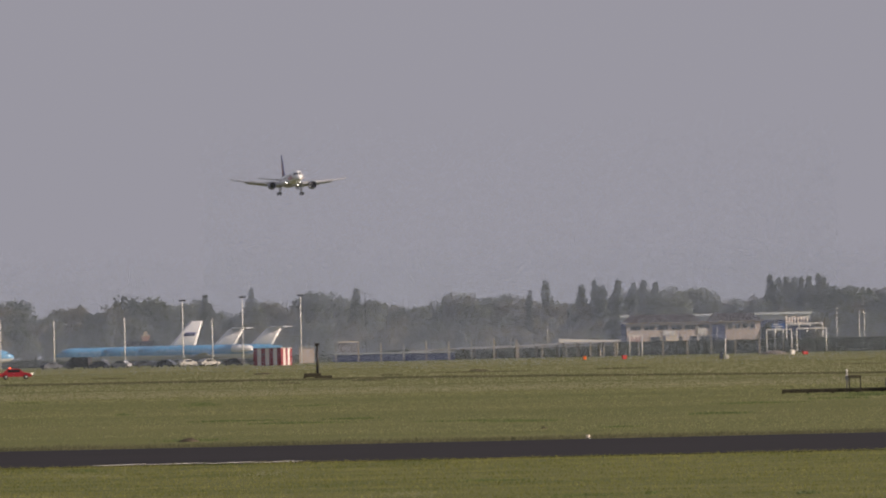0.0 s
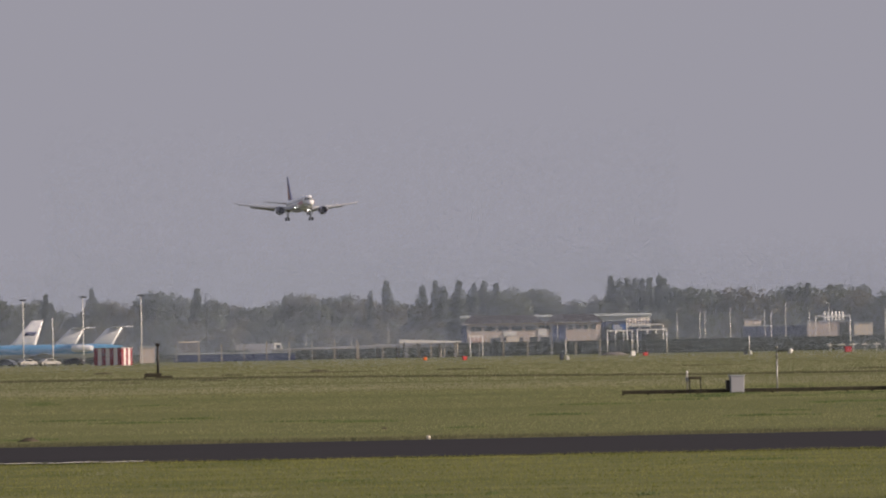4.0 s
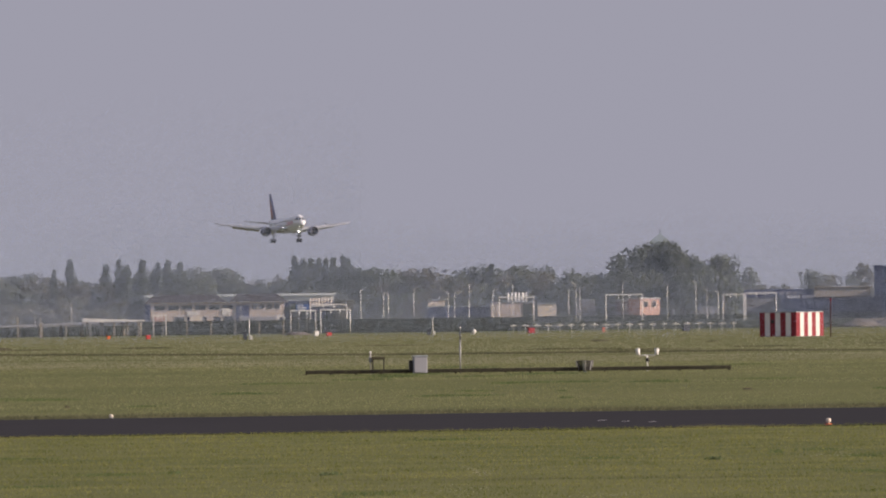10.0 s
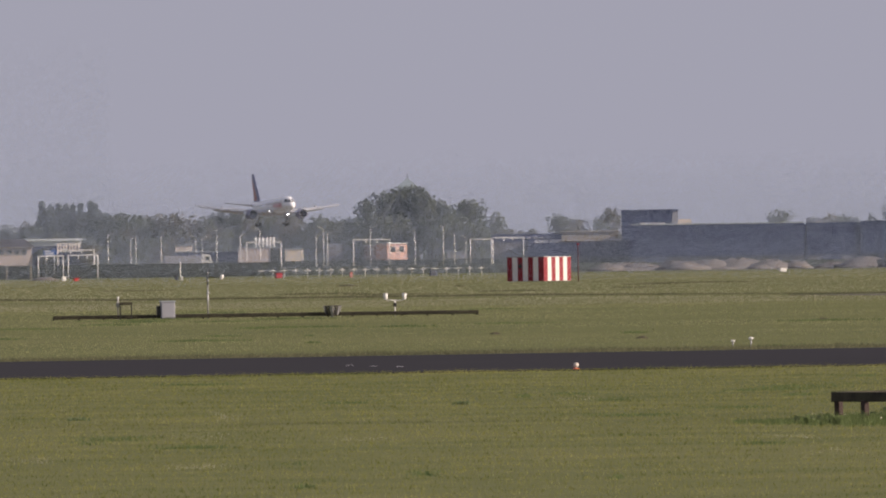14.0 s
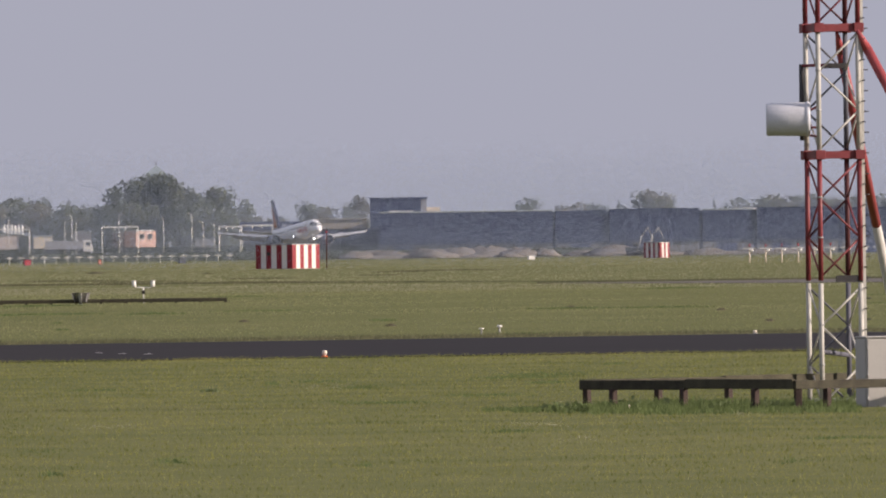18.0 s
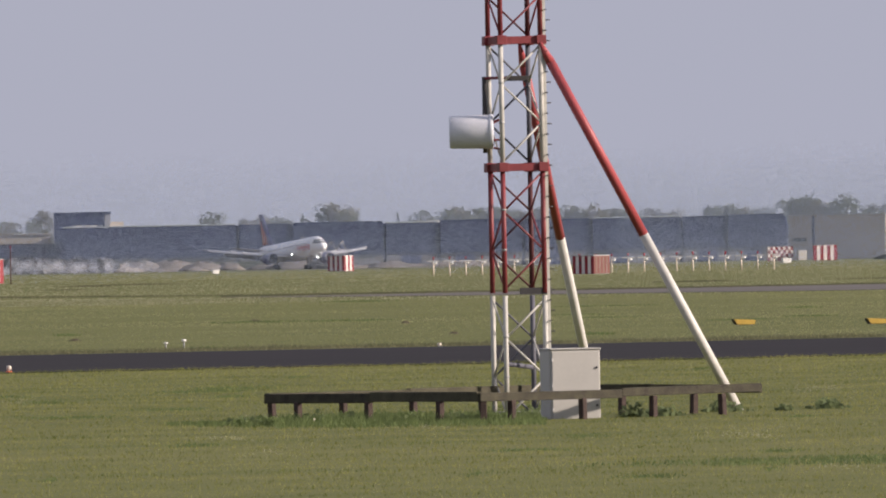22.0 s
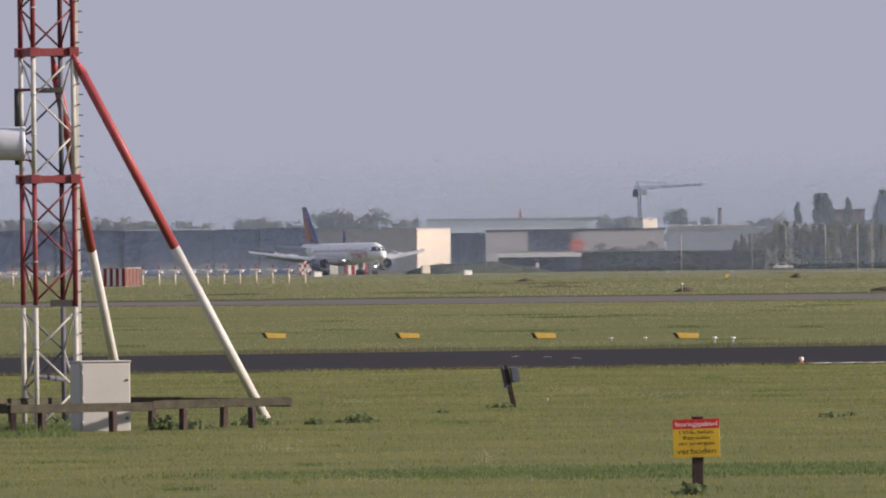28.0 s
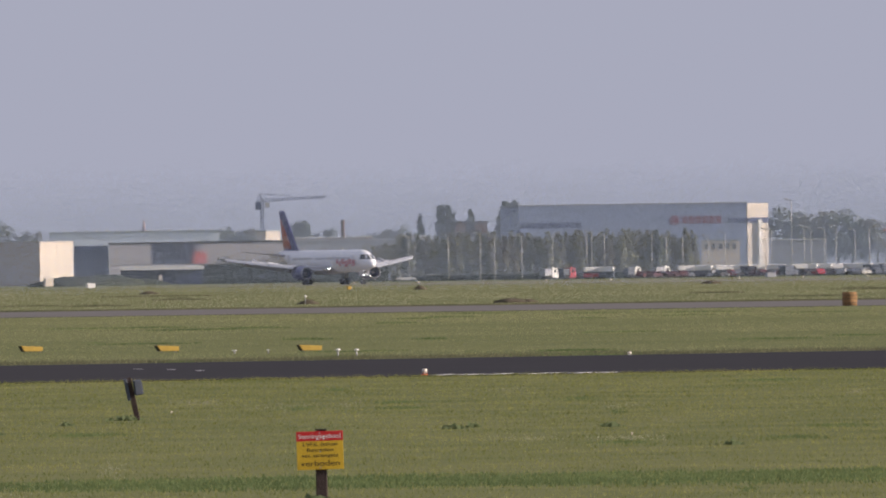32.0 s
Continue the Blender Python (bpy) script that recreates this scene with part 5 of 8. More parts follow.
# trees round the crane and the works
for u, v, f, kind in ((3400, -102, 0.9, "round"), (3430, -93, 1.0, "round"), (3455, -97, 0.9, "round"), (3534, -92, 0.6, "oval"), (3544, -92, 0.6, "oval"), (3574, -106, 0.45, "oval"), (3591, -104, 0.45, "oval"), (3630, -103, 0.7, "round"),
                      (3690, -105, 0.9, "round"), (3720, -104, 0.9, "round"), (3752, -80, 0.8, "poplar"), (3790, -62, 1.3, "poplar"), (3803, -66, 1.2, "poplar"), (3840, -72, 0.9, "poplar"), (3900, -58, 1.4, "poplar"),
                      (3916, -60, 1.3, "poplar"), (3770, -100, 1.0, "round"), (3860, -104, 1, "round"), (4400, -82, 1.0, "round"), (4430, -84, 1.0, "round"), (4455, -80, 0.9, "round"), (4490, -88, 1.0, "round"), (4515, -84, 0.9, "round"),
                      (4560, -96, 1.0, "round")):
    k += 1
    tree(kind, u, 3500, v=v + 2, fat=f * (0.7 if kind == "poplar" else 1.15), seed=k, leaf=1 if kind == "poplar" else k % 3)
for u, v, f in ((3412, -146, 1.6), (3436, -143, 1.5), (3460, -146, 1.4), (3486, -144, 1.5), (3502, -148, 1.3)):
    k += 1
    tree("shrub", u, 2740, v=v, fat=f, seed=k, leaf=2)
# belt of young trees in front of the warehouse
u = 3640
while u < 4240:
    k += 1
    tree("birch", u, 2720 + rng.uniform(-40, 60), v=-124 + rng.uniform(-8, 9) - max(0, (3720 - u)) * 0.3, fat=rng.uniform(0.85, 1.25), seed=k, leaf=rng.choice((3, 3, 2, 0)))
    u += rng.uniform(4, 7.5)


# ---- buildings
def windows(th, x0, x1, n, y, z0, z1, gap=0.3, cols=("window",)):
    w = (x1 - x0) / n
    for i in range(n):
        a, b = x0 + i * w + gap / 2, x0 + (i + 1) * w - gap / 2
        wd = part("window", box(a, b, y - 0.10, y - 0.002, z0, z1), WHITE, th, "white-framed window")
        part("pane", box(a + 0.12, (a + b) / 2 - 0.04, y - 0.125, y - 0.104, z0 + 0.12, z1 - 0.12), GLASS, wd)
        part("pane", box((a + b) / 2 + 0.04, b - 0.12, y - 0.125, y - 0.104, z0 + 0.12, z1 - 0.12), GLASS, wd)


def office_building():
    d = 3000
    u0 = 325
    th = thing("office_building", at(u0, d), "long two-storey office building with dark pitched roof", "building")
    pale = mat("pale_zinc", (0.60, 0.65, 0.67), 0.45, var=0.08, scale=0.2)
    def X(u):
        return wide(u - u0, d)
    ze, zr, zb = tall(-139, d), tall(-126, d), 0
    xr = X(562)
    part("wall", box(0, xr, 0, 14, zb, ze), PINKWALL, th)
    for a, b in ((-1.5, X(462)), (X(463), xr + 1)):
        bm = bmesh.new()
        vs = [bm.verts.new(p) for p in ((a, -0.8, ze), (b, -0.8, ze), (b, 15, ze), (a, 15, ze), (a + 2.5, 6, zr + 0.3), (b - 3, 6, zr + 0.3))]
        for f in ((0, 1, 5, 4), (1, 2, 5), (2, 3, 4, 5), (3, 0, 4), (3, 2, 1, 0)):
            bm.faces.new([vs[i] for i in f])
        bmesh.ops.recalc_face_normals(bm, faces=bm.faces[:])
        part("roof", bm, ROOFTILE, th)
    part("gutter", box(-1.5, xr + 1, -0.95, -0.8, ze - 0.1, ze + 0.1), BEIGE, th)
    z1, z0 = ze - 0.5, ze - 2.0
    windows(th, 0.6, X(474), 6, 0, z0, z1, 0.5)
    windows(th, X(502), xr - 1, 4, 0, z0, z1, 0.5)
    windows(th, X(365), X(474), 5, 0, z0 - 3.6, z1 - 3.0, 0.4)
    windows(th, 0.6, X(352), 1, 0, z0 - 3.4, z1 - 3.2, 0.5)
    part("doorway", box(X(476), X(500), -0.3, -0.003, 0, ze - 0.6), STRIPEBLUE, th, "tall dark blue glazed entrance")
    part("blind", box(X(390), X(412), -0.2, -0.13, z0 - 1.3, z1 - 1.6), WHITE, th)
    part("blind", box(X(451), X(466), -0.2, -0.13, z0 - 1.2, z1 - 1.0), WHITE, th)
    for a, b, m in ((330, 350, ORANGEBRICK), (394, 417, CREAM), (424, 436, PINKWALL)):
        part("lit_panel", box(X(a), X(b), -0.24, -0.132, z0 - 3.3, z1 - 3.1), m, th)
    part("rear_wing", box(X(315), X(652), 24, 60, 0, tall(-137, d)), HANGAR, th)
    part("rear_band", box(X(315), X(652), 23.9, 60, tall(-137, d), tall(-128, d)), pale, th, "pale sheet-metal band")
    part("rear_roof", box(X(313), X(655), 23, 61, tall(-128, d), tall(-124, d)), pale, th, "pale flat zinc roof")
    part("plinth", box(-0.1, xr + 0.1, -0.12, -0.004, 0, 1.2), BRICK, th)
    for u in (609, 614, 619, 624, 630, 635, 640, 646):
        part("vent_pipe", rod((X(u), 12, 0), (X(u), 12, tall(-132, d)), 0.2, n=8), CREAM, th)


def simple_building(name, u0, u1, d, v, m, label, depth=20, turn=0.0, roof=None, wins=0, zbase=0.0, v0=None):
    th = thing(name, at(u0, d, 0, turn), label, "building")
    w, h = wide(u1 - u0, d) / max(0.3, math.cos(radians(turn))), tall(v, d)
    z0 = tall(v0, d) if v0 is not None else zbase
    part("wall", box(0, w, 0, depth, z0, h - 0.3), m, th)
    part("roof", box(-0.25, w + 0.25, -0.25, depth + 0.25, h - 0.298, h), roof or ZINC, th)
    if wins:
        windows(th, 0.5, w - 0.5, wins, 0, max(0.8, h - 2.6), h - 0.9, max(0.4, w / wins * 0.35))
    return th


def church_tower():
    d = 3400
    th = thing("church_tower", at(1228, d), "pale church tower with green copper spire above trees", "tower")
    zt, z1 = tall(-25, d), tall(-45, d)
    part("wall", box(-2.9, 2.9, -2.9, 2.9, 0, z1), PALEBLUE, th)
    part("cornice", box(-3.4, 3.4, -3.4, 3.4, z1, z1 + 0.5), COPPER, th)
    for x in (-1.3, 1.3):
        part("belfry_louvre", box(x - 0.6, x + 0.6, -3.0, -2.902, z1 - 4.2, z1 - 1.2), SLATE, th)
    bm = bmesh.new()
    rings = [[(r * math.cos(a), r * math.sin(a), z) for a in (0.785, 2.356, 3.927, 5.498)] for z, r in ((z1 + 0.5, 4.8), (zt - 0.3, 0.3), (zt, 0.1))]
    part("spire", loft(rings, bm, smooth=False), COPPER, th)
    part("finial", rod((0, 0, zt - 0.1), (0, 0, zt + 1.1), 0.09, n=6), DARKSTEEL, th)


def hangar():
    """A long row of dark cladded halls with recessed joints."""
    d = 2960
    u0 = 1622
    th = thing("hangar", at(u0, d), "very long slate-blue hangar of several joined halls", "building")
    def X(u):
        return wide(u - u0, d)
    zt = tall(-117.5, d)
    zl = tall(-172, d)
    cuts = [1622, 1934, 2029, 2194, 2290, 2440, 2560, 2720, 2800, 2905]
    part("rear_wall", box(0, X(2905), 3.0, 60, 0, zt - 0.6), HANGAR, th)
    for i, (a, b) in enumerate(zip(cuts, cuts[1:])):
        dz = 0.0 if i % 2 else 0.25
        n = max(2, round(X(b) / 9 - X(a) / 9))
        w = (X(b) - 0.85 - X(a)) / n
        part("joint", box(X(b) - 0.84, X(b) - 0.01, 2.2, 2.99, 0, zt), STRIPEBLUE, th)
        for j in range(n):
            xa = X(a) + j * w
            part("panel", box(xa + 0.02, xa + w - 0.02, 0.4 * (i % 2), 3.0, zl, zt + dz), HANGAR, th)
        part("coping", box(X(a), X(b) - 0.85, 0.4 * (i % 2) - 0.15, 3.2, zt + dz, zt + dz + 0.35), ZINC if i % 3 == 0 else HANGAR, th)
        part("plinth_wall", box(X(a), X(b) - 0.85, 0.6, 2.9, 0, zl), HANGARLOW, th)
        if i in (0, 1, 2, 3):
            part("louvre", box(X(a) + (X(b) - X(a)) * 0.15, X(a) + (X(b) - X(a)) * 0.8, 0.4 * (i % 2) - 0.06, 0.4 * (i % 2) - 0.002, zl + 1.5, zl + 1.9), STRIPEBLUE, th)
        part("gate", box(X(a) + 4, X(a) + 9, 0.5, 0.598, 0, zl - 0.4), STRIPEBLUE, th)
    for u, w_, h_ in ((1640, 5, 0.9), (1655, 4, 0.9), (1945, 3, 0.5), (2080, 6, 0.4), (2250, 8, 0.5)):
        part("roof_light", box(X(u), X(u) + w_, 8, 11, zt - 0.6, zt + h_), WHITE, th)

    up = thing("hangar_tower_block", at(1606, 3030), "slate-blue raised block above the hangar roof", "building")
    w = wide(1706 - 1606, 3030)
    zt2 = tall(-88, 3030)
    part("wall", box(0, w * 0.9, 0, 25, 0, zt2 - 0.5), HANGAR, up)
    part("side_wall", box(w * 0.9, w, 0, 25, 0, zt2 - 0.5), LIGHTGREY, up)
    part("roof", box(-0.2, w + 0.2, -0.2, 25.2, zt2 - 0.5, zt2), HANGAR, up)
    part("annexe", box(w, w + 3.6, 2, 20, 0, tall(-106, 3030)), CREAM, up)

    lo = thing("low_halls", at(1372, 2990), "low dark halls with beige flat roofs", "building")
    def Y(u):
        return wide(u - 1372, 2990)
    z = lambda v: tall(v, 2990)
    part("wall", box(Y(1440), Y(1621), 0, 20, 0, z(-144)), HANGAR, lo)
    part("roof", box(Y(1495), Y(1621), -0.3, 25, z(-144), z(-142)), ROOFTILE, lo)
    part("upper_wall", box(Y(1500), Y(1600), 6, 26, z(-142), z(-126)), BEIGE, lo)
    part("upper_roof", box(Y(1498), Y(1602), 5.5, 26.5, z(-126), z(-124)), BEIGE, lo)
    part("parapet", box(Y(1375), Y(1500), 12, 14, z(-142), z(-128)), STRIPEBLUE, lo, "dark blue fascia with unreadable pale lettering")
    for i in range(9):
        part("letter_bar", box(Y(1382) + i * 1.7, Y(1382) + i * 1.7 + 1.1, 11.85, 11.998, z(-137), z(-132.5)), LIGHTGREY, lo)
    part("lower_wall", box(Y(1375), Y(1500), 12.1, 30, 0, z(-142)), HANGARLOW, lo)
    for u in (1452, 1478, 1540):
        part("roof_unit", box(Y(u), Y(u) + 3.5, 7, 9, z(-144), z(-139)), WHITE, lo)
    part("gate", box(Y(1525), Y(1548), -0.15, -0.003, 0, z(-172)), STRIPEBLUE, lo)
    part("pale_gate", box(Y(1550), Y(1585), -0.15, -0.003, 0, z(-172)), HANGARLOW, lo)


def cream_warehouse():
    d = 2700
    th = thing("cream_warehouse", at(3077, d, 0, 38), "flat-roofed warehouse, cream for its sunlit end and beige for its shaded side", "building")
    h = tall(-119, d)
    wr, wl_ = wide(59, d) / math.cos(radians(38)), wide(172, d) / math.sin(radians(38)) 
    def facing(a, b, n, axis, m):
        s = (b - a) / n
        for i in range(n):
            p, q = a + i * s + 0.02, a + (i + 1) * s - 0.02
            part("panel", box(p, q, -0.12, 0.0, 0, h) if axis == "x" else box(-0.12, 0.0, p, q, 0, h), m, th)
    # cream end and beige long wall carry sun and shade in their colours
    part("core", box(0.002, wr, 0.002, wl_, 0, h - 0.1), WARESHADE, th)
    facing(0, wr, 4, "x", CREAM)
    facing(0, wl_ * 0.73, 8, "y", WARESHADE)
    facing(wl_ * 0.76, wl_, 3, "y", WARESHADE)
    part("joint_wall", box(-0.05, 0.0, wl_ * 0.73, wl_ * 0.76, 0, h), STRIPEBLUE, th)
    part("coping", box(-0.2, wr + 0.1, -0.2, wl_ + 0.1, h, h + 0.3), WARESHADE, th)
    part("canopy", box(-0.6, -0.12, wl_ * 0.82, wl_ * 0.95, h * 0.42, h * 0.5), ROOFTILE, th)


def logo_warehouse():
    d = 3300
    u0 = 3926
    th = thing("grey_warehouse", at(u0, d, 0, 4), "big pale blue-grey warehouse with a dark blue stripe and red emblem", "building")
    w = wide(4329 - u0, d) / math.cos(radians(4))
    h = tall(-67.5, d)
    z = lambda v: tall(v, d)
    dp = 80
    # blue-grey front and cream end: shade and sun put into the colours
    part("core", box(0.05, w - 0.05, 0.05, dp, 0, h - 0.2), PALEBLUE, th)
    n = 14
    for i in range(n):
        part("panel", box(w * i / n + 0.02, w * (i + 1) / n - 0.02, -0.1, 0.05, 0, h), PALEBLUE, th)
    part("coping", box(-0.2, w + 0.2, -0.2, dp, h, h + 0.4), LIGHTGREY, th)
    part("stripe", box(0, wide(112, d), -0.14, -0.102, z(-107), z(-97)), STRIPEBLUE, th)
    part("stripe", box(w - wide(32, d), w, -0.14, -0.102, z(-102), z(-93)), STRIPEBLUE, th)
    part("emblem", turned([(-0.22, 1.35), (-0.102, 1.45)], "y", 24), EMBLEM, th, "round red emblem", m=pose(wide(276, d), 0, z(-96)))
    for i in range(6):
        x = wide(290, d) + i * wide(12, d)
        part("emblem_bar", box(x, x + wide(9, d), -0.2, -0.102, z(-102), z(-89)), EMBLEM, th)
    side = thing("warehouse_end", at(4330, d + 4.4, 0, 30), "cream end wall of the grey warehouse, sunlight put into its colour", "building")
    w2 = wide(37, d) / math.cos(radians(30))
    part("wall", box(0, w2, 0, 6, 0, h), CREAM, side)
    part("stripe", box(0, w2, -0.06, -0.002, z(-102), z(-93)), STRIPEBLUE, side)
    part("stair_shaft", box(w2 * 0.45, w2 * 0.6, -1.2, -0.062, 0, z(-96)), WHITE, side)


def soft_patch_mat(x0, x1, z0, z1):
    """Soft-edged patches on a wall: a dark slate one that ends in a red one low on its right."""
    m = mat("soft_patches", (0.52, 0.485, 0.49), 0.6, var=0.06, scale=0.15)
    n, l = m.node_tree.nodes, m.node_tree.links
    b = n["Principled BSDF"]
    wall = b.inputs["Base Color"].links[0].from_socket
    tc, xyz, no = n.new("ShaderNodeTexCoord"), n.new("ShaderNodeSeparateXYZ"), n.new("ShaderNodeTexNoise")
    no.inputs["Scale"].default_value = 0.35
    l.new(tc.outputs["Object"], xyz.inputs[0])
    l.new(tc.outputs["Object"], no.inputs["Vector"])

    def bell(socket, a, b_, c, d, sway):
        """One between b_ and c, fading to nought at a and d."""
        sh = n.new("ShaderNodeMath")
        sh.operation = "MULTIPLY_ADD"
        sh.inputs[1].default_value = sway
        l.new(no.outputs[0], sh.inputs[0])
        l.new(socket, sh.inputs[2])
        out = []
        for p, q in ((a, b_), (d, c)):
            mr = n.new("ShaderNodeMapRange")
            mr.interpolation_type = "SMOOTHSTEP"
            mr.inputs[1].default_value, mr.inputs[2].default_value = p + sway / 2, q + sway / 2
            if p > q:
                mr.inputs[1].default_value, mr.inputs[2].default_value, mr.inputs[3].default_value, mr.inputs[4].default_value = q + sway / 2, p + sway / 2, 1.0, 0.0
            l.new(sh.outputs[0], mr.inputs[0])
            out.append(mr)
        mu = n.new("ShaderNodeMath")
        mu.operation = "MULTIPLY"
        l.new(out[0].outputs[0], mu.inputs[0])
        l.new(out[1].outputs[0], mu.inputs[1])
        return mu

    w, h = x1 - x0, z1 - z0
    dark = bell(xyz.outputs["X"], x0, x0 + w * 0.08, x0 + w * 0.62, x0 + w * 0.9, 1.5)
    rx, rz = bell(xyz.outputs["X"], x0 + w * 0.62, x0 + w * 0.76, x0 + w * 0.82, x0 + w * 0.95, 1.2), bell(xyz.outputs["Z"], z0 - h, z0 + h * 0.1, z0 + h * 0.3, z0 + h * 0.75, 1.0)
    red = n.new("ShaderNodeMath")
    red.operation = "MULTIPLY"
    l.new(rx.outputs[0], red.inputs[0])
    l.new(rz.outputs[0], red.inputs[1])
    last = wall
    for f, c in ((dark, (0.045, 0.052, 0.09, 1)), (red, (0.80, 0.16, 0.13, 1))):
        mx = n.new("ShaderNodeMixRGB")
        l.new(f.outputs[0], mx.inputs[0])
        l.new(last, mx.inputs[1])
        mx.inputs[2].default_value = c
        last = mx.outputs[0]
    l.new(last, b.inputs["Base Color"])
    return m


def long_wall_building():
    d = 2850
    u0 = 3200
    th = thing("long_hall", at(u0, d), "long pale hall with soft-edged dark and red patches", "building")
    def X(u):
        return wide(u - u0, d)
    z = lambda v: tall(v, d)
    n = 32
    w = X(3515) / n
    patched = soft_patch_mat(X(3270), X(3386), z(-158), z(-124))
    for i in range(n):
        part("panel", box(i * w + 0.02, (i + 1) * w - 0.02, -0.1, 0, z(-160), z(-124)), patched, th)
    part("core", box(0, X(3515), 0.002, 30, 0, z(-124) - 0.2), HALLGREY, th)
    part("coping", box(-0.2, X(3517), -0.25, 30, z(-124), z(-121)), ROOFTILE, th)
    part("blue_hall", box(X(3138), X(3199), 4, 30, 0, z(-126)), HANGAR, th)
    can = thing("flat_canopy", at(3218, 2500), "flat white canopy roof on thin columns", "canopy")
    w = wide(150, 2500)
    hz = tall(-163, 2500)
    part("roof", box(0, w, 0, 9, hz - 0.9, hz), WHITE, can)
    for i in range(7):
        part("column", rod((0.6 + i * (w - 1.2) / 6, 0.6, 0), (0.6 + i * (w - 1.2) / 6, 0.6, hz - 0.9), 0.1, n=6), SLATE, can)
    # dark blue sheet stands in for the shade under the roof
    part("shade_wall", box(0.3, w - 0.3, 7, 8.6, 0, hz - 0.92), STRIPEBLUE, can)
    part("lit_panel", box(w * 0.46, w * 0.5, 0.2, 1.0, 0, hz * 0.5), CREAM, can)


def far_roofs():
    simple_building("glasshouse", 3095, 3410, 3650, -101, mat("pale_glasshouse", (0.70, 0.76, 0.86), 0.4, var=0.06, scale=0.1), "long pale blue-grey far hall with white roof lights", depth=40)
    th = thing("roof_light_row", at(3100, 3649), "row of small white roof lights on a far hall", "roof light")
    for i in range(16):
        x = wide(20 + i * 18.5, 3649)
        part("roof_light", box(x, x + 1.1, 0, 1, tall(-101, 3649) - 0.02, tall(-98.5, 3649)), WHITE, th)
    simple_building("white_house", 3478, 3503, 3100, -103, CREAM, "small sunlit cream house above the halls", depth=4, turn=38)
    hall = simple_building("railing_hall", 3520, 3860, 3250, -121, LIGHTGREY, "long low far hall with pale roof edge", depth=20, roof=WHITE)
    def H(u):
        return wide(u - 3520, 3250)
    for a, b in ((3521, 3668), (3706, 3764)):
        part("red_rail", box(H(a), H(b), -0.3, -0.2, tall(-121, 3250), tall(-118.6, 3250)), HALLPINK, hall, "dull red roof railing")
        for k in range(int((b - a) / 7)):
            part("white_cover", box(H(a + 7 * k + 1), H(a + 7 * k + 6), -0.45, 0.6, tall(-118.8, 3250), tall(-116.2 + 0.5 * (k % 3), 3250)), WHITE, hall, "white sheet cover")
    simple_building("brick_works", 3800, 3870, 3600, -92, BRICK, "distant brown brick house with a broad roof", depth=12, roof=ROOFTILE)
    simple_building("cream_hall", 3715, 3800, 3200, -128, CREAM, "low cream hall between trees", depth=14)
    simple_building("cream_office", 4248, 4316, 2950, -131, CREAM, "cream two-storey office with a flat roof", depth=12, wins=5)
    simple_building("white_canopy_hall", 4370, 4470, 3100, -132, LIGHTGREY, "low grey hall with white roof edge", depth=14, roof=WHITE)
    ch = thing("chimney", at(3614, 3550), "tall brown brick factory chimney", "chimney")
    part("stack", turned([(0, 1.0), (tall(-89, 3550), 0.62), (tall(-88, 3550), 0.75)], "z", 14), BRICK, ch)
    part("cap", turned([(tall(-88, 3550), 0.8), (tall(-87, 3550), 0.8)], "z", 14), ROOFTILE, ch)
    tent = thing("tent_roof", at(4602, 3200), "white tent roof with an orange rim on thin columns", "canopy")
    z0, z1 = tall(-119, 3200), tall(-94, 3200)
    part("canopy", turned([(z0, 5.2), (z0 + 0.5, 5.1), (z0 + (z1 - z0) * 0.55, 3.6), (z0 + (z1 - z0) * 0.9, 1.4), (z1, 0.15)], "z", 20), CREAM, tent)
    part("rim", turned([(z0 - 0.25, 5.25), (z0 + 0.45, 5.22)], "z", 20, caps=False), ORANGE, tent, "orange rim")
    for a in range(6):
        part("column", rod((4.6 * math.cos(a), 4.6 * math.sin(a), 0), (4.6 * math.cos(a), 4.6 * math.sin(a), z0), 0.14, n=6), GREYBOX, tent)
    for u, v in ((3262, -82),):
        fl = thing("far_signal_mast", at(u, 3500), "thin far mast with a red top", "mast")
        hh = tall(v, 3500)
        part("pole", rod((0, 0, 0), (0, 0, hh - 3.5), 0.18, 0.1, n=6), GALV, fl)
        part("red_top", rod((0, 0, hh - 3.5), (0, 0, hh), 0.7, 0.2, n=6), HALLPINK, fl)


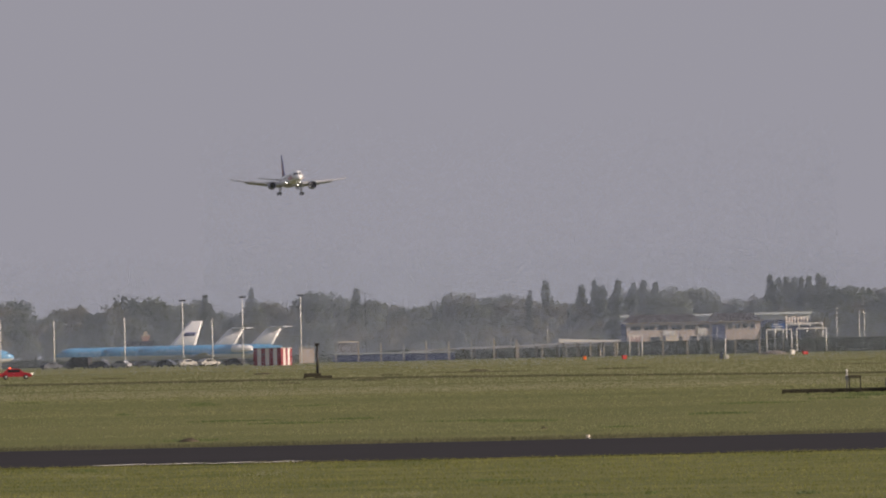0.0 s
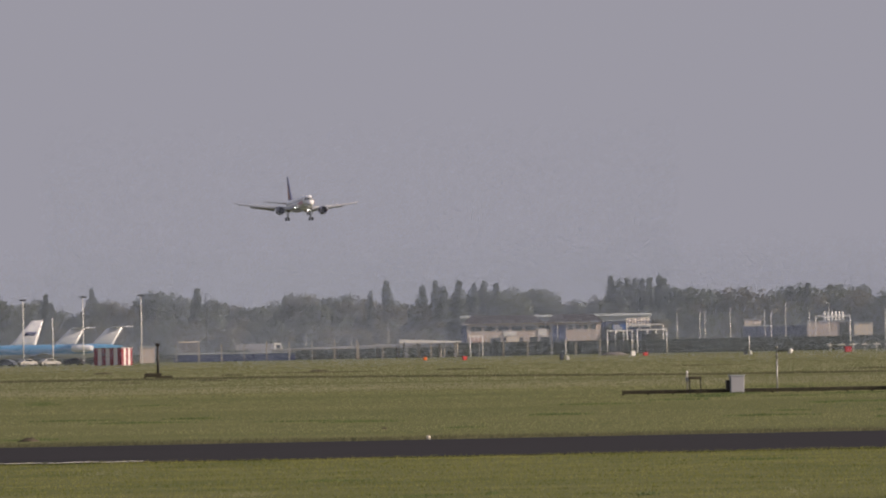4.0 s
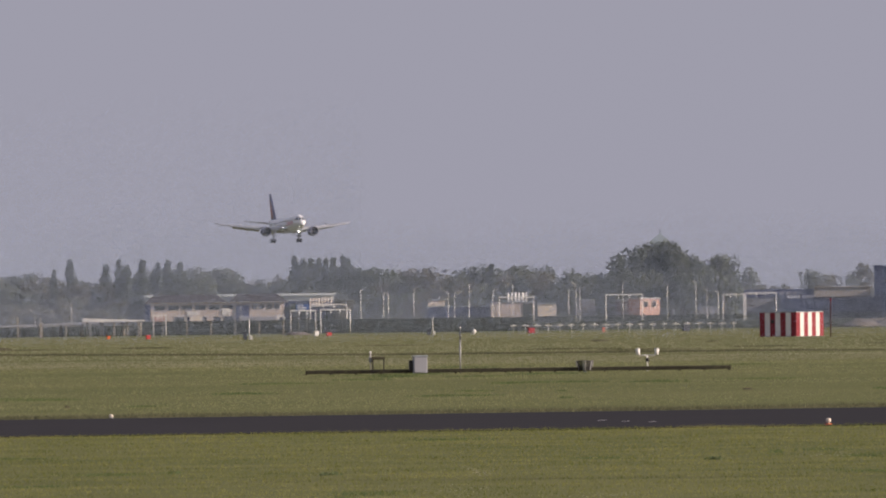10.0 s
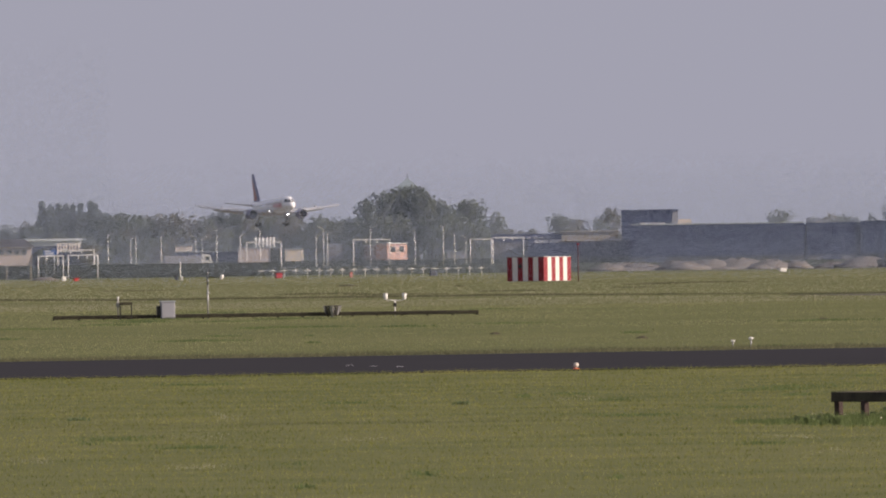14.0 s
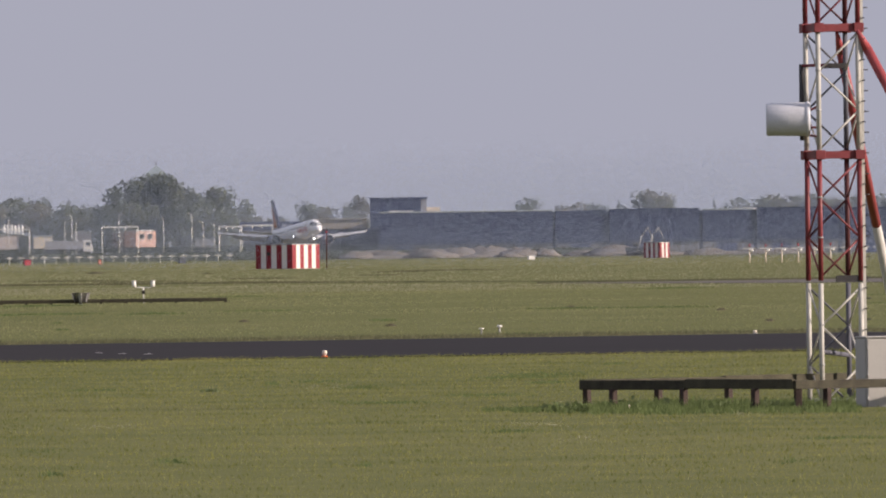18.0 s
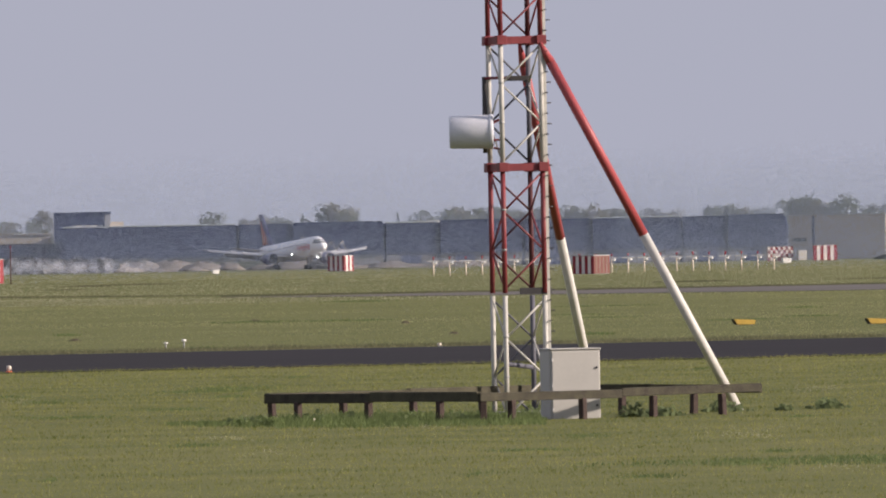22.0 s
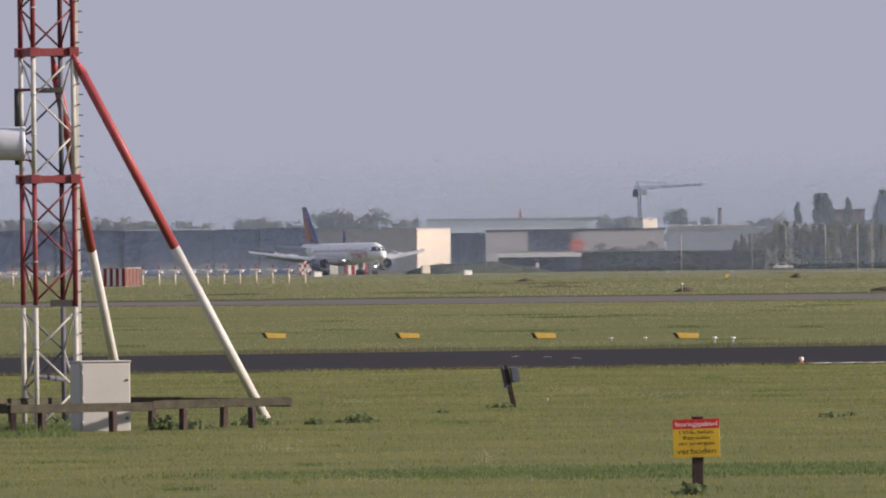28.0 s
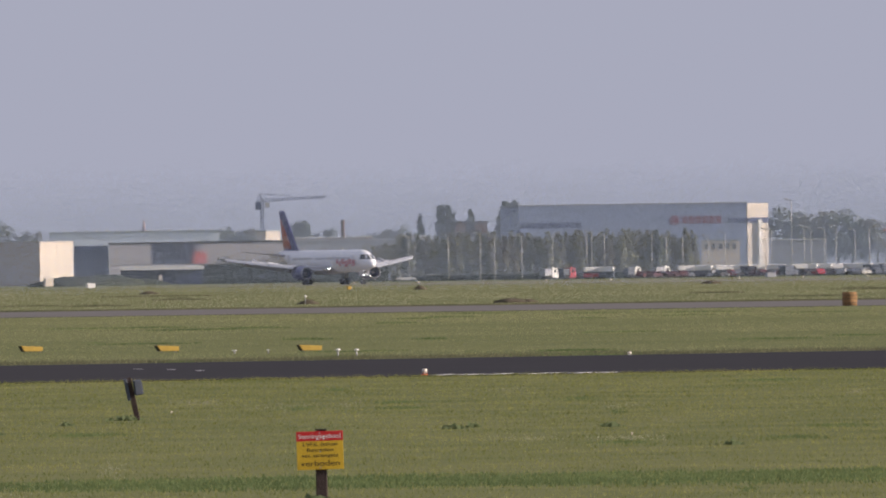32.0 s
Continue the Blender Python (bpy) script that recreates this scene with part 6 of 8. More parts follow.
def tower_crane():
    d = 3300
    th = thing("tower_crane", at(3472, d), "dark tower crane with a long horizontal jib", "crane")
    z = lambda v: tall(v, d)
    zj, zt = z(-53), z(-39)
    for x in (-0.4, 0.4):
        for y in (-0.4, 0.4):
            part("mast_leg", rod((x, y, 0), (x, y, zj), 0.17, n=5), CRANEGREY, th)
    step = 0.9
    i = 0
    while i * step < zj - step:
        s = 1 if i % 2 else -1
        part("mast_brace", rod((-0.4 * s, -0.4, i * step), (0.4 * s, -0.4, (i + 1) * step), 0.1, n=4), CRANEGREY, th)
        part("mast_brace", rod((-0.4, 0.4 * s, i * step), (-0.4, -0.4 * s, (i + 1) * step), 0.1, n=4), CRANEGREY, th)
        i += 1
    xr, xl = wide(112, d), -wide(9, d)
    part("jib_chord", rod((xl, 0, zj), (xr, 0, zj + wide(7, d)), 0.11, n=5), CRANEGREY, th)
    part("jib_chord", rod((xl, 0, zj + 0.75), (xr, 0, zj + wide(7, d) + 0.35), 0.09, n=5), CRANEGREY, th)
    for i in range(14):
        x = xl + (xr - xl) * i / 14
        zz = zj + wide(7, d) * (x - xl) / (xr - xl)
        part("jib_brace", rod((x, 0, zz), (x + (xr - xl) / 28, 0, zz + 0.6), 0.05, n=4), CRANEGREY, th)
    part("apex", rod((0, 0, zj), (-0.6, 0, zt), 0.18, n=5), CRANEGREY, th)
    part("tie", rod((-0.6, 0, zt), (xr * 0.45, 0, zj + 1.8), 0.07, n=4), CRANEGREY, th)
    part("tie", rod((-0.6, 0, zt), (xl, 0, zj + 0.8), 0.07, n=4), CRANEGREY, th)
    part("counterweight", box(xl - 0.5, xl + 1.0, -0.6, 0.6, zj - 2.2, zj), CRANEGREY, th)
    part("cab", box(0.8, 2.0, -0.8, 0.8, zj - 1.6, zj - 0.2), GREYBOX, th)
    part("hoist_cable", rod((xr * 0.12, 0, zj), (xr * 0.12, 0, zj - 4), 0.05, n=4), CRANEGREY, th)


def sand_heaps():
    rg = random.Random(8)
    for i in range(46):
        u = 1575 + 360 * rg.random() if i < 26 else 1935 + 420 * rg.random()
        molehill(u, 2690 + rg.uniform(-25, 25), rg.uniform(5, 19), rg.uniform(0.5, 2.3 if i < 26 else 1.2), i, "sand_mound", SAND, "pale uneven sand heap before the hangar")
    for u, d, w, h in ((1590, 2700, 10, 2.0), (1640, 2690, 12, 2.6), (1700, 2695, 12, 3.0), (1760, 2690, 12, 3.2), (1815, 2700, 14, 3.8), (1870, 2690, 12, 3.0), (1910, 2700, 10, 2.0), (1985, 2700, 12, 2.0),
                       (2040, 2690, 16, 3.4), (2075, 2700, 14, 2.6), (2200, 2700, 14, 2.0), (2330, 2690, 16, 1.8)):
        molehill(u, d, w, h * 0.85, int(u), "sand_mound", SAND, "pale sand heap before the hangar")
    for u, d, w, h in ((3150, 2420, 24, 3.2), (3190, 2430, 20, 3.6), (3120, 2400, 16, 2.4), (3250, 2440, 18, 2.2)):
        molehill(u, d, w, h * 0.75, int(u), "earth_bank", BANK, "dark earth bank beside the warehouse")


def hedge_bank(u0, u1, d, v, name="hedge", label="long dark hedge along the airfield road"):
    """A long clipped hedge with an uneven top of loose leaves."""
    g = np.random.default_rng(int(u0 + 5000))
    h = tall(v, d)
    length = wide(u1 - u0, d)
    th = thing(name, at((u0 + u1) / 2, d), label, "hedge")
    n = int(length * 34)
    c = np.stack([g.uniform(-length / 2, length / 2, n), g.uniform(-1.0, 1.0, n), g.uniform(0, 1, n) * h], 1)
    c[:, 2] *= 0.85 + 0.2 * np.sin(c[:, 0] * 0.35) * np.sin(c[:, 0] * 0.11 + 1)
    a, b = g.normal(size=(n, 3)), g.normal(size=(n, 3))
    s = 0.2
    a *= s / np.linalg.norm(a, axis=1)[:, None]
    b *= s / np.linalg.norm(b, axis=1)[:, None]
    v4 = np.stack([c - a, c + b, c + a, c - b], 1).reshape(-1, 3)
    part("foliage", quads_mesh("foliage", v4, LEAF[1]), LEAF[1], th)
    part("core", box(-length / 2, length / 2, -0.5, 0.5, 0, h * 0.92), BANK, th)


office_building()
church_tower()
hangar()
cream_warehouse()
logo_warehouse()
long_wall_building()
far_roofs()
tower_crane()
sand_heaps()
hedge_bank(-900, 300, 2900, -180)
hedge_bank(300, 1000, 2700, -169)
hedge_bank(-110, 330, 2660, -176)
hedge_bank(1000, 1620, 2985, -168)
hedge_bank(3356, 3692, 2520, -159)
hedge_bank(3700, 4600, 2480, -186)
stacks = simple_building("stack_building", 927, 1004, 3050, -144, PINKWALL, "grey-beige block with white roof stacks", depth=12)
for _i in range(6):
    _x, _z = wide(31 + _i * 6.4, 3050), tall(-144, 3050)
    part("roof_stack", rod((_x, 2.5 + (_i % 2) * 1.5, _z), (_x, 2.5 + (_i % 2) * 1.5, _z + 2.5), 0.32, n=8), WHITE, stacks)
part("side_door", box(wide(4, 3050), wide(9, 3050), -0.12, -0.004, 0, 3.0), WHITE, stacks)
part("dark_bay", box(wide(57, 3050), wide(74, 3050), -0.14, -0.004, 0, tall(-148, 3050)), BANK, stacks)
simple_building("orange_building", 1191, 1226, 3045, -140, ORANGEBRICK, "bright orange brick building", depth=5, turn=38, wins=2)
simple_building("brick_block", 1150, 1190, 3055, -143, mat("dark_brown_brick", (0.10, 0.07, 0.068), 0.85, var=0.2, scale=0.5), "brown brick block beside the orange building", depth=12, wins=2)
simple_building("grey_shed", 1082, 1112, 3060, -141, HANGARLOW, "low blue-grey shed with a flat roof", depth=12)
simple_building("pale_shed", 1296, 1330, 3060, -157, LIGHTGREY, "low pale shed with flat roof", depth=12)
simple_building("dark_hall", 1375, 1440, 3040, -144, HANGAR, "low dark hall with a flat roof", depth=12)
simple_building("service_block", 594, 658, 2955, -147, HANGAR, "dark service block under a row of vent pipes", depth=6)
simple_building("dark_works", 814, 926, 3055, -150, HANGAR, "low dark blue-grey works with a flat roof", depth=14)
simple_building("white_shed", 816, 846, 3072, -138, CREAM, "small pale stair block behind the works", depth=5)
simple_building("white_kiosk", 1010, 1043, 3040, -147, CREAM, "small cream kiosk with flat roof", depth=8)
simple_building("airport_shed", -184, -150, 2700, -160, HANGARLOW, "pale blue-grey gate building with a lit roof", depth=10, roof=CREAM)
simple_building("container_row", -195, 20, 2550, -181, HANGAR, "row of dark hazy containers", depth=6)
simple_building("cream_block", -255, -228, 2500, -167, PINKWALL, "small cream block by the shelter", depth=6)


def apron_cab():
    """A small control cab that looks over the parked jets."""
    d = 2840
    th = thing("control_cab", at(-526, d), "amber control cab on a slate blue block", "building")
    def w(u):
        return wide(u + 526, d)
    part("block", box(w(-562), w(-512), 0, 8, 0, tall(-153, d)), SLATE, th)
    part("roof_edge", box(w(-564), w(-510), -0.3, 8.3, tall(-153, d), tall(-152, d)), HANGAR, th)
    part("cab", loft([[(x * k, 3 + y * k, z) for x, y in ((-1, -1), (1, -1), (1, 1), (-1, 1))] for z, k in ((tall(-152, d), 0.85), (tall(-143, d), 1.1))], smooth=False), ORANGEBRICK, th, "amber glazed cab")
    part("cab_roof", box(-1.25, 1.25, 1.75, 4.25, tall(-143, d), tall(-141.5, d)), CREAM, th)
    part("radar_box", box(-0.5, 0.5, 2.5, 3.5, tall(-141.5, d), tall(-135, d)), BEIGE, th)


apron_cab()


def portal(u0, u1, d, v, name="steel_portal"):
    th = thing(name, at(u0, d), "white steel portal frame of a sign gantry", "gantry", "steel portals")
    w, h = wide(u1 - u0, d), tall(v, d)
    for x in (0, w):
        part("post", rod((x, 0, 0), (x, 0, h), 0.12, n=6), WHITE, th)
    part("beam", box(-0.15, w + 0.15, -0.15, 0.15, h - 0.15, h + 0.15), WHITE, th)
    for x in (w * 0.35, w * 0.65):
        part("lamp_arm", rod((x, 0, h), (x, -0.6, h - 0.9), 0.12, n=5), WHITE, th)


def road_sign(u0, u1, d, v0, v1):
    th = thing("road_sign", at(u0, d), "blue motorway direction sign on two posts", "sign")
    w, z0, z1 = wide(u1 - u0, d), tall(v0, d), tall(v1, d)
    for x in (w * 0.2, w * 0.8):
        part("post", rod((x, 0.12, 0), (x, 0.12, z1 - 0.1), 0.09, n=6), GALV, th)
    bd = part("board", box(0, w, -0.05, 0.05, z0, z1, bevel=0.02), SIGNBLUE, th, "blue sign board")
    for k, (a, b) in enumerate(((0.1, 0.55), (0.1, 0.8), (0.2, 0.7))):
        z = z1 - (k + 0.7) * (z1 - z0) / 3.4
        part("text_bar", box(w * a, w * b, -0.07, -0.052, z - 0.12, z + 0.12), WHITE, bd)


road_sign(582, 606, 2650, -156, -144)
for u0, u1, v, d in ((573, 617, -155, 2600), (626, 678, -154, 2600), (608, 672, -145, 2700), (942, 1003, -136, 2960), (1131, 1195, -134, 2960), (1338, 1375, -136, 2960), (1378, 1432, -134, 2965), (330, 352, -160, 2600)):
    portal(u0, u1, d, v)


def street_lamp(u, d, v, arm=1, m=None):
    th = thing("street_lamp", at(u, d), "tall grey street lamp with a short arm", "street lamp", "street lamps")
    h = tall(v, d)
    part("pole", rod((0, 0, 0), (0, 0, h), 0.1, 0.065, n=6), m or GALV, th)
    part("arm", rod((0, 0, h), (arm * 1.3, 0, h + 0.35), 0.07, n=5), m or GALV, th)
    part("head", box(arm * 1.2 - 0.4, arm * 1.2 + 0.4, -0.15, 0.15, h + 0.3, h + 0.45, bevel=0.04), GREYBOX, th)


def flood_pole(u, d, v, heads=True):
    th = thing("apron_pole", at(u, d), "slim pale apron light pole", "pole", "apron poles")
    h = tall(v, d)
    part("pole", rod((0, 0, 0), (0, 0, h), 0.13, 0.09, n=8), WHITE, th)
    if heads:
        part("lamp_head", box(-0.7, 0.7, -0.3, 0.3, h - 0.1, h + 0.2, bevel=0.06), DARKSTEEL, th)


for u, v, hd in ((-783, -110, False), (-688, -113, False), (-563, -110, False), (-460, -82, True), (-408, -114, False), (-354, -78, True), (-251, -77, True)):
    flood_pole(u, 2300, v, hd)
for u, v in ((697, -120), (737, -127), (746, -127), (791, -119), (852, -126), (863, -127), (889, -113), (931, -124), (966, -114), (1078, -114), (1085, -122), (1161, -113), (1240, -120), (1290, -114), (1065, -126), (1310, -128), (1330, -132),
             (-136, -76), (330, -142), (120, -150), (40, -150), (185, -128), (485, -140)):
    street_lamp(u, 2970 if u > 650 else 2760, v, 1 if int(u) % 2 else -1, DARKSTEEL if u == -136 else WHITE if u > 650 else None)
for u, v in ((3730, -118), (3800, -118), (3856, -115), (3882, -122), (3930, -120), (3985, -118), (4045, -116), (4054, -116), (4076, -120), (4160, -120), (4215, -124), (4260, -126), (4362, -114), (4372, -116), (4408, -64),
             (4430, -110), (4442, -114), (4466, -116), (4486, -112), (4520, -118), (4545, -114), (4186, -126), (4290, -120), (3545, -130), (3670, -136)):
    street_lamp(u, 2460, v, 1 if int(u) % 2 else -1, GREYBOX)


def fence_posts(u0, u1, n, d, v, label):
    for i in range(n):
        u = u0 + (u1 - u0) * i / (n - 1)
        th = thing("fence_post", at(u, d), label, "post", "posts along the apron fence")
        h = tall(v, d) * (0.9 + 0.2 * ((i * 37) % 10) / 10)
        part("shaft", box(-0.15, 0.15, -0.1, 0.1, -0.05, h), BEIGE if i % 3 else GALV, th)
        part("tip", box(-0.17, 0.17, -0.13, 0.13, h, h + 0.12), GALV, th)


fence_posts(-190, 130, 9, 2350, -164, "thin pale fence post in the haze")
fence_posts(90, 560, 12, 2380, -172, "thin pale fence post in the haze")


def viaduct():
    d = 2600
    th = thing("viaduct", at(-60, d), "low pale road viaduct on short pillars", "bridge")
    w = wide(370, d)
    n = 10
    za, zb = tall(-178, d), tall(-168, d)
    for i in range(n):
        x0, x1 = w * i / n, w * (i + 1) / n
        z = za + (zb - za) * (i + 0.5) / n
        part("deck", box(x0, x1 - 0.03, 0, 8, z - 0.45, z), LIGHTGREY, th)
        part("pillar", rod((x0 + 0.5, 3, 0), (x0 + 0.5, 3, z - 0.45), 0.4, n=8), BEIGE, th)
    part("railing", box(0, w, -0.08, -0.002, za, za + 0.15), GALV, th)
    cov = thing("covered_ramp", at(205, 2590), "long pale wedge-shaped roof", "roof")
    L = wide(110, 2590)
    z = tall(-170, 2590)
    part("roof", loft([[(0, 0, z), (0, 5, z), (0, 5, z + 0.85), (0, 0, z + 0.85)], [(L, 0, z), (L, 5, z), (L, 5, z + 0.25), (L, 0, z + 0.25)]], smooth=False), WHITE, cov)
    for i in range(5):
        part("column", rod((1 + i * (L - 2) / 4, 2.5, 0), (1 + i * (L - 2) / 4, 2.5, z), 0.2, n=6), BEIGE, cov)


viaduct()


def road_rise(u):
    """The road climbs a little past the offices."""
    return float(np.interp(u, (450, 690), (-1.3, 0.0)))


def road_bank():
    """The raised airport road behind the field, a long low bank with a flat top."""
    d = 2820
    bm = bmesh.new()
    rings = []
    for i in range(25):
        u = -300 + 2300 * i / 24
        z = tall(-176, d) - 0.62 + road_rise(u)
        r = []
        for dd, zz in ((d - 9, -0.3), (d - 4, z), (d + 4, z), (d + 9, -0.3)):
            p = spot(u, dd)
            r.append((p.x, p.y, fall(dd * REACH) + zz))
        rings.append(r)
    loft(rings, bm, closed=False, caps=False, smooth=False)
    if sum(f.normal.z for f in bm.faces) < 0:
        bmesh.ops.reverse_faces(bm, faces=bm.faces[:])
    tagged(new("road_bank", mesh_of("road_bank", bm, BANK)), "dark grassy bank of the raised airport road", "bank", kind="structure")


road_bank()


# ---- vehicles
def car(u, d, m, turn=0.0, name="parked_car", label="small parked car", van=False):
    th = thing(name, at(u, d, 0, turn), label, "van" if van else "car", "parked vehicles")
    L, H = (5.4, 2.3) if van else (4.3, 1.45)
    if van:
        prof = [(-L / 2, 0.35), (-L / 2, 2.1), (-L / 2 + 0.2, H), (L / 2 - 1.6, H), (L / 2 - 0.7, 1.3), (L / 2, 1.1), (L / 2, 0.35)]
    else:
        prof = [(-L / 2, 0.35), (-L / 2, 0.85), (-L / 2 + 0.5, 0.95), (-L / 2 + 1.1, H), (0.4, H), (1.1, 0.95), (L / 2, 0.8), (L / 2, 0.35)]
    bm = loft([[(x, y, z) for x, z in prof] for y in (-0.85, 0.85)], smooth=False)
    part("body", bm, m, th)
    if van:
        wb = box(L / 2 - 1.9, L / 2 - 1.1, -0.87, 0.87, 1.35, 2.0)
    else:
        wb = box(-L / 2 + 1.1, 0.55, -0.87, 0.87, 0.97, H - 0.12)
    part("side_window", wb, GLASS, th)
    for x in (-L / 2 + 0.8, L / 2 - 0.8):
        for y in (-0.8, 0.8):
            wh = part("wheel", turned([(-0.1, 0.2), (-0.1, 0.32), (0.1, 0.32), (0.1, 0.2)], "y", 14), RUBBER, th, m=pose(x, y, 0.32))
            part("rim", turned([(-0.11, 0.05), (-0.11, 0.18), (0.11, 0.18), (0.11, 0.05)], "y", 10), GALV, wh)
    return th


def lorry(name, m, label, L=13.0, H=3.9, cab=WHITE):
    th = thing(name, Matrix.Identity(4), label, "lorry", "lorries")
    part("trailer", box(-L / 2, L / 2 - 2.6, -1.25, 1.25, 1.1, H, bevel=0.05), m, th)
    cb = part("cab", loft([[(x, y, z) for x, z in ((L / 2 - 2.4, 0.5), (L / 2 - 2.4, 3.5), (L / 2 - 0.6, 3.4), (L / 2 - 0.15, 1.9), (L / 2, 1.7), (L / 2, 0.5))] for y in (-1.2, 1.2)], smooth=False), cab, th)
    part("side_window", box(L / 2 - 1.7, L / 2 - 0.75, -1.22, 1.22, 2.0, 2.9), GLASS, cb)
    part("chassis", box(-L / 2 + 0.3, L / 2 - 0.5, -0.6, 0.6, 0.7, 1.05), DARKSTEEL, th)
    for x in (-L / 2 + 1.0, -L / 2 + 2.2, -L / 2 + 3.4, L / 2 - 3.6, L / 2 - 1.1):
        for y in (-1.0, 1.0):
            part("wheel", turned([(-0.15, 0.3), (-0.15, 0.5), (0.15, 0.5), (0.15, 0.3)], "y", 14), RUBBER, th, m=pose(x, y, 0.5))
    return th


rng = random.Random(77)
CARPAINT = [GREYBOX, SLATE, SLATE, MAROON, MAROON, DARKRED, DARKSTEEL, DARKSTEEL]
for u in range(4140, 4600, 12):
    car(u + rng.uniform(-3, 3), 2380 + rng.uniform(-12, 12), rng.choice(CARPAINT), rng.choice((60, 75, 110, -60)), van=rng.random() < 0.15, label="parked car in a crowded airport car park")
for u in range(-690, -320, 40):
    car(u + rng.uniform(-6, 6), 2240 + rng.uniform(-8, 12), rng.choice((GREYBOX, LIGHTGREY, SLATE, DARKSTEEL, SLATE)), rng.choice((0, 30, 150)), van=rng.random() < 0.35, name="apron_vehicle", label="small airport service vehicle on the apron")
for u, m, c, L in ((3978, LIGHTGREY, WHITE, 5.2), (4010, SLATE, DARKRED, 5.0), (4125, SLATE, WHITE, 5.2), (4176, LIGHTGREY, WHITE, 5.6)):
    t = lorry("parked_lorry", m, "parked lorry beside the tree belt", L=L, H=3.1, cab=c)
    t.matrix_world = at(u, 2400 + (u % 7), 0, 40) @ Matrix.Scale(0.72, 4)


def coach(u, d, turn, length, paint, label):
    th = thing("parked_coach", at(u, d, 0, turn) @ Matrix.Diagonal((1, 0.9, 0.84, 1)), label, "coach", "parked coaches")
    e = length / 2
    part("lower_body", box(-e, e, -1.2, 1.2, 0.4, 1.35, bevel=0.08), paint, th)
    part("window_band", box(-e + 0.1, e - 0.1, -1.15, 1.15, 1.35, 1.75), GLASS, th)
    part("roof", box(-e, e, -1.2, 1.2, 1.75, 3.0, bevel=0.12), WHITE, th, "white upper body")
    part("windscreen", box(e + 0.002, e + 0.03, -1.05, 1.05, 1.3, 2.4, bevel=0.01), GLASS, th)
    for x in (-e * 0.65, e * 0.65):
        for y in (-1.05, 1.05):
            part("wheel", turned([(-0.14, 0.3), (-0.14, 0.5), (0.14, 0.5), (0.14, 0.3)], "y", 12), RUBBER, th, m=pose(x, y, 0.5))


for u, length, paint in ((4054, 3.6, RED), (4080, 3.2, SLATE), (4227, 5.4, RED), (4252, 3.6, SHELTERWHITE), (4291, 4.8, DARKRED), (4320, 3.4, RED), (4380, 3.8, DARKRED), (4419, 3.6, MAROON),
                         (4345, 3.0, RED), (4440, 3.2, DARKRED), (4468, 2.6, RED), (4490, 3.0, MAROON), (4512, 3.0, DARKRED), (4536, 3.2, RED), (4560, 4.2, MAROON), (4600, 4.0, RED)):
    coach(u, 2412 + u % 9, 10 if u % 4 else -8, length, paint, "small white-topped coach with %s lower body" % ("dull white" if paint is SHELTERWHITE else "slate blue" if paint is SLATE else "dark red"))
car(3725, 2370, WHITE, 0, label="small white car on the airfield road")
duty = car(-757, 1510, DARKRED, 0, name="duty_car", label="red airport duty car with lit lamps")
for y in (-0.6, 0.6):
    part("headlamp", turned([(0, 0.05), (0.04, 0.16), (0.07, 0.12)], "x", 10), LAMP_WHITE, duty, "lit headlamp", m=pose(2.13, y, 0.72))
    part("tail_lamp", box(-2.18, -2.14, y - 0.15, y + 0.15, 0.62, 0.8), LAMP_RED, duty, "lit red tail lamp")
part("light_bar", box(-0.9, -0.6, -0.5, 0.5, 1.45, 1.58, bevel=0.03), LAMP_RED, duty, "red roof light bar")
MOVING_LORRY = lorry("white_lorry", LIGHTGREY, "white articulated lorry driving on the airport road", L=12.0, H=3.2)


def excavator(u, d, turn, label):
    th = thing("excavator", at(u, d, 0, turn), label, "excavator", "excavators on the sand")
    for y in (-1.1, 1.1):
        part("track", loft([[(x, yy, z) for x, z in ((-1.8, 0.3), (-1.5, 0.0), (1.5, 0.0), (1.8, 0.3), (1.5, 0.75), (-1.5, 0.75))] for yy in (y - 0.3, y + 0.3)], smooth=False), RUBBER, th)
    part("body", box(-1.9, 0.9, -1.2, 1.2, 0.8, 1.9, bevel=0.1), SLATE, th)
    cb = part("cab", box(-0.1, 1.2, 0.2, 1.2, 1.0, 2.8, bevel=0.08), GREYBOX, th)
    part("side_window", box(0.1, 1.05, 0.15, 1.25, 1.8, 2.6), GLASS, cb)
    for (a, b, r) in (((0.9, -0.4, 1.5), (2.0, -0.4, 4.6), 0.13), ((2.0, -0.4, 4.6), (3.4, -0.4, 6.4), 0.11)):
        part("boom", rod(a, b, r, n=6), GREYBOX, th)
    part("arm", rod((3.3, -0.4, 6.5), (4.7, -0.4, 3.4), 0.1, 0.07, n=6), GREYBOX, th)
    part("bucket", loft([[(4.7 + x, y, 3.2 + z) for x, z in ((0, 0.3), (0.4, -0.1), (0.1, -0.7), (-0.5, -0.6), (-0.4, 0))] for y in (-0.9, 0.1)], smooth=False), DARKSTEEL, th)


excavator(2071, 2610, 0, "excavator with raised pale boom on the sand")
excavator(2090, 2625, 5, "excavator with raised pale boom on the sand")


def marker_mast(u, d, v):
    th = thing("marker_mast", at(u, d), "thin dark red marker mast beside a shelter", "mast")
    h = tall(v, d)
    part("pole", rod((0, 0, -0.05), (0, 0, h), 0.08, 0.06, n=8), MAROON, th)
    part("cap", rod((0, 0, h), (0, 0, h + 0.25), 0.13, 0.1, n=8), DARKRED, th)


marker_mast(1528, 1560, -149)


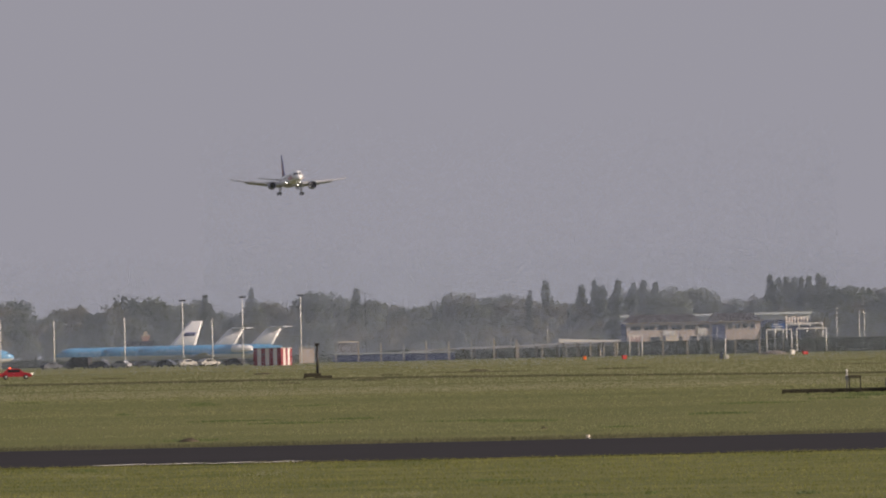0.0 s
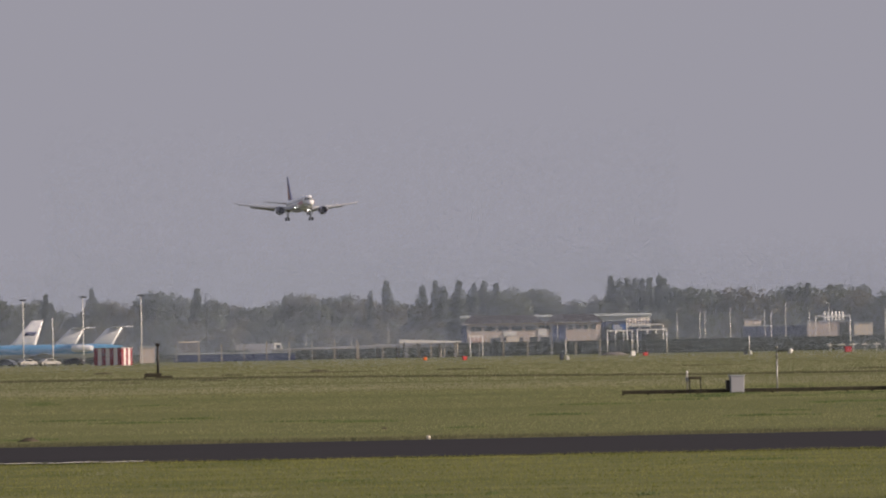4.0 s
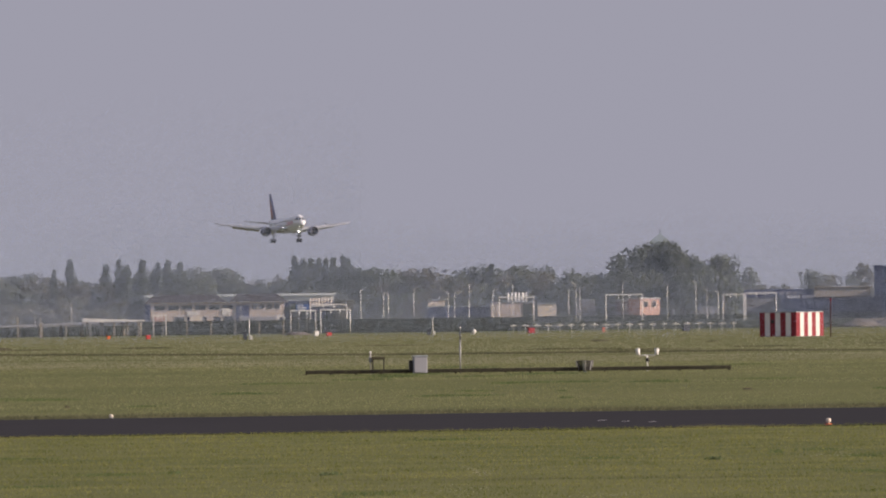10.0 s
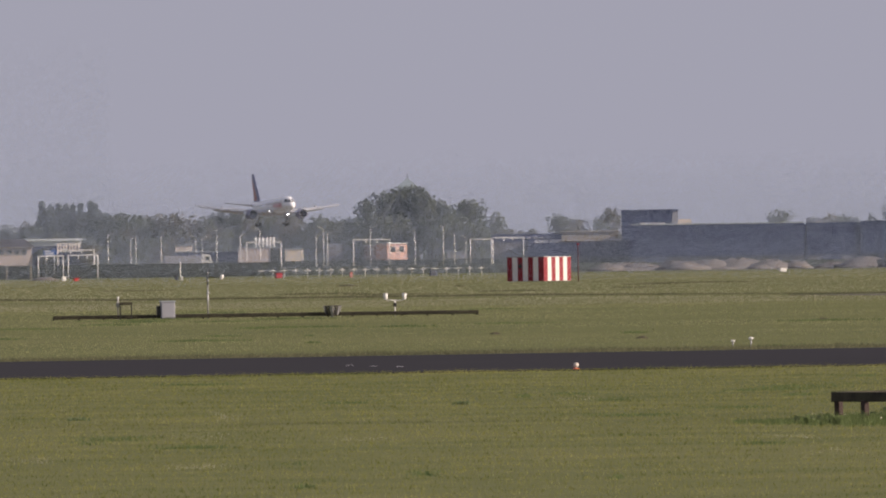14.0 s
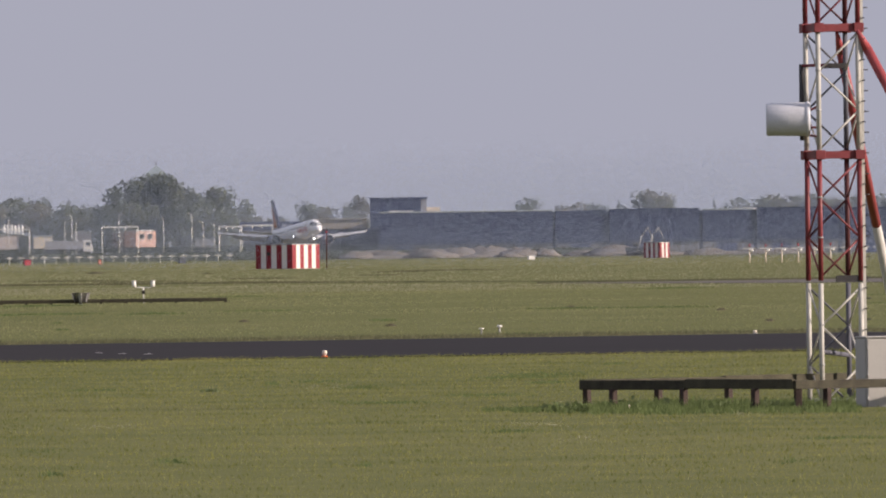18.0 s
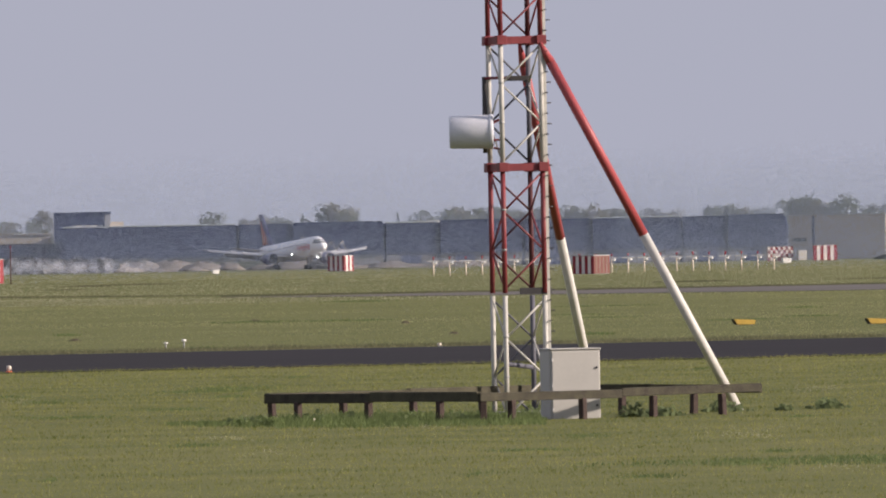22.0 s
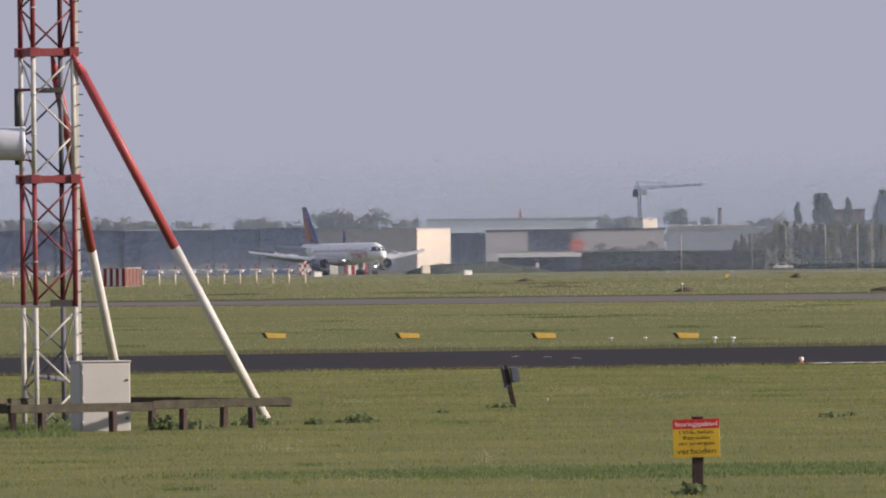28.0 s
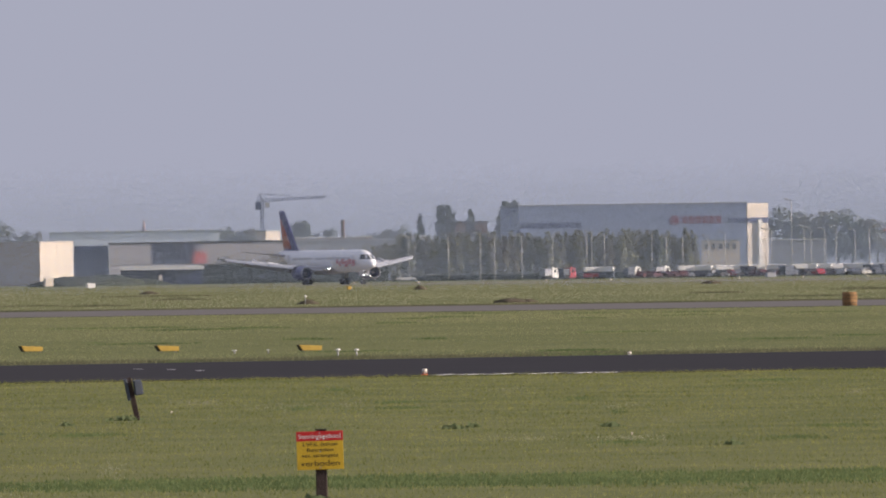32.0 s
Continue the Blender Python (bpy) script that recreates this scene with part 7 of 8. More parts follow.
# ---- aircraft: x forward, y to its left, origin on the ground below the main wheels
def ring(x, cz, ry, rzu, rzl, n=24):
    out = []
    for i in range(n):
        a = 6.28318 * i / n
        s = math.sin(a)
        out.append((x, ry * math.cos(a), cz + (rzu if s > 0 else rzl) * s))
    return out


def aerofoil(le, chord, thick, n=8):
    """A wing section at its leading edge point, chord backwards along x."""
    x0, y0, z0 = le
    up, lo = [], []
    for i in range(n + 1):
        f = i / n
        t = thick * chord * (1.45 * math.sqrt(f) - 0.63 * f - 1.76 * f * f + 1.42 * f ** 3 - 0.5 * f ** 4) * 1.0
        up.append((x0 - chord * f, y0, z0 + t * 1.1))
        lo.append((x0 - chord * f, y0, z0 - t * 0.7))
    return up + lo[-2:0:-1]


def wing(sections):
    """Skin aerofoils given as (le, chord, thick)."""
    return loft([aerofoil(*s) for s in sections])


def upright(sections):
    """A fin: sections as (x, z, chord, thick)."""
    rings = []
    for x, z, c, t in sections:
        rings.append([(p[0], p[2], z) for p in aerofoil((x, 0, 0), c, t)])
    rings = [[(a, b - 0.0, z) for a, b, z in r] for r in rings]
    return loft(rings)


def wheel_pair(th, x, y, r, w, gap, name="wheel"):
    for s in (-1, 1):
        wh = part(name, turned([(-w / 2, r * 0.55), (-w / 2, r * 0.9), (-w * 0.3, r), (w * 0.3, r), (w / 2, r * 0.9), (w / 2, r * 0.55)], "y", 16), RUBBER, th, m=pose(x, y + s * gap / 2, r))
        part("hub", turned([(-w * 0.52, 0.03), (-w * 0.52, r * 0.5), (w * 0.52, r * 0.5), (w * 0.52, 0.03)], "y", 12), GALV, wh)


def airliner():
    th = thing("airliner", Matrix.Identity(4), "white twin-engine airliner with blue and orange tail, landing", "aeroplane")
    cz = 4.2
    prof = [(23.4, -0.75, 0.05, 0.05, 0.05), (23.2, -0.70, 0.45, 0.42, 0.42), (22.6, -0.55, 0.85, 0.85, 0.8), (21.6, -0.32, 1.25, 1.30, 1.2), (20.3, -0.12, 1.58, 1.72, 1.6), (18.6, 0, 1.8, 1.98, 1.92),
            (16.5, 0, 1.88, 2.03, 2.0), (0, 0, 1.88, 2.03, 2.0), (-9.5, 0, 1.88, 2.03, 2.0), (-13, 0.22, 1.78, 1.82, 1.75), (-16.5, 0.62, 1.45, 1.45, 1.35), (-20, 1.1, 0.92, 0.98, 0.9), (-22.5, 1.45, 0.45, 0.55, 0.5), (-23.5, 1.6, 0.16, 0.2, 0.2)]
    part("fuselage", loft([ring(x, cz + dz, ry, u, lo) for x, dz, ry, u, lo in prof]), SKIN, th)
    # belly fairing
    part("wing_fairing", loft([ring(x, cz - 1.25, ry, 0.8, rz) for x, ry, rz in ((8.6, 0.5, 0.5), (7.0, 1.7, 0.98), (3, 2.0, 1.1), (-3, 2.0, 1.1), (-5.5, 1.6, 0.95), (-7, 0.5, 0.5))]), WINGGREY, th)
    # cockpit windows follow the nose
    xs_ = [p[0] for p in prof][::-1]

    def skin_at(x, z):
        dz, ry, ru = (float(np.interp(x, xs_, [p[k] for p in prof][::-1])) for k in (1, 2, 3))
        return ry * math.sqrt(max(0.0, 1 - ((z - cz - dz) / ru) ** 2))

    def front(z):
        return next(x for x in (23.3 - 0.02 * i for i in range(400)) if cz + float(np.interp(x, xs_, [p[1] + p[3] for p in prof][::-1])) >= z)
    z_lo, z_hi = 4.5, 5.32
    f_lo, f_hi = front(z_lo), front(z_hi)
    for sy in (-1, 1):
        for a, b in ((0.02, 0.30), (0.33, 0.62), (0.65, 0.97)):
            bm = bmesh.new()
            rows_ = []
            for i in range(7):
                f = (a + (b - a) * i / 6) ** 1.6
                row = []
                for z, fx in ((z_lo, f_lo), (z_hi, f_hi)):
                    x = fx + (20.0 - fx) * f
                    row.append(bm.verts.new((x + 0.03, sy * (skin_at(x, z) + 0.03), z + 0.02)))
                rows_.append(row)
            for r, q in zip(rows_, rows_[1:]):
                bm.faces.new((r[0], r[1], q[1], q[0]))
            bmesh.ops.recalc_face_normals(bm, faces=bm.faces[:])
            part("cockpit_window", bm, GLASS, th)
    # cabin windows and doors on both sides
    for sy in (-1, 1):
        for i in range(54):
            x = 16.4 - i * 0.53
            if i in (14, 15, 33, 34):
                continue
            part("cabin_window", WINDOW_MESH, CABINGLASS, th, m=pose(x, sy * 1.845, cz + 0.5, sy * -6, 0, 0))
        for x in (17.9, 8.6, -14.2):
            yy = 1.85 if x > -10 else 1.70
            part("cabin_door", box(-0.45, 0.45, -0.02, 0.02, -0.95, 0.95, bevel=0.01), DOORGREY, th, m=pose(x, sy * yy, cz + 0.05 + (0.25 if x < -10 else 0)))
        # red scroll on the forward cabin and pale script behind it
        for i, (x, w, z0, z1) in enumerate(((15.2, 1.5, -0.9, 0.2), (13.4, 1.2, -0.6, 0.35), (11.9, 1.7, -1.0, 0.1), (10.0, 1.3, -0.55, 0.4), (8.5, 1.0, -0.8, 0.0), (7.2, 1.2, -0.5, 0.3))):
            x += 3.8
            part("livery_bar", box(x - w, x, -0.015, 0.015, z0, z1, bevel=0.004), LIVERYRED, th, m=pose(0, sy * 1.885, cz, 0, 0, 0))
        for i in range(11):
            part("livery_bar", box(4.6 - i * 1.25 - 0.95, 4.6 - i * 1.25, -0.012, 0.012, 0.85, 1.25), LIVERYGREY, th, m=pose(0, sy * 1.72, cz, sy * 22, 0, 0))
    # wings
    for sy in (-1, 1):
        bm = wing([((7.2, sy * 1.6, 2.75), 9.6, 0.12), ((4.6, sy * 6.0, 3.1), 6.6, 0.115), ((3.9, sy * 7.2, 3.22), 6.0, 0.11), ((-0.4, sy * 13.5, 4.05), 3.9, 0.10), ((-3.9, sy * 18.6, 4.9), 2.1, 0.10), ((-4.6, sy * 19.0, 4.96), 1.3, 0.08)])
        wg = part("wing", bm, WINGGREY, th)
        # drooped leading edge slats
        for (xa, ya, za), (xb, yb, zb) in (((6.0, 3.1, 2.8), (4.9, 5.3, 2.98)), ((3.9, 7.9, 3.2), (1.2, 11.6, 3.7)), ((1.0, 11.8, 3.72), (-3.4, 18.2, 4.75))):
            rings = [[(x + 0.45, sy * y, z - 0.30), (x + 0.2, sy * y, z - 0.02), (x - 0.35, sy * y, z + 0.18), (x - 0.3, sy * y, z + 0.05), (x + 0.25, sy * y, z - 0.4)] for x, y, z in ((xa, ya, za), (xb, yb, zb))]
            part("slat", loft(rings, smooth=False), METALSKIN, wg)
        # extended flaps
        for (xa, ya, za), (xb, yb, zb), c0, c1 in (((-2.6, 2.1, 2.6), (-2.2, 6.3, 2.9), 2.5, 2.1), ((-2.3, 7.0, 2.95), (-4.3, 14.2, 3.85), 2.0, 1.2)):
            rings = []
            for x, y, z, c in ((xa, ya, za, c0), (xb, yb, zb, c1)):
                rings.append([(x + 0.3, sy * y, z + 0.12), (x - c * 0.4, sy * y, z - 0.10), (x - c, sy * y, z - c * 0.26), (x - c * 0.45, sy * y, z - 0.28), (x + 0.2, sy * y, z - 0.12)])
            part("flap", loft(rings, smooth=False), WINGGREY, wg)
        for y in (5.2, 9.3, 12.2):
            x = -1.6 - max(0, (y - 6.5)) * 0.28
            part("flap_track_fairing", turned([(x + 2.2, 0.05), (x + 1.2, 0.28), (x - 1.2, 0.26), (x - 2.6, 0.04)], "x", 10), WINGGREY, wg, m=pose(0, sy * y, 2.75 + (y - 5) * 0.11, 0, 12, 0))
        part("tip_light", turned([(-0.06, 0.01), (0, 0.03), (0.06, 0.01)], "x", 8), DARKRED if sy > 0 else LAMP_WHITE, wg, m=pose(-4.3, sy * 19.0, 5.0))
        # spoilers, raised after touchdown
        for k, (xa, ya, za, c, wd, yaw) in enumerate(((-1.55, 3.0, 3.12, 1.3, 2.6, 3), (-1.8, 8.0, 3.5, 1.05, 2.5, 16), (-2.55, 10.7, 3.78, 0.95, 2.5, 16))):
            sp = part("spoiler", box(-c, 0, -wd / 2, wd / 2, 0, 0.05), WINGGREY, th, m=pose(xa + 0.3, sy * (ya + wd / 2), za + 0.03, sy * 5, 0, -sy * yaw))
            SPOILERS.append((sp, sp.matrix_basis.copy()))
        # engines
        en = part("engine_nacelle", turned([(6.3, 0.98), (7.3, 1.12), (7.5, 1.2), (7.3, 1.29), (6.6, 1.42), (5.0, 1.47), (3.2, 1.36), (1.9, 1.12), (1.85, 0.98)], "x", 24), NAVY, th, "navy blue engine nacelle", m=pose(0, sy * 6.55, 2.12) @ Matrix.Diagonal((1, 0.88, 0.88, 1)))
        part("intake_lip", turned([(7.2, 1.1), (7.46, 1.16), (7.52, 1.22), (7.44, 1.28), (7.15, 1.31), (7.1, 1.3)], "x", 24, caps=False), METALSKIN, en, "polished intake lip")
        part("intake_duct", turned([(6.6, 1.04), (7.2, 1.095)], "x", 24, caps=False), DARKSTEEL, en)
        part("fan", turned([(6.55, 0.02), (6.5, 1.03), (6.45, 1.03), (6.4, 0.02)], "x", 24), SLATE, en)
        part("spinner", turned([(7.1, 0.02), (6.9, 0.18), (6.57, 0.34)], "x", 12), GALV, en)
        part("exhaust", turned([(2.2, 0.85), (1.4, 0.8), (0.6, 0.62), (0.55, 0.4)], "x", 18), METALSKIN, en)
        part("pylon", loft([[(6.0, sy * 6.4, 3.2), (6.0, sy * 6.7, 3.2), (6.0, sy * 6.7, 3.5), (6.0, sy * 6.4, 3.5)], [(1.5, sy * 6.3, 2.9), (1.5, sy * 6.8, 2.9), (1.5, sy * 6.8, 3.6), (1.5, sy * 6.3, 3.6)]], smooth=False), WINGGREY, th)
        # tailplane
        part("tailplane", wing([((-16.7, sy * 0.7, 5.25), 4.6, 0.09), ((-20.6, sy * 7.55, 6.1), 1.9, 0.08), ((-21.1, sy * 7.7, 6.12), 1.2, 0.07)]), WINGGREY, th)
        # main gear
        gr = part("main_gear_leg", rod((0.1, sy * 3.2, 3.4), (0, sy * 3.65, 0.75), 0.17, n=10), GALV, th)
        LEGS.append(gr)
        part("bogie_beam", rod((-0.62, sy * 3.65, 0.55), (0.62, sy * 3.65, 0.55), 0.11, n=8), GALV, gr)
        part("side_stay", rod((0, sy * 2.0, 2.5), (0, sy * 3.6, 1.5), 0.07, n=6), GALV, gr)
        part("gear_door", box(-0.9, 0.9, sy * 3.95 - 0.03, sy * 3.95 + 0.03, 1.2, 2.9, bevel=0.01), SKIN, th)
        for x in (-0.57, 0.57):
            wheel_pair(gr, x, sy * 3.65, 0.52, 0.38, 0.86)
        part("landing_light", turned([(0, 0.02), (0.05, 0.09), (0.0, 0.13)], "x", 14), LAMP_WHITE, th, "lit landing lamp in the wing root", m=pose(7.15, sy * 2.25, 2.9))
    # nose gear
    ng = part("nose_gear_leg", rod((18.5, 0, 2.5), (18.3, 0, 0.5), 0.1, n=8), GALV, th)
    wheel_pair(ng, 18.3, 0, 0.42, 0.28, 0.6, "nose_wheel")
    part("drag_brace", rod((20.0, 0, 2.6), (18.4, 0, 1.3), 0.06, n=6), GALV, ng)
    for sy in (-1, 1):
        part("gear_door", box(17.9, 19.6, sy * 0.55 - 0.02, sy * 0.55 + 0.02, 1.5, 2.5, bevel=0.01), SKIN, th)
        part("taxi_light", turned([(0, 0.02), (0.04, 0.1), (0.0, 0.13)], "x", 12), LAMP_WHITE, th, "lit lamp on the nose leg", m=pose(18.5, sy * 0.15, 1.6))
    # fin in blue with an orange-red lower rear
    part("fin", upright([(-11.2, 6.0, 9.4, 0.03), (-13.6, 6.45, 7.5, 0.07), (-20.1, 13.1, 3.1, 0.09), (-20.9, 13.56, 2.2, 0.06)]), NAVY, th, "navy blue fin")
    secs = []
    for z in (6.6, 8.0, 9.5, 11.0, 12.0):
        f = (z - 6.45) / (13.1 - 6.45)
        x, c, t = -13.6 - 6.5 * f, 7.5 - 4.4 * f, 0.07 + 0.02 * f
        start = 0.42 + 0.4 * max(0.0, (z - 8.5) / 3.5)
        side = []
        for k in range(7):
            q = start + (0.985 - start) * k / 6
            side.append((x - c * q, t * c * (1.45 * math.sqrt(q) - 0.63 * q - 1.76 * q * q + 1.42 * q ** 3 - 0.5 * q ** 4)))
        secs.append([(a, b * 1.1 + 0.03, z) for a, b in side] + [(a, -b * 0.7 - 0.03, z) for a, b in side[::-1]])
    part("fin_flash", loft(secs), TAILRED, th, "orange-red flash on the fin")
    part("dorsal_antenna", box(8, 8.5, -0.03, 0.03, cz + 2.0, cz + 2.5), WHITE, th)
    part("tail_cone", turned([(-24.0, 0.05), (-23.5, 0.17), (-23.2, 0.2)], "x", 10), WINGGREY, th, m=pose(0, 0, cz + 1.58))
    return th


SPOILERS, LEGS = [], []
wb_ = bmesh.new()
box(-0.13, 0.13, -0.015, 0.015, -0.18, 0.18, wb_)
WINDOW_MESH = mesh_of("cabin_window", wb_, CABINGLASS)
AIRLINER = airliner()


def parked_jet(m, k, name, label, tall_tail=False, underwing=False):
    """A parked T-tailed jet, nose towards +x, in blue over white."""
    th = thing(name, m, label, "aeroplane", "parked airliners")
    prof = [(17.4, -0.35, 0.1), (17.0, -0.3, 0.6), (16.0, -0.12, 1.15), (14.2, 0, 1.55), (12.5, 0, 1.65), (-9, 0, 1.65), (-12.5, 0.25, 1.35), (-15.5, 0.6, 0.8), (-17.8, 0.9, 0.15)]
    cz = 2.95
    n = 24
    up, low = [], []
    rings = [ring(x, cz + dz, r, r, r, n) for x, dz, r in prof]
    for r, (x, dz, rr) in zip(rings, prof):
        top = [(x, rr * 1.0 * math.cos(a), cz + dz + rr * math.sin(a)) for a in [(-0.35 + (math.pi + 0.7) * i / 14) for i in range(15)]]
        bot = [(x, rr * 1.0 * math.cos(a), cz + dz + rr * math.sin(a)) for a in [(math.pi + 0.35 + (math.pi - 0.7) * i / 10) for i in range(11)]]
        up.append(top)
        low.append(bot)
    part("upper_fuselage", loft(up, closed=False, caps=False), SKYBLUE, th, "sky blue upper fuselage")
    part("lower_fuselage", loft(low, closed=False, caps=False), SKIN, th, "white belly")
    for sy in (-1, 1):
        part("wing", wing([((4.5, sy * 1.2, 1.9), 5.6, 0.12), ((1.2, sy * 7, 2.3), 3.2, 0.11), ((-1.6, sy * 14, 2.8), 1.5, 0.1)]), WINGGREY, th)
        if underwing:
            nc = part("engine_nacelle", turned([(5.2, 0.75), (5.4, 0.95), (4.6, 1.08), (2.6, 1.02), (1.2, 0.7)], "x", 18), SKIN, th, "white engine nacelle", m=pose(0, sy * 4.9, 1.45))
            part("intake", turned([(5.25, 0.02), (5.3, 0.74)], "x", 18), DARKSTEEL, nc)
            part("winglet", loft([[(x, sy * y, z) for x, y, z in ((-1.8, 14.0, 2.85), (-3.1, 14.0, 2.85), (-3.1, 14.1, 2.9))], [(x, sy * y, z) for x, y, z in ((-3.0, 14.4, 4.6), (-3.7, 14.4, 4.6), (-3.7, 14.45, 4.6))]], smooth=False), SKIN, th)
        else:
            part("engine_nacelle", turned([(-6.2, 0.6), (-6.4, 0.78), (-8.2, 0.85), (-10.2, 0.75), (-11.2, 0.5)], "x", 16), SKIN, th, m=pose(0, sy * 2.5, 3.6))
            part("pylon", box(-10, -7, min(sy * 1.3, sy * 2.0), max(sy * 1.3, sy * 2.0), 3.4, 3.7), SKIN, th)
        part("main_gear", rod((-1, sy * 2.4, 0.9), (-1, sy * 2.5, 1.9), 0.14, n=6), GALV, th)
        wheel_pair(th, -1, sy * 2.5, 0.5, 0.3, 0.6)
        for i in range(34):
            part("cabin_window", WINDOW_MESH, CABINGLASS, th, m=pose(11.5 - i * 0.62, sy * 1.64, cz + 0.35))
        part("cockpit_window", box(15.3, 16.2, sy * 0.75 - 0.3, sy * 0.75 + 0.3, cz + 0.45, cz + 0.8, bevel=0.05), GLASS, th)
    part("nose_gear", rod((12.5, 0, 0.4), (12.5, 0, 1.5), 0.1, n=6), GALV, th)
    wheel_pair(th, 12.5, 0, 0.35, 0.2, 0.4)
    if tall_tail:
        part("fin", upright([(-8.8, 4.4, 7.6, 0.04), (-10.5, 5.0, 6.0, 0.09), (-15.4, 10.5, 2.8, 0.09)]), SKIN, th, "white fin with a dark blue band")
        part("fin_band", upright([(-13.0, 6.9, 3.6, 0.17), (-13.8, 7.8, 3.2, 0.18)]), NAVY, th)
    else:
        part("fin", upright([(-8.6, 4.2, 6.8, 0.04), (-10.4, 4.7, 5.2, 0.1), (-14.0, 8.2, 3.6, 0.1)]), SKIN, th, "white swept fin")
        for sy in (-1, 1):
            part("tailplane", wing([((-14.4, sy * 0.1, 8.3), 3.9, 0.12), ((-17.4, sy * 4.9, 8.45), 1.9, 0.1)]), SKIN, th)
    return th


# parked nose to the left, tails to the right
parked_jet(at(-558, 2690, 0, 172), 3, "parked_airliner", "sky blue and white parked airliner with tall white fin", tall_tail=True, underwing=True)
parked_jet(at(-481, 2640, 0, 166), 1, "parked_jet", "sky blue and white parked regional jet with white T-tail")
parked_jet(at(-416, 2600, 0, 166), 2, "parked_jet", "sky blue and white parked regional jet with white T-tail")
parked_jet(at(-890, 2620, 0, 8), 4, "parked_jet", "sky blue and white parked regional jet with white T-tail")


# ---- tyre smoke at touchdown: soft thin puffs that rise, drift and sink
def smoke_material():
    m = bpy.data.materials.new("tyre_smoke")
    m.use_nodes = True
    n, l = m.node_tree.nodes, m.node_tree.links
    n.clear()
    out, mx, tr, df = n.new("ShaderNodeOutputMaterial"), n.new("ShaderNodeMixShader"), n.new("ShaderNodeBsdfTransparent"), n.new("ShaderNodeBsdfDiffuse")
    tl, both = n.new("ShaderNodeBsdfTranslucent"), n.new("ShaderNodeMixShader")
    for sh in (df, tl):
        sh.inputs[0].default_value = (0.84, 0.85, 0.9, 1)
    l.new(df.outputs[0], both.inputs[1])
    l.new(tl.outputs[0], both.inputs[2])
    # each speck thins out towards its rim
    tc, gap = n.new("ShaderNodeTexCoord"), n.new("ShaderNodeVectorMath")
    gap.operation = "DISTANCE"
    gap.inputs[1].default_value = (0.5, 0.5, 0.0)
    l.new(tc.outputs["UV"], gap.inputs[0])
    mr = n.new("ShaderNodeMapRange")
    mr.interpolation_type = "SMOOTHSTEP"
    mr.inputs[1].default_value, mr.inputs[2].default_value, mr.inputs[3].default_value, mr.inputs[4].default_value = 0.0, 0.5, 0.32, 0.0
    l.new(gap.outputs["Value"], mr.inputs[0])
    l.new(mr.outputs[0], mx.inputs[0])
    l.new(tr.outputs[0], mx.inputs[1])
    l.new(both.outputs[0], mx.inputs[2])
    l.new(mx.outputs[0], out.inputs[0])
    return m


SMOKE = smoke_material()
PUFFS = []


def puff(i):
    """A drift of fine specks, thickest in its middle."""
    g = np.random.default_rng(300 + i)
    n = 24
    c = g.normal(size=(n, 3)) * np.array((4.4, 2.2, 0.6))
    c[:, 2] += 0.5 * np.sin(c[:, 0] * 0.5 + i)
    a = g.normal(size=(n, 3))
    a[:, 1] *= 0.3
    a *= 2.9 / np.linalg.norm(a, axis=1)[:, None]
    b = np.cross(a, np.stack([np.zeros(n), g.normal(size=n) * 0.3 + 1, g.normal(size=n) * 0.3], 1))
    b *= 2.9 / np.linalg.norm(b, axis=1)[:, None]
    me = quads_mesh("smoke_puff", np.stack([c - a, c + b, c + a, c - b], 1).reshape(-1, 3), SMOKE)
    uv = me.uv_layers.new(name="UVMap")
    uv.data.foreach_set("uv", np.tile(np.array((0.0, 0, 1, 0, 1, 1, 0, 1)), n))
    ob = new("smoke_puff", me)
    tagged(ob, "thin pale puff of tyre smoke over the runway", "smoke", "tyre smoke", kind="stuff")
    return ob


for i in range(14):
    PUFFS.append(puff(i))

# ---- movement
P_END = spot(3579, 2380 / REACH)
WAY = Vector((math.sin(radians(12.5)), -math.cos(radians(12.5))))
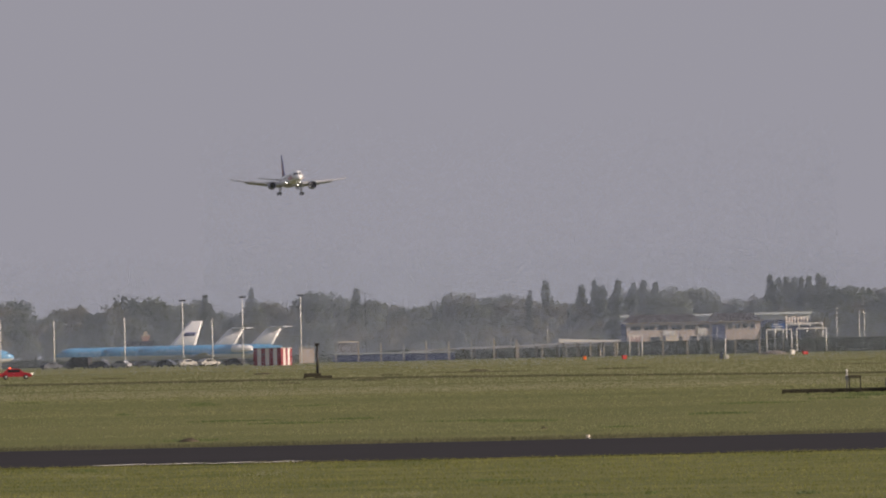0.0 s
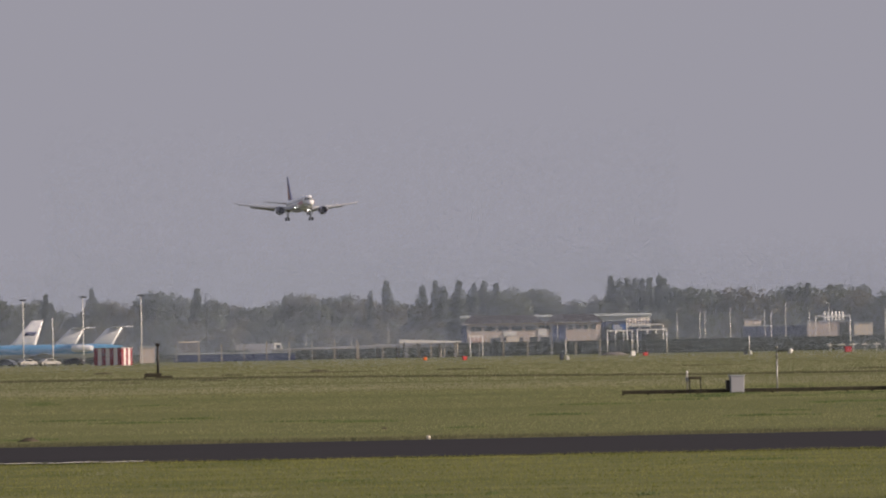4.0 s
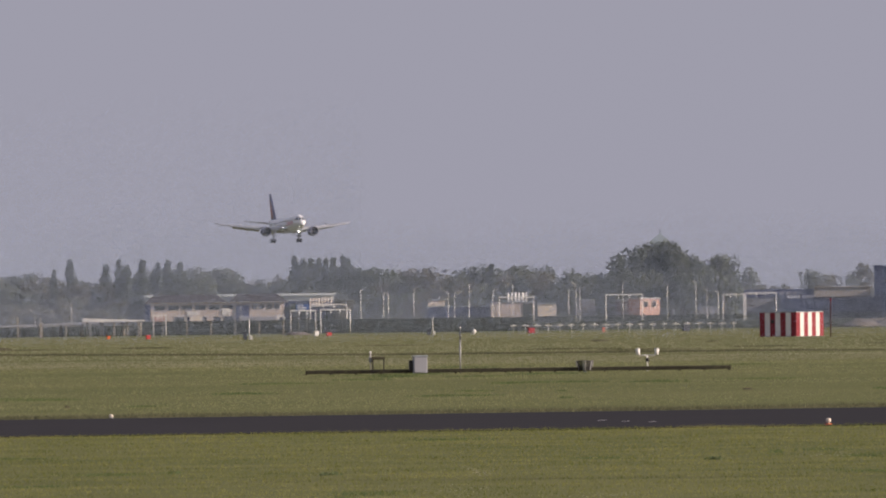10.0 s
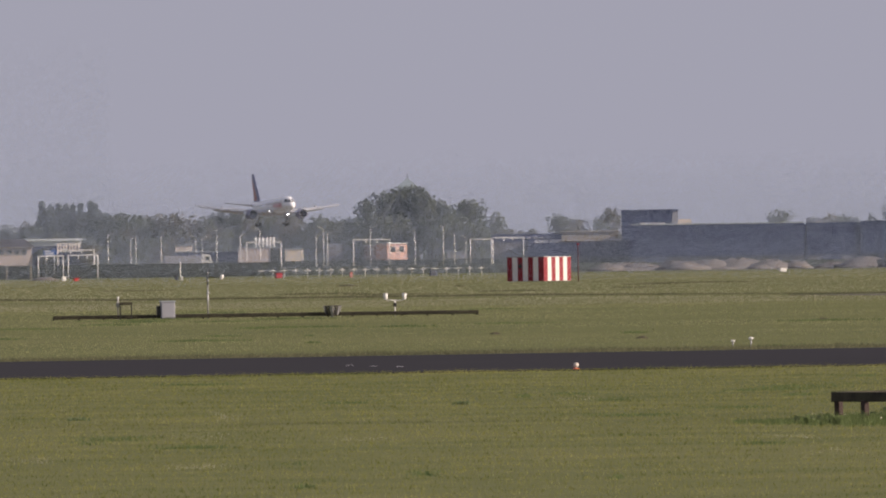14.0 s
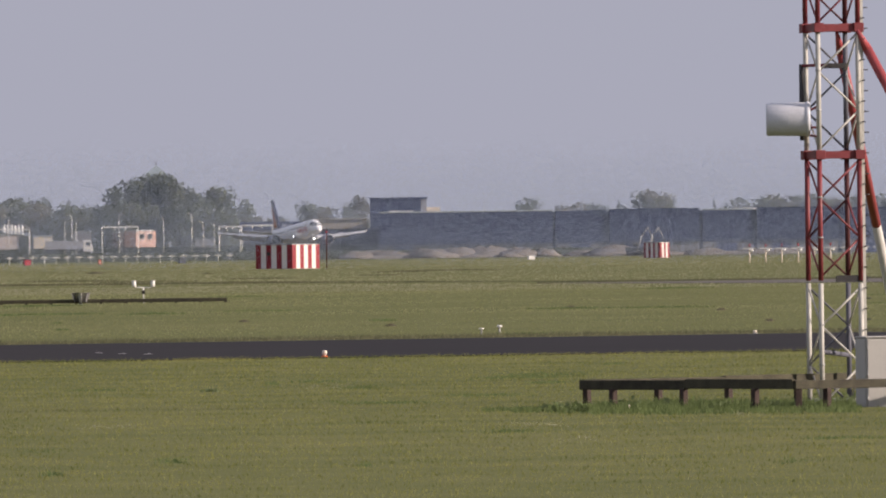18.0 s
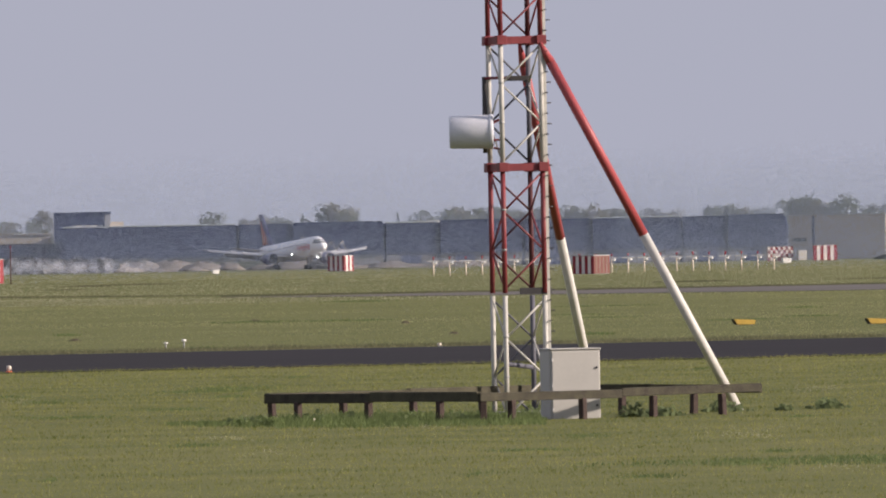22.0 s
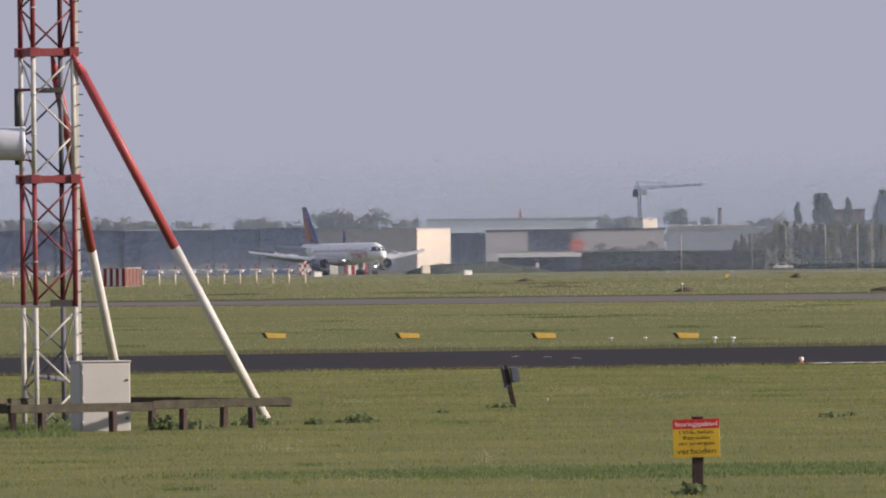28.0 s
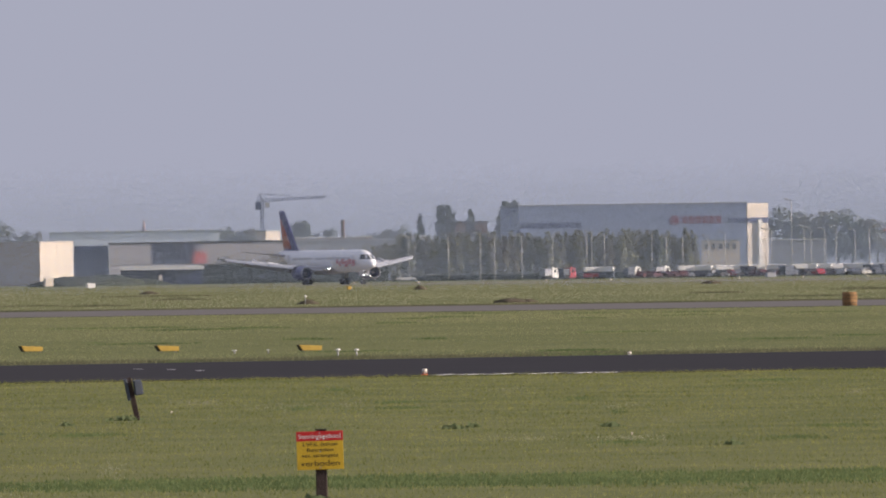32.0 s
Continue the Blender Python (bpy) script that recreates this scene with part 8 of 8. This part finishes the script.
# seconds, metres along the runway, height, nose up, heading
ROLLOUT = [(0, -1911, 52.5, 2.6, 7.7), (2, -1787.5, 47.1, 2.4, 8.1), (4, -1664, 41.1, 2, 8.7), (6, -1533, 35.4, 2, 9.1), (8, -1406.5, 30.1, 2, 9.4), (10, -1282.5, 24.6, 2, 9.7), (12, -1154.5, 18.7, 2, 9.95),
           (14, -1028.5, 12.6, 2, 10.2), (15, -966, 9.5, 2, 10.3), (16, -902, 6.4, 2.1, 10.4), (17, -839, 3.65, 2.7, 10.2), (18, -776, 1.6, 3.7, 10.2), (19, -713.5, 0.3, 4.6, 10.7), (20, -652, -0.2, 4.8, 11.4),
           (21, -590.5, -0.3, 4.2, 12.0), (22, -529, -0.25, 3.2, 12.4), (23, -469.5, -0.2, 2, 12.5), (24, -411, -0.1, 1.0, 12.5), (25, -355.5, 0, 0.5, 12.5), (26, -300.5, 0, 0.3, 12.5), (27.5, -218.2, 0, 0.3, 12.5),
           (29, -141.3, 0, 0.1, 12.5), (30.5, -67.7, 0, 0, 12.5), (32, 1.2, 0, 0, 12.5)]


def motions():
    rows = []
    for t, s, z, nose_up, heading in ROLLOUT:
        p = P_END + WAY * s
        z = max(z, fall(p.length) + 0.05 + (0.75 * max(0, 19.6 - t) if 19 <= t < 19.6 else 0))
        rows.append((t, pose(p.x, p.y, z, 0, 0, -90 + heading) @ pose(0, 0, 0, 0, -nose_up, 0)))
    walk(AIRLINER, rows)
    for sp, m in SPOILERS:
        up = m @ pose(0, 0, 0, 0, 30, 0)
        walk(sp, [(0, m), (19.4, m), (20.6, up), (32, up)])
    for leg in LEGS:
        down, up = pose(0, 0, -0.75), pose(0, 0, 0)
        walk(leg, [(0, down), (18.6, down), (19.8, up), (32, up)])
    rng = random.Random(9)
    for i, ob in enumerate(PUFFS):
        s = -738 + i * 8
        t0 = 19.0 + i * 0.12
        p = P_END + WAY * s + Vector((rng.uniform(-5, 5), rng.uniform(-5, 5)))
        g = fall(p.length)
        low, high = pose(p.x, p.y, g - 6.0), pose(p.x - 9, p.y + 4, g + 0.5 + rng.uniform(0, 0.7))
        late = pose(p.x - 20, p.y + 14, g + 1.3)
        walk(ob, [(0, low), (t0, low), (t0 + 0.7, high), (24.5, late), (27.0, pose(p.x - 27, p.y + 16, g - 6.0)), (32, pose(p.x - 27, p.y + 16, g - 6.0))])
    def road(u):
        return at(u, 2820, tall(-176, 2820) - 0.62 + road_rise(u), 0)
    walk(MOVING_LORRY, [(0, road(-420)), (3, road(-136)), (6, road(148)), (9, road(434)), (9.2, road(450)), (10, road(523)), (12.06, road(690)), (13, road(765)), (19, road(1125)), (32, road(1895))])


motions()
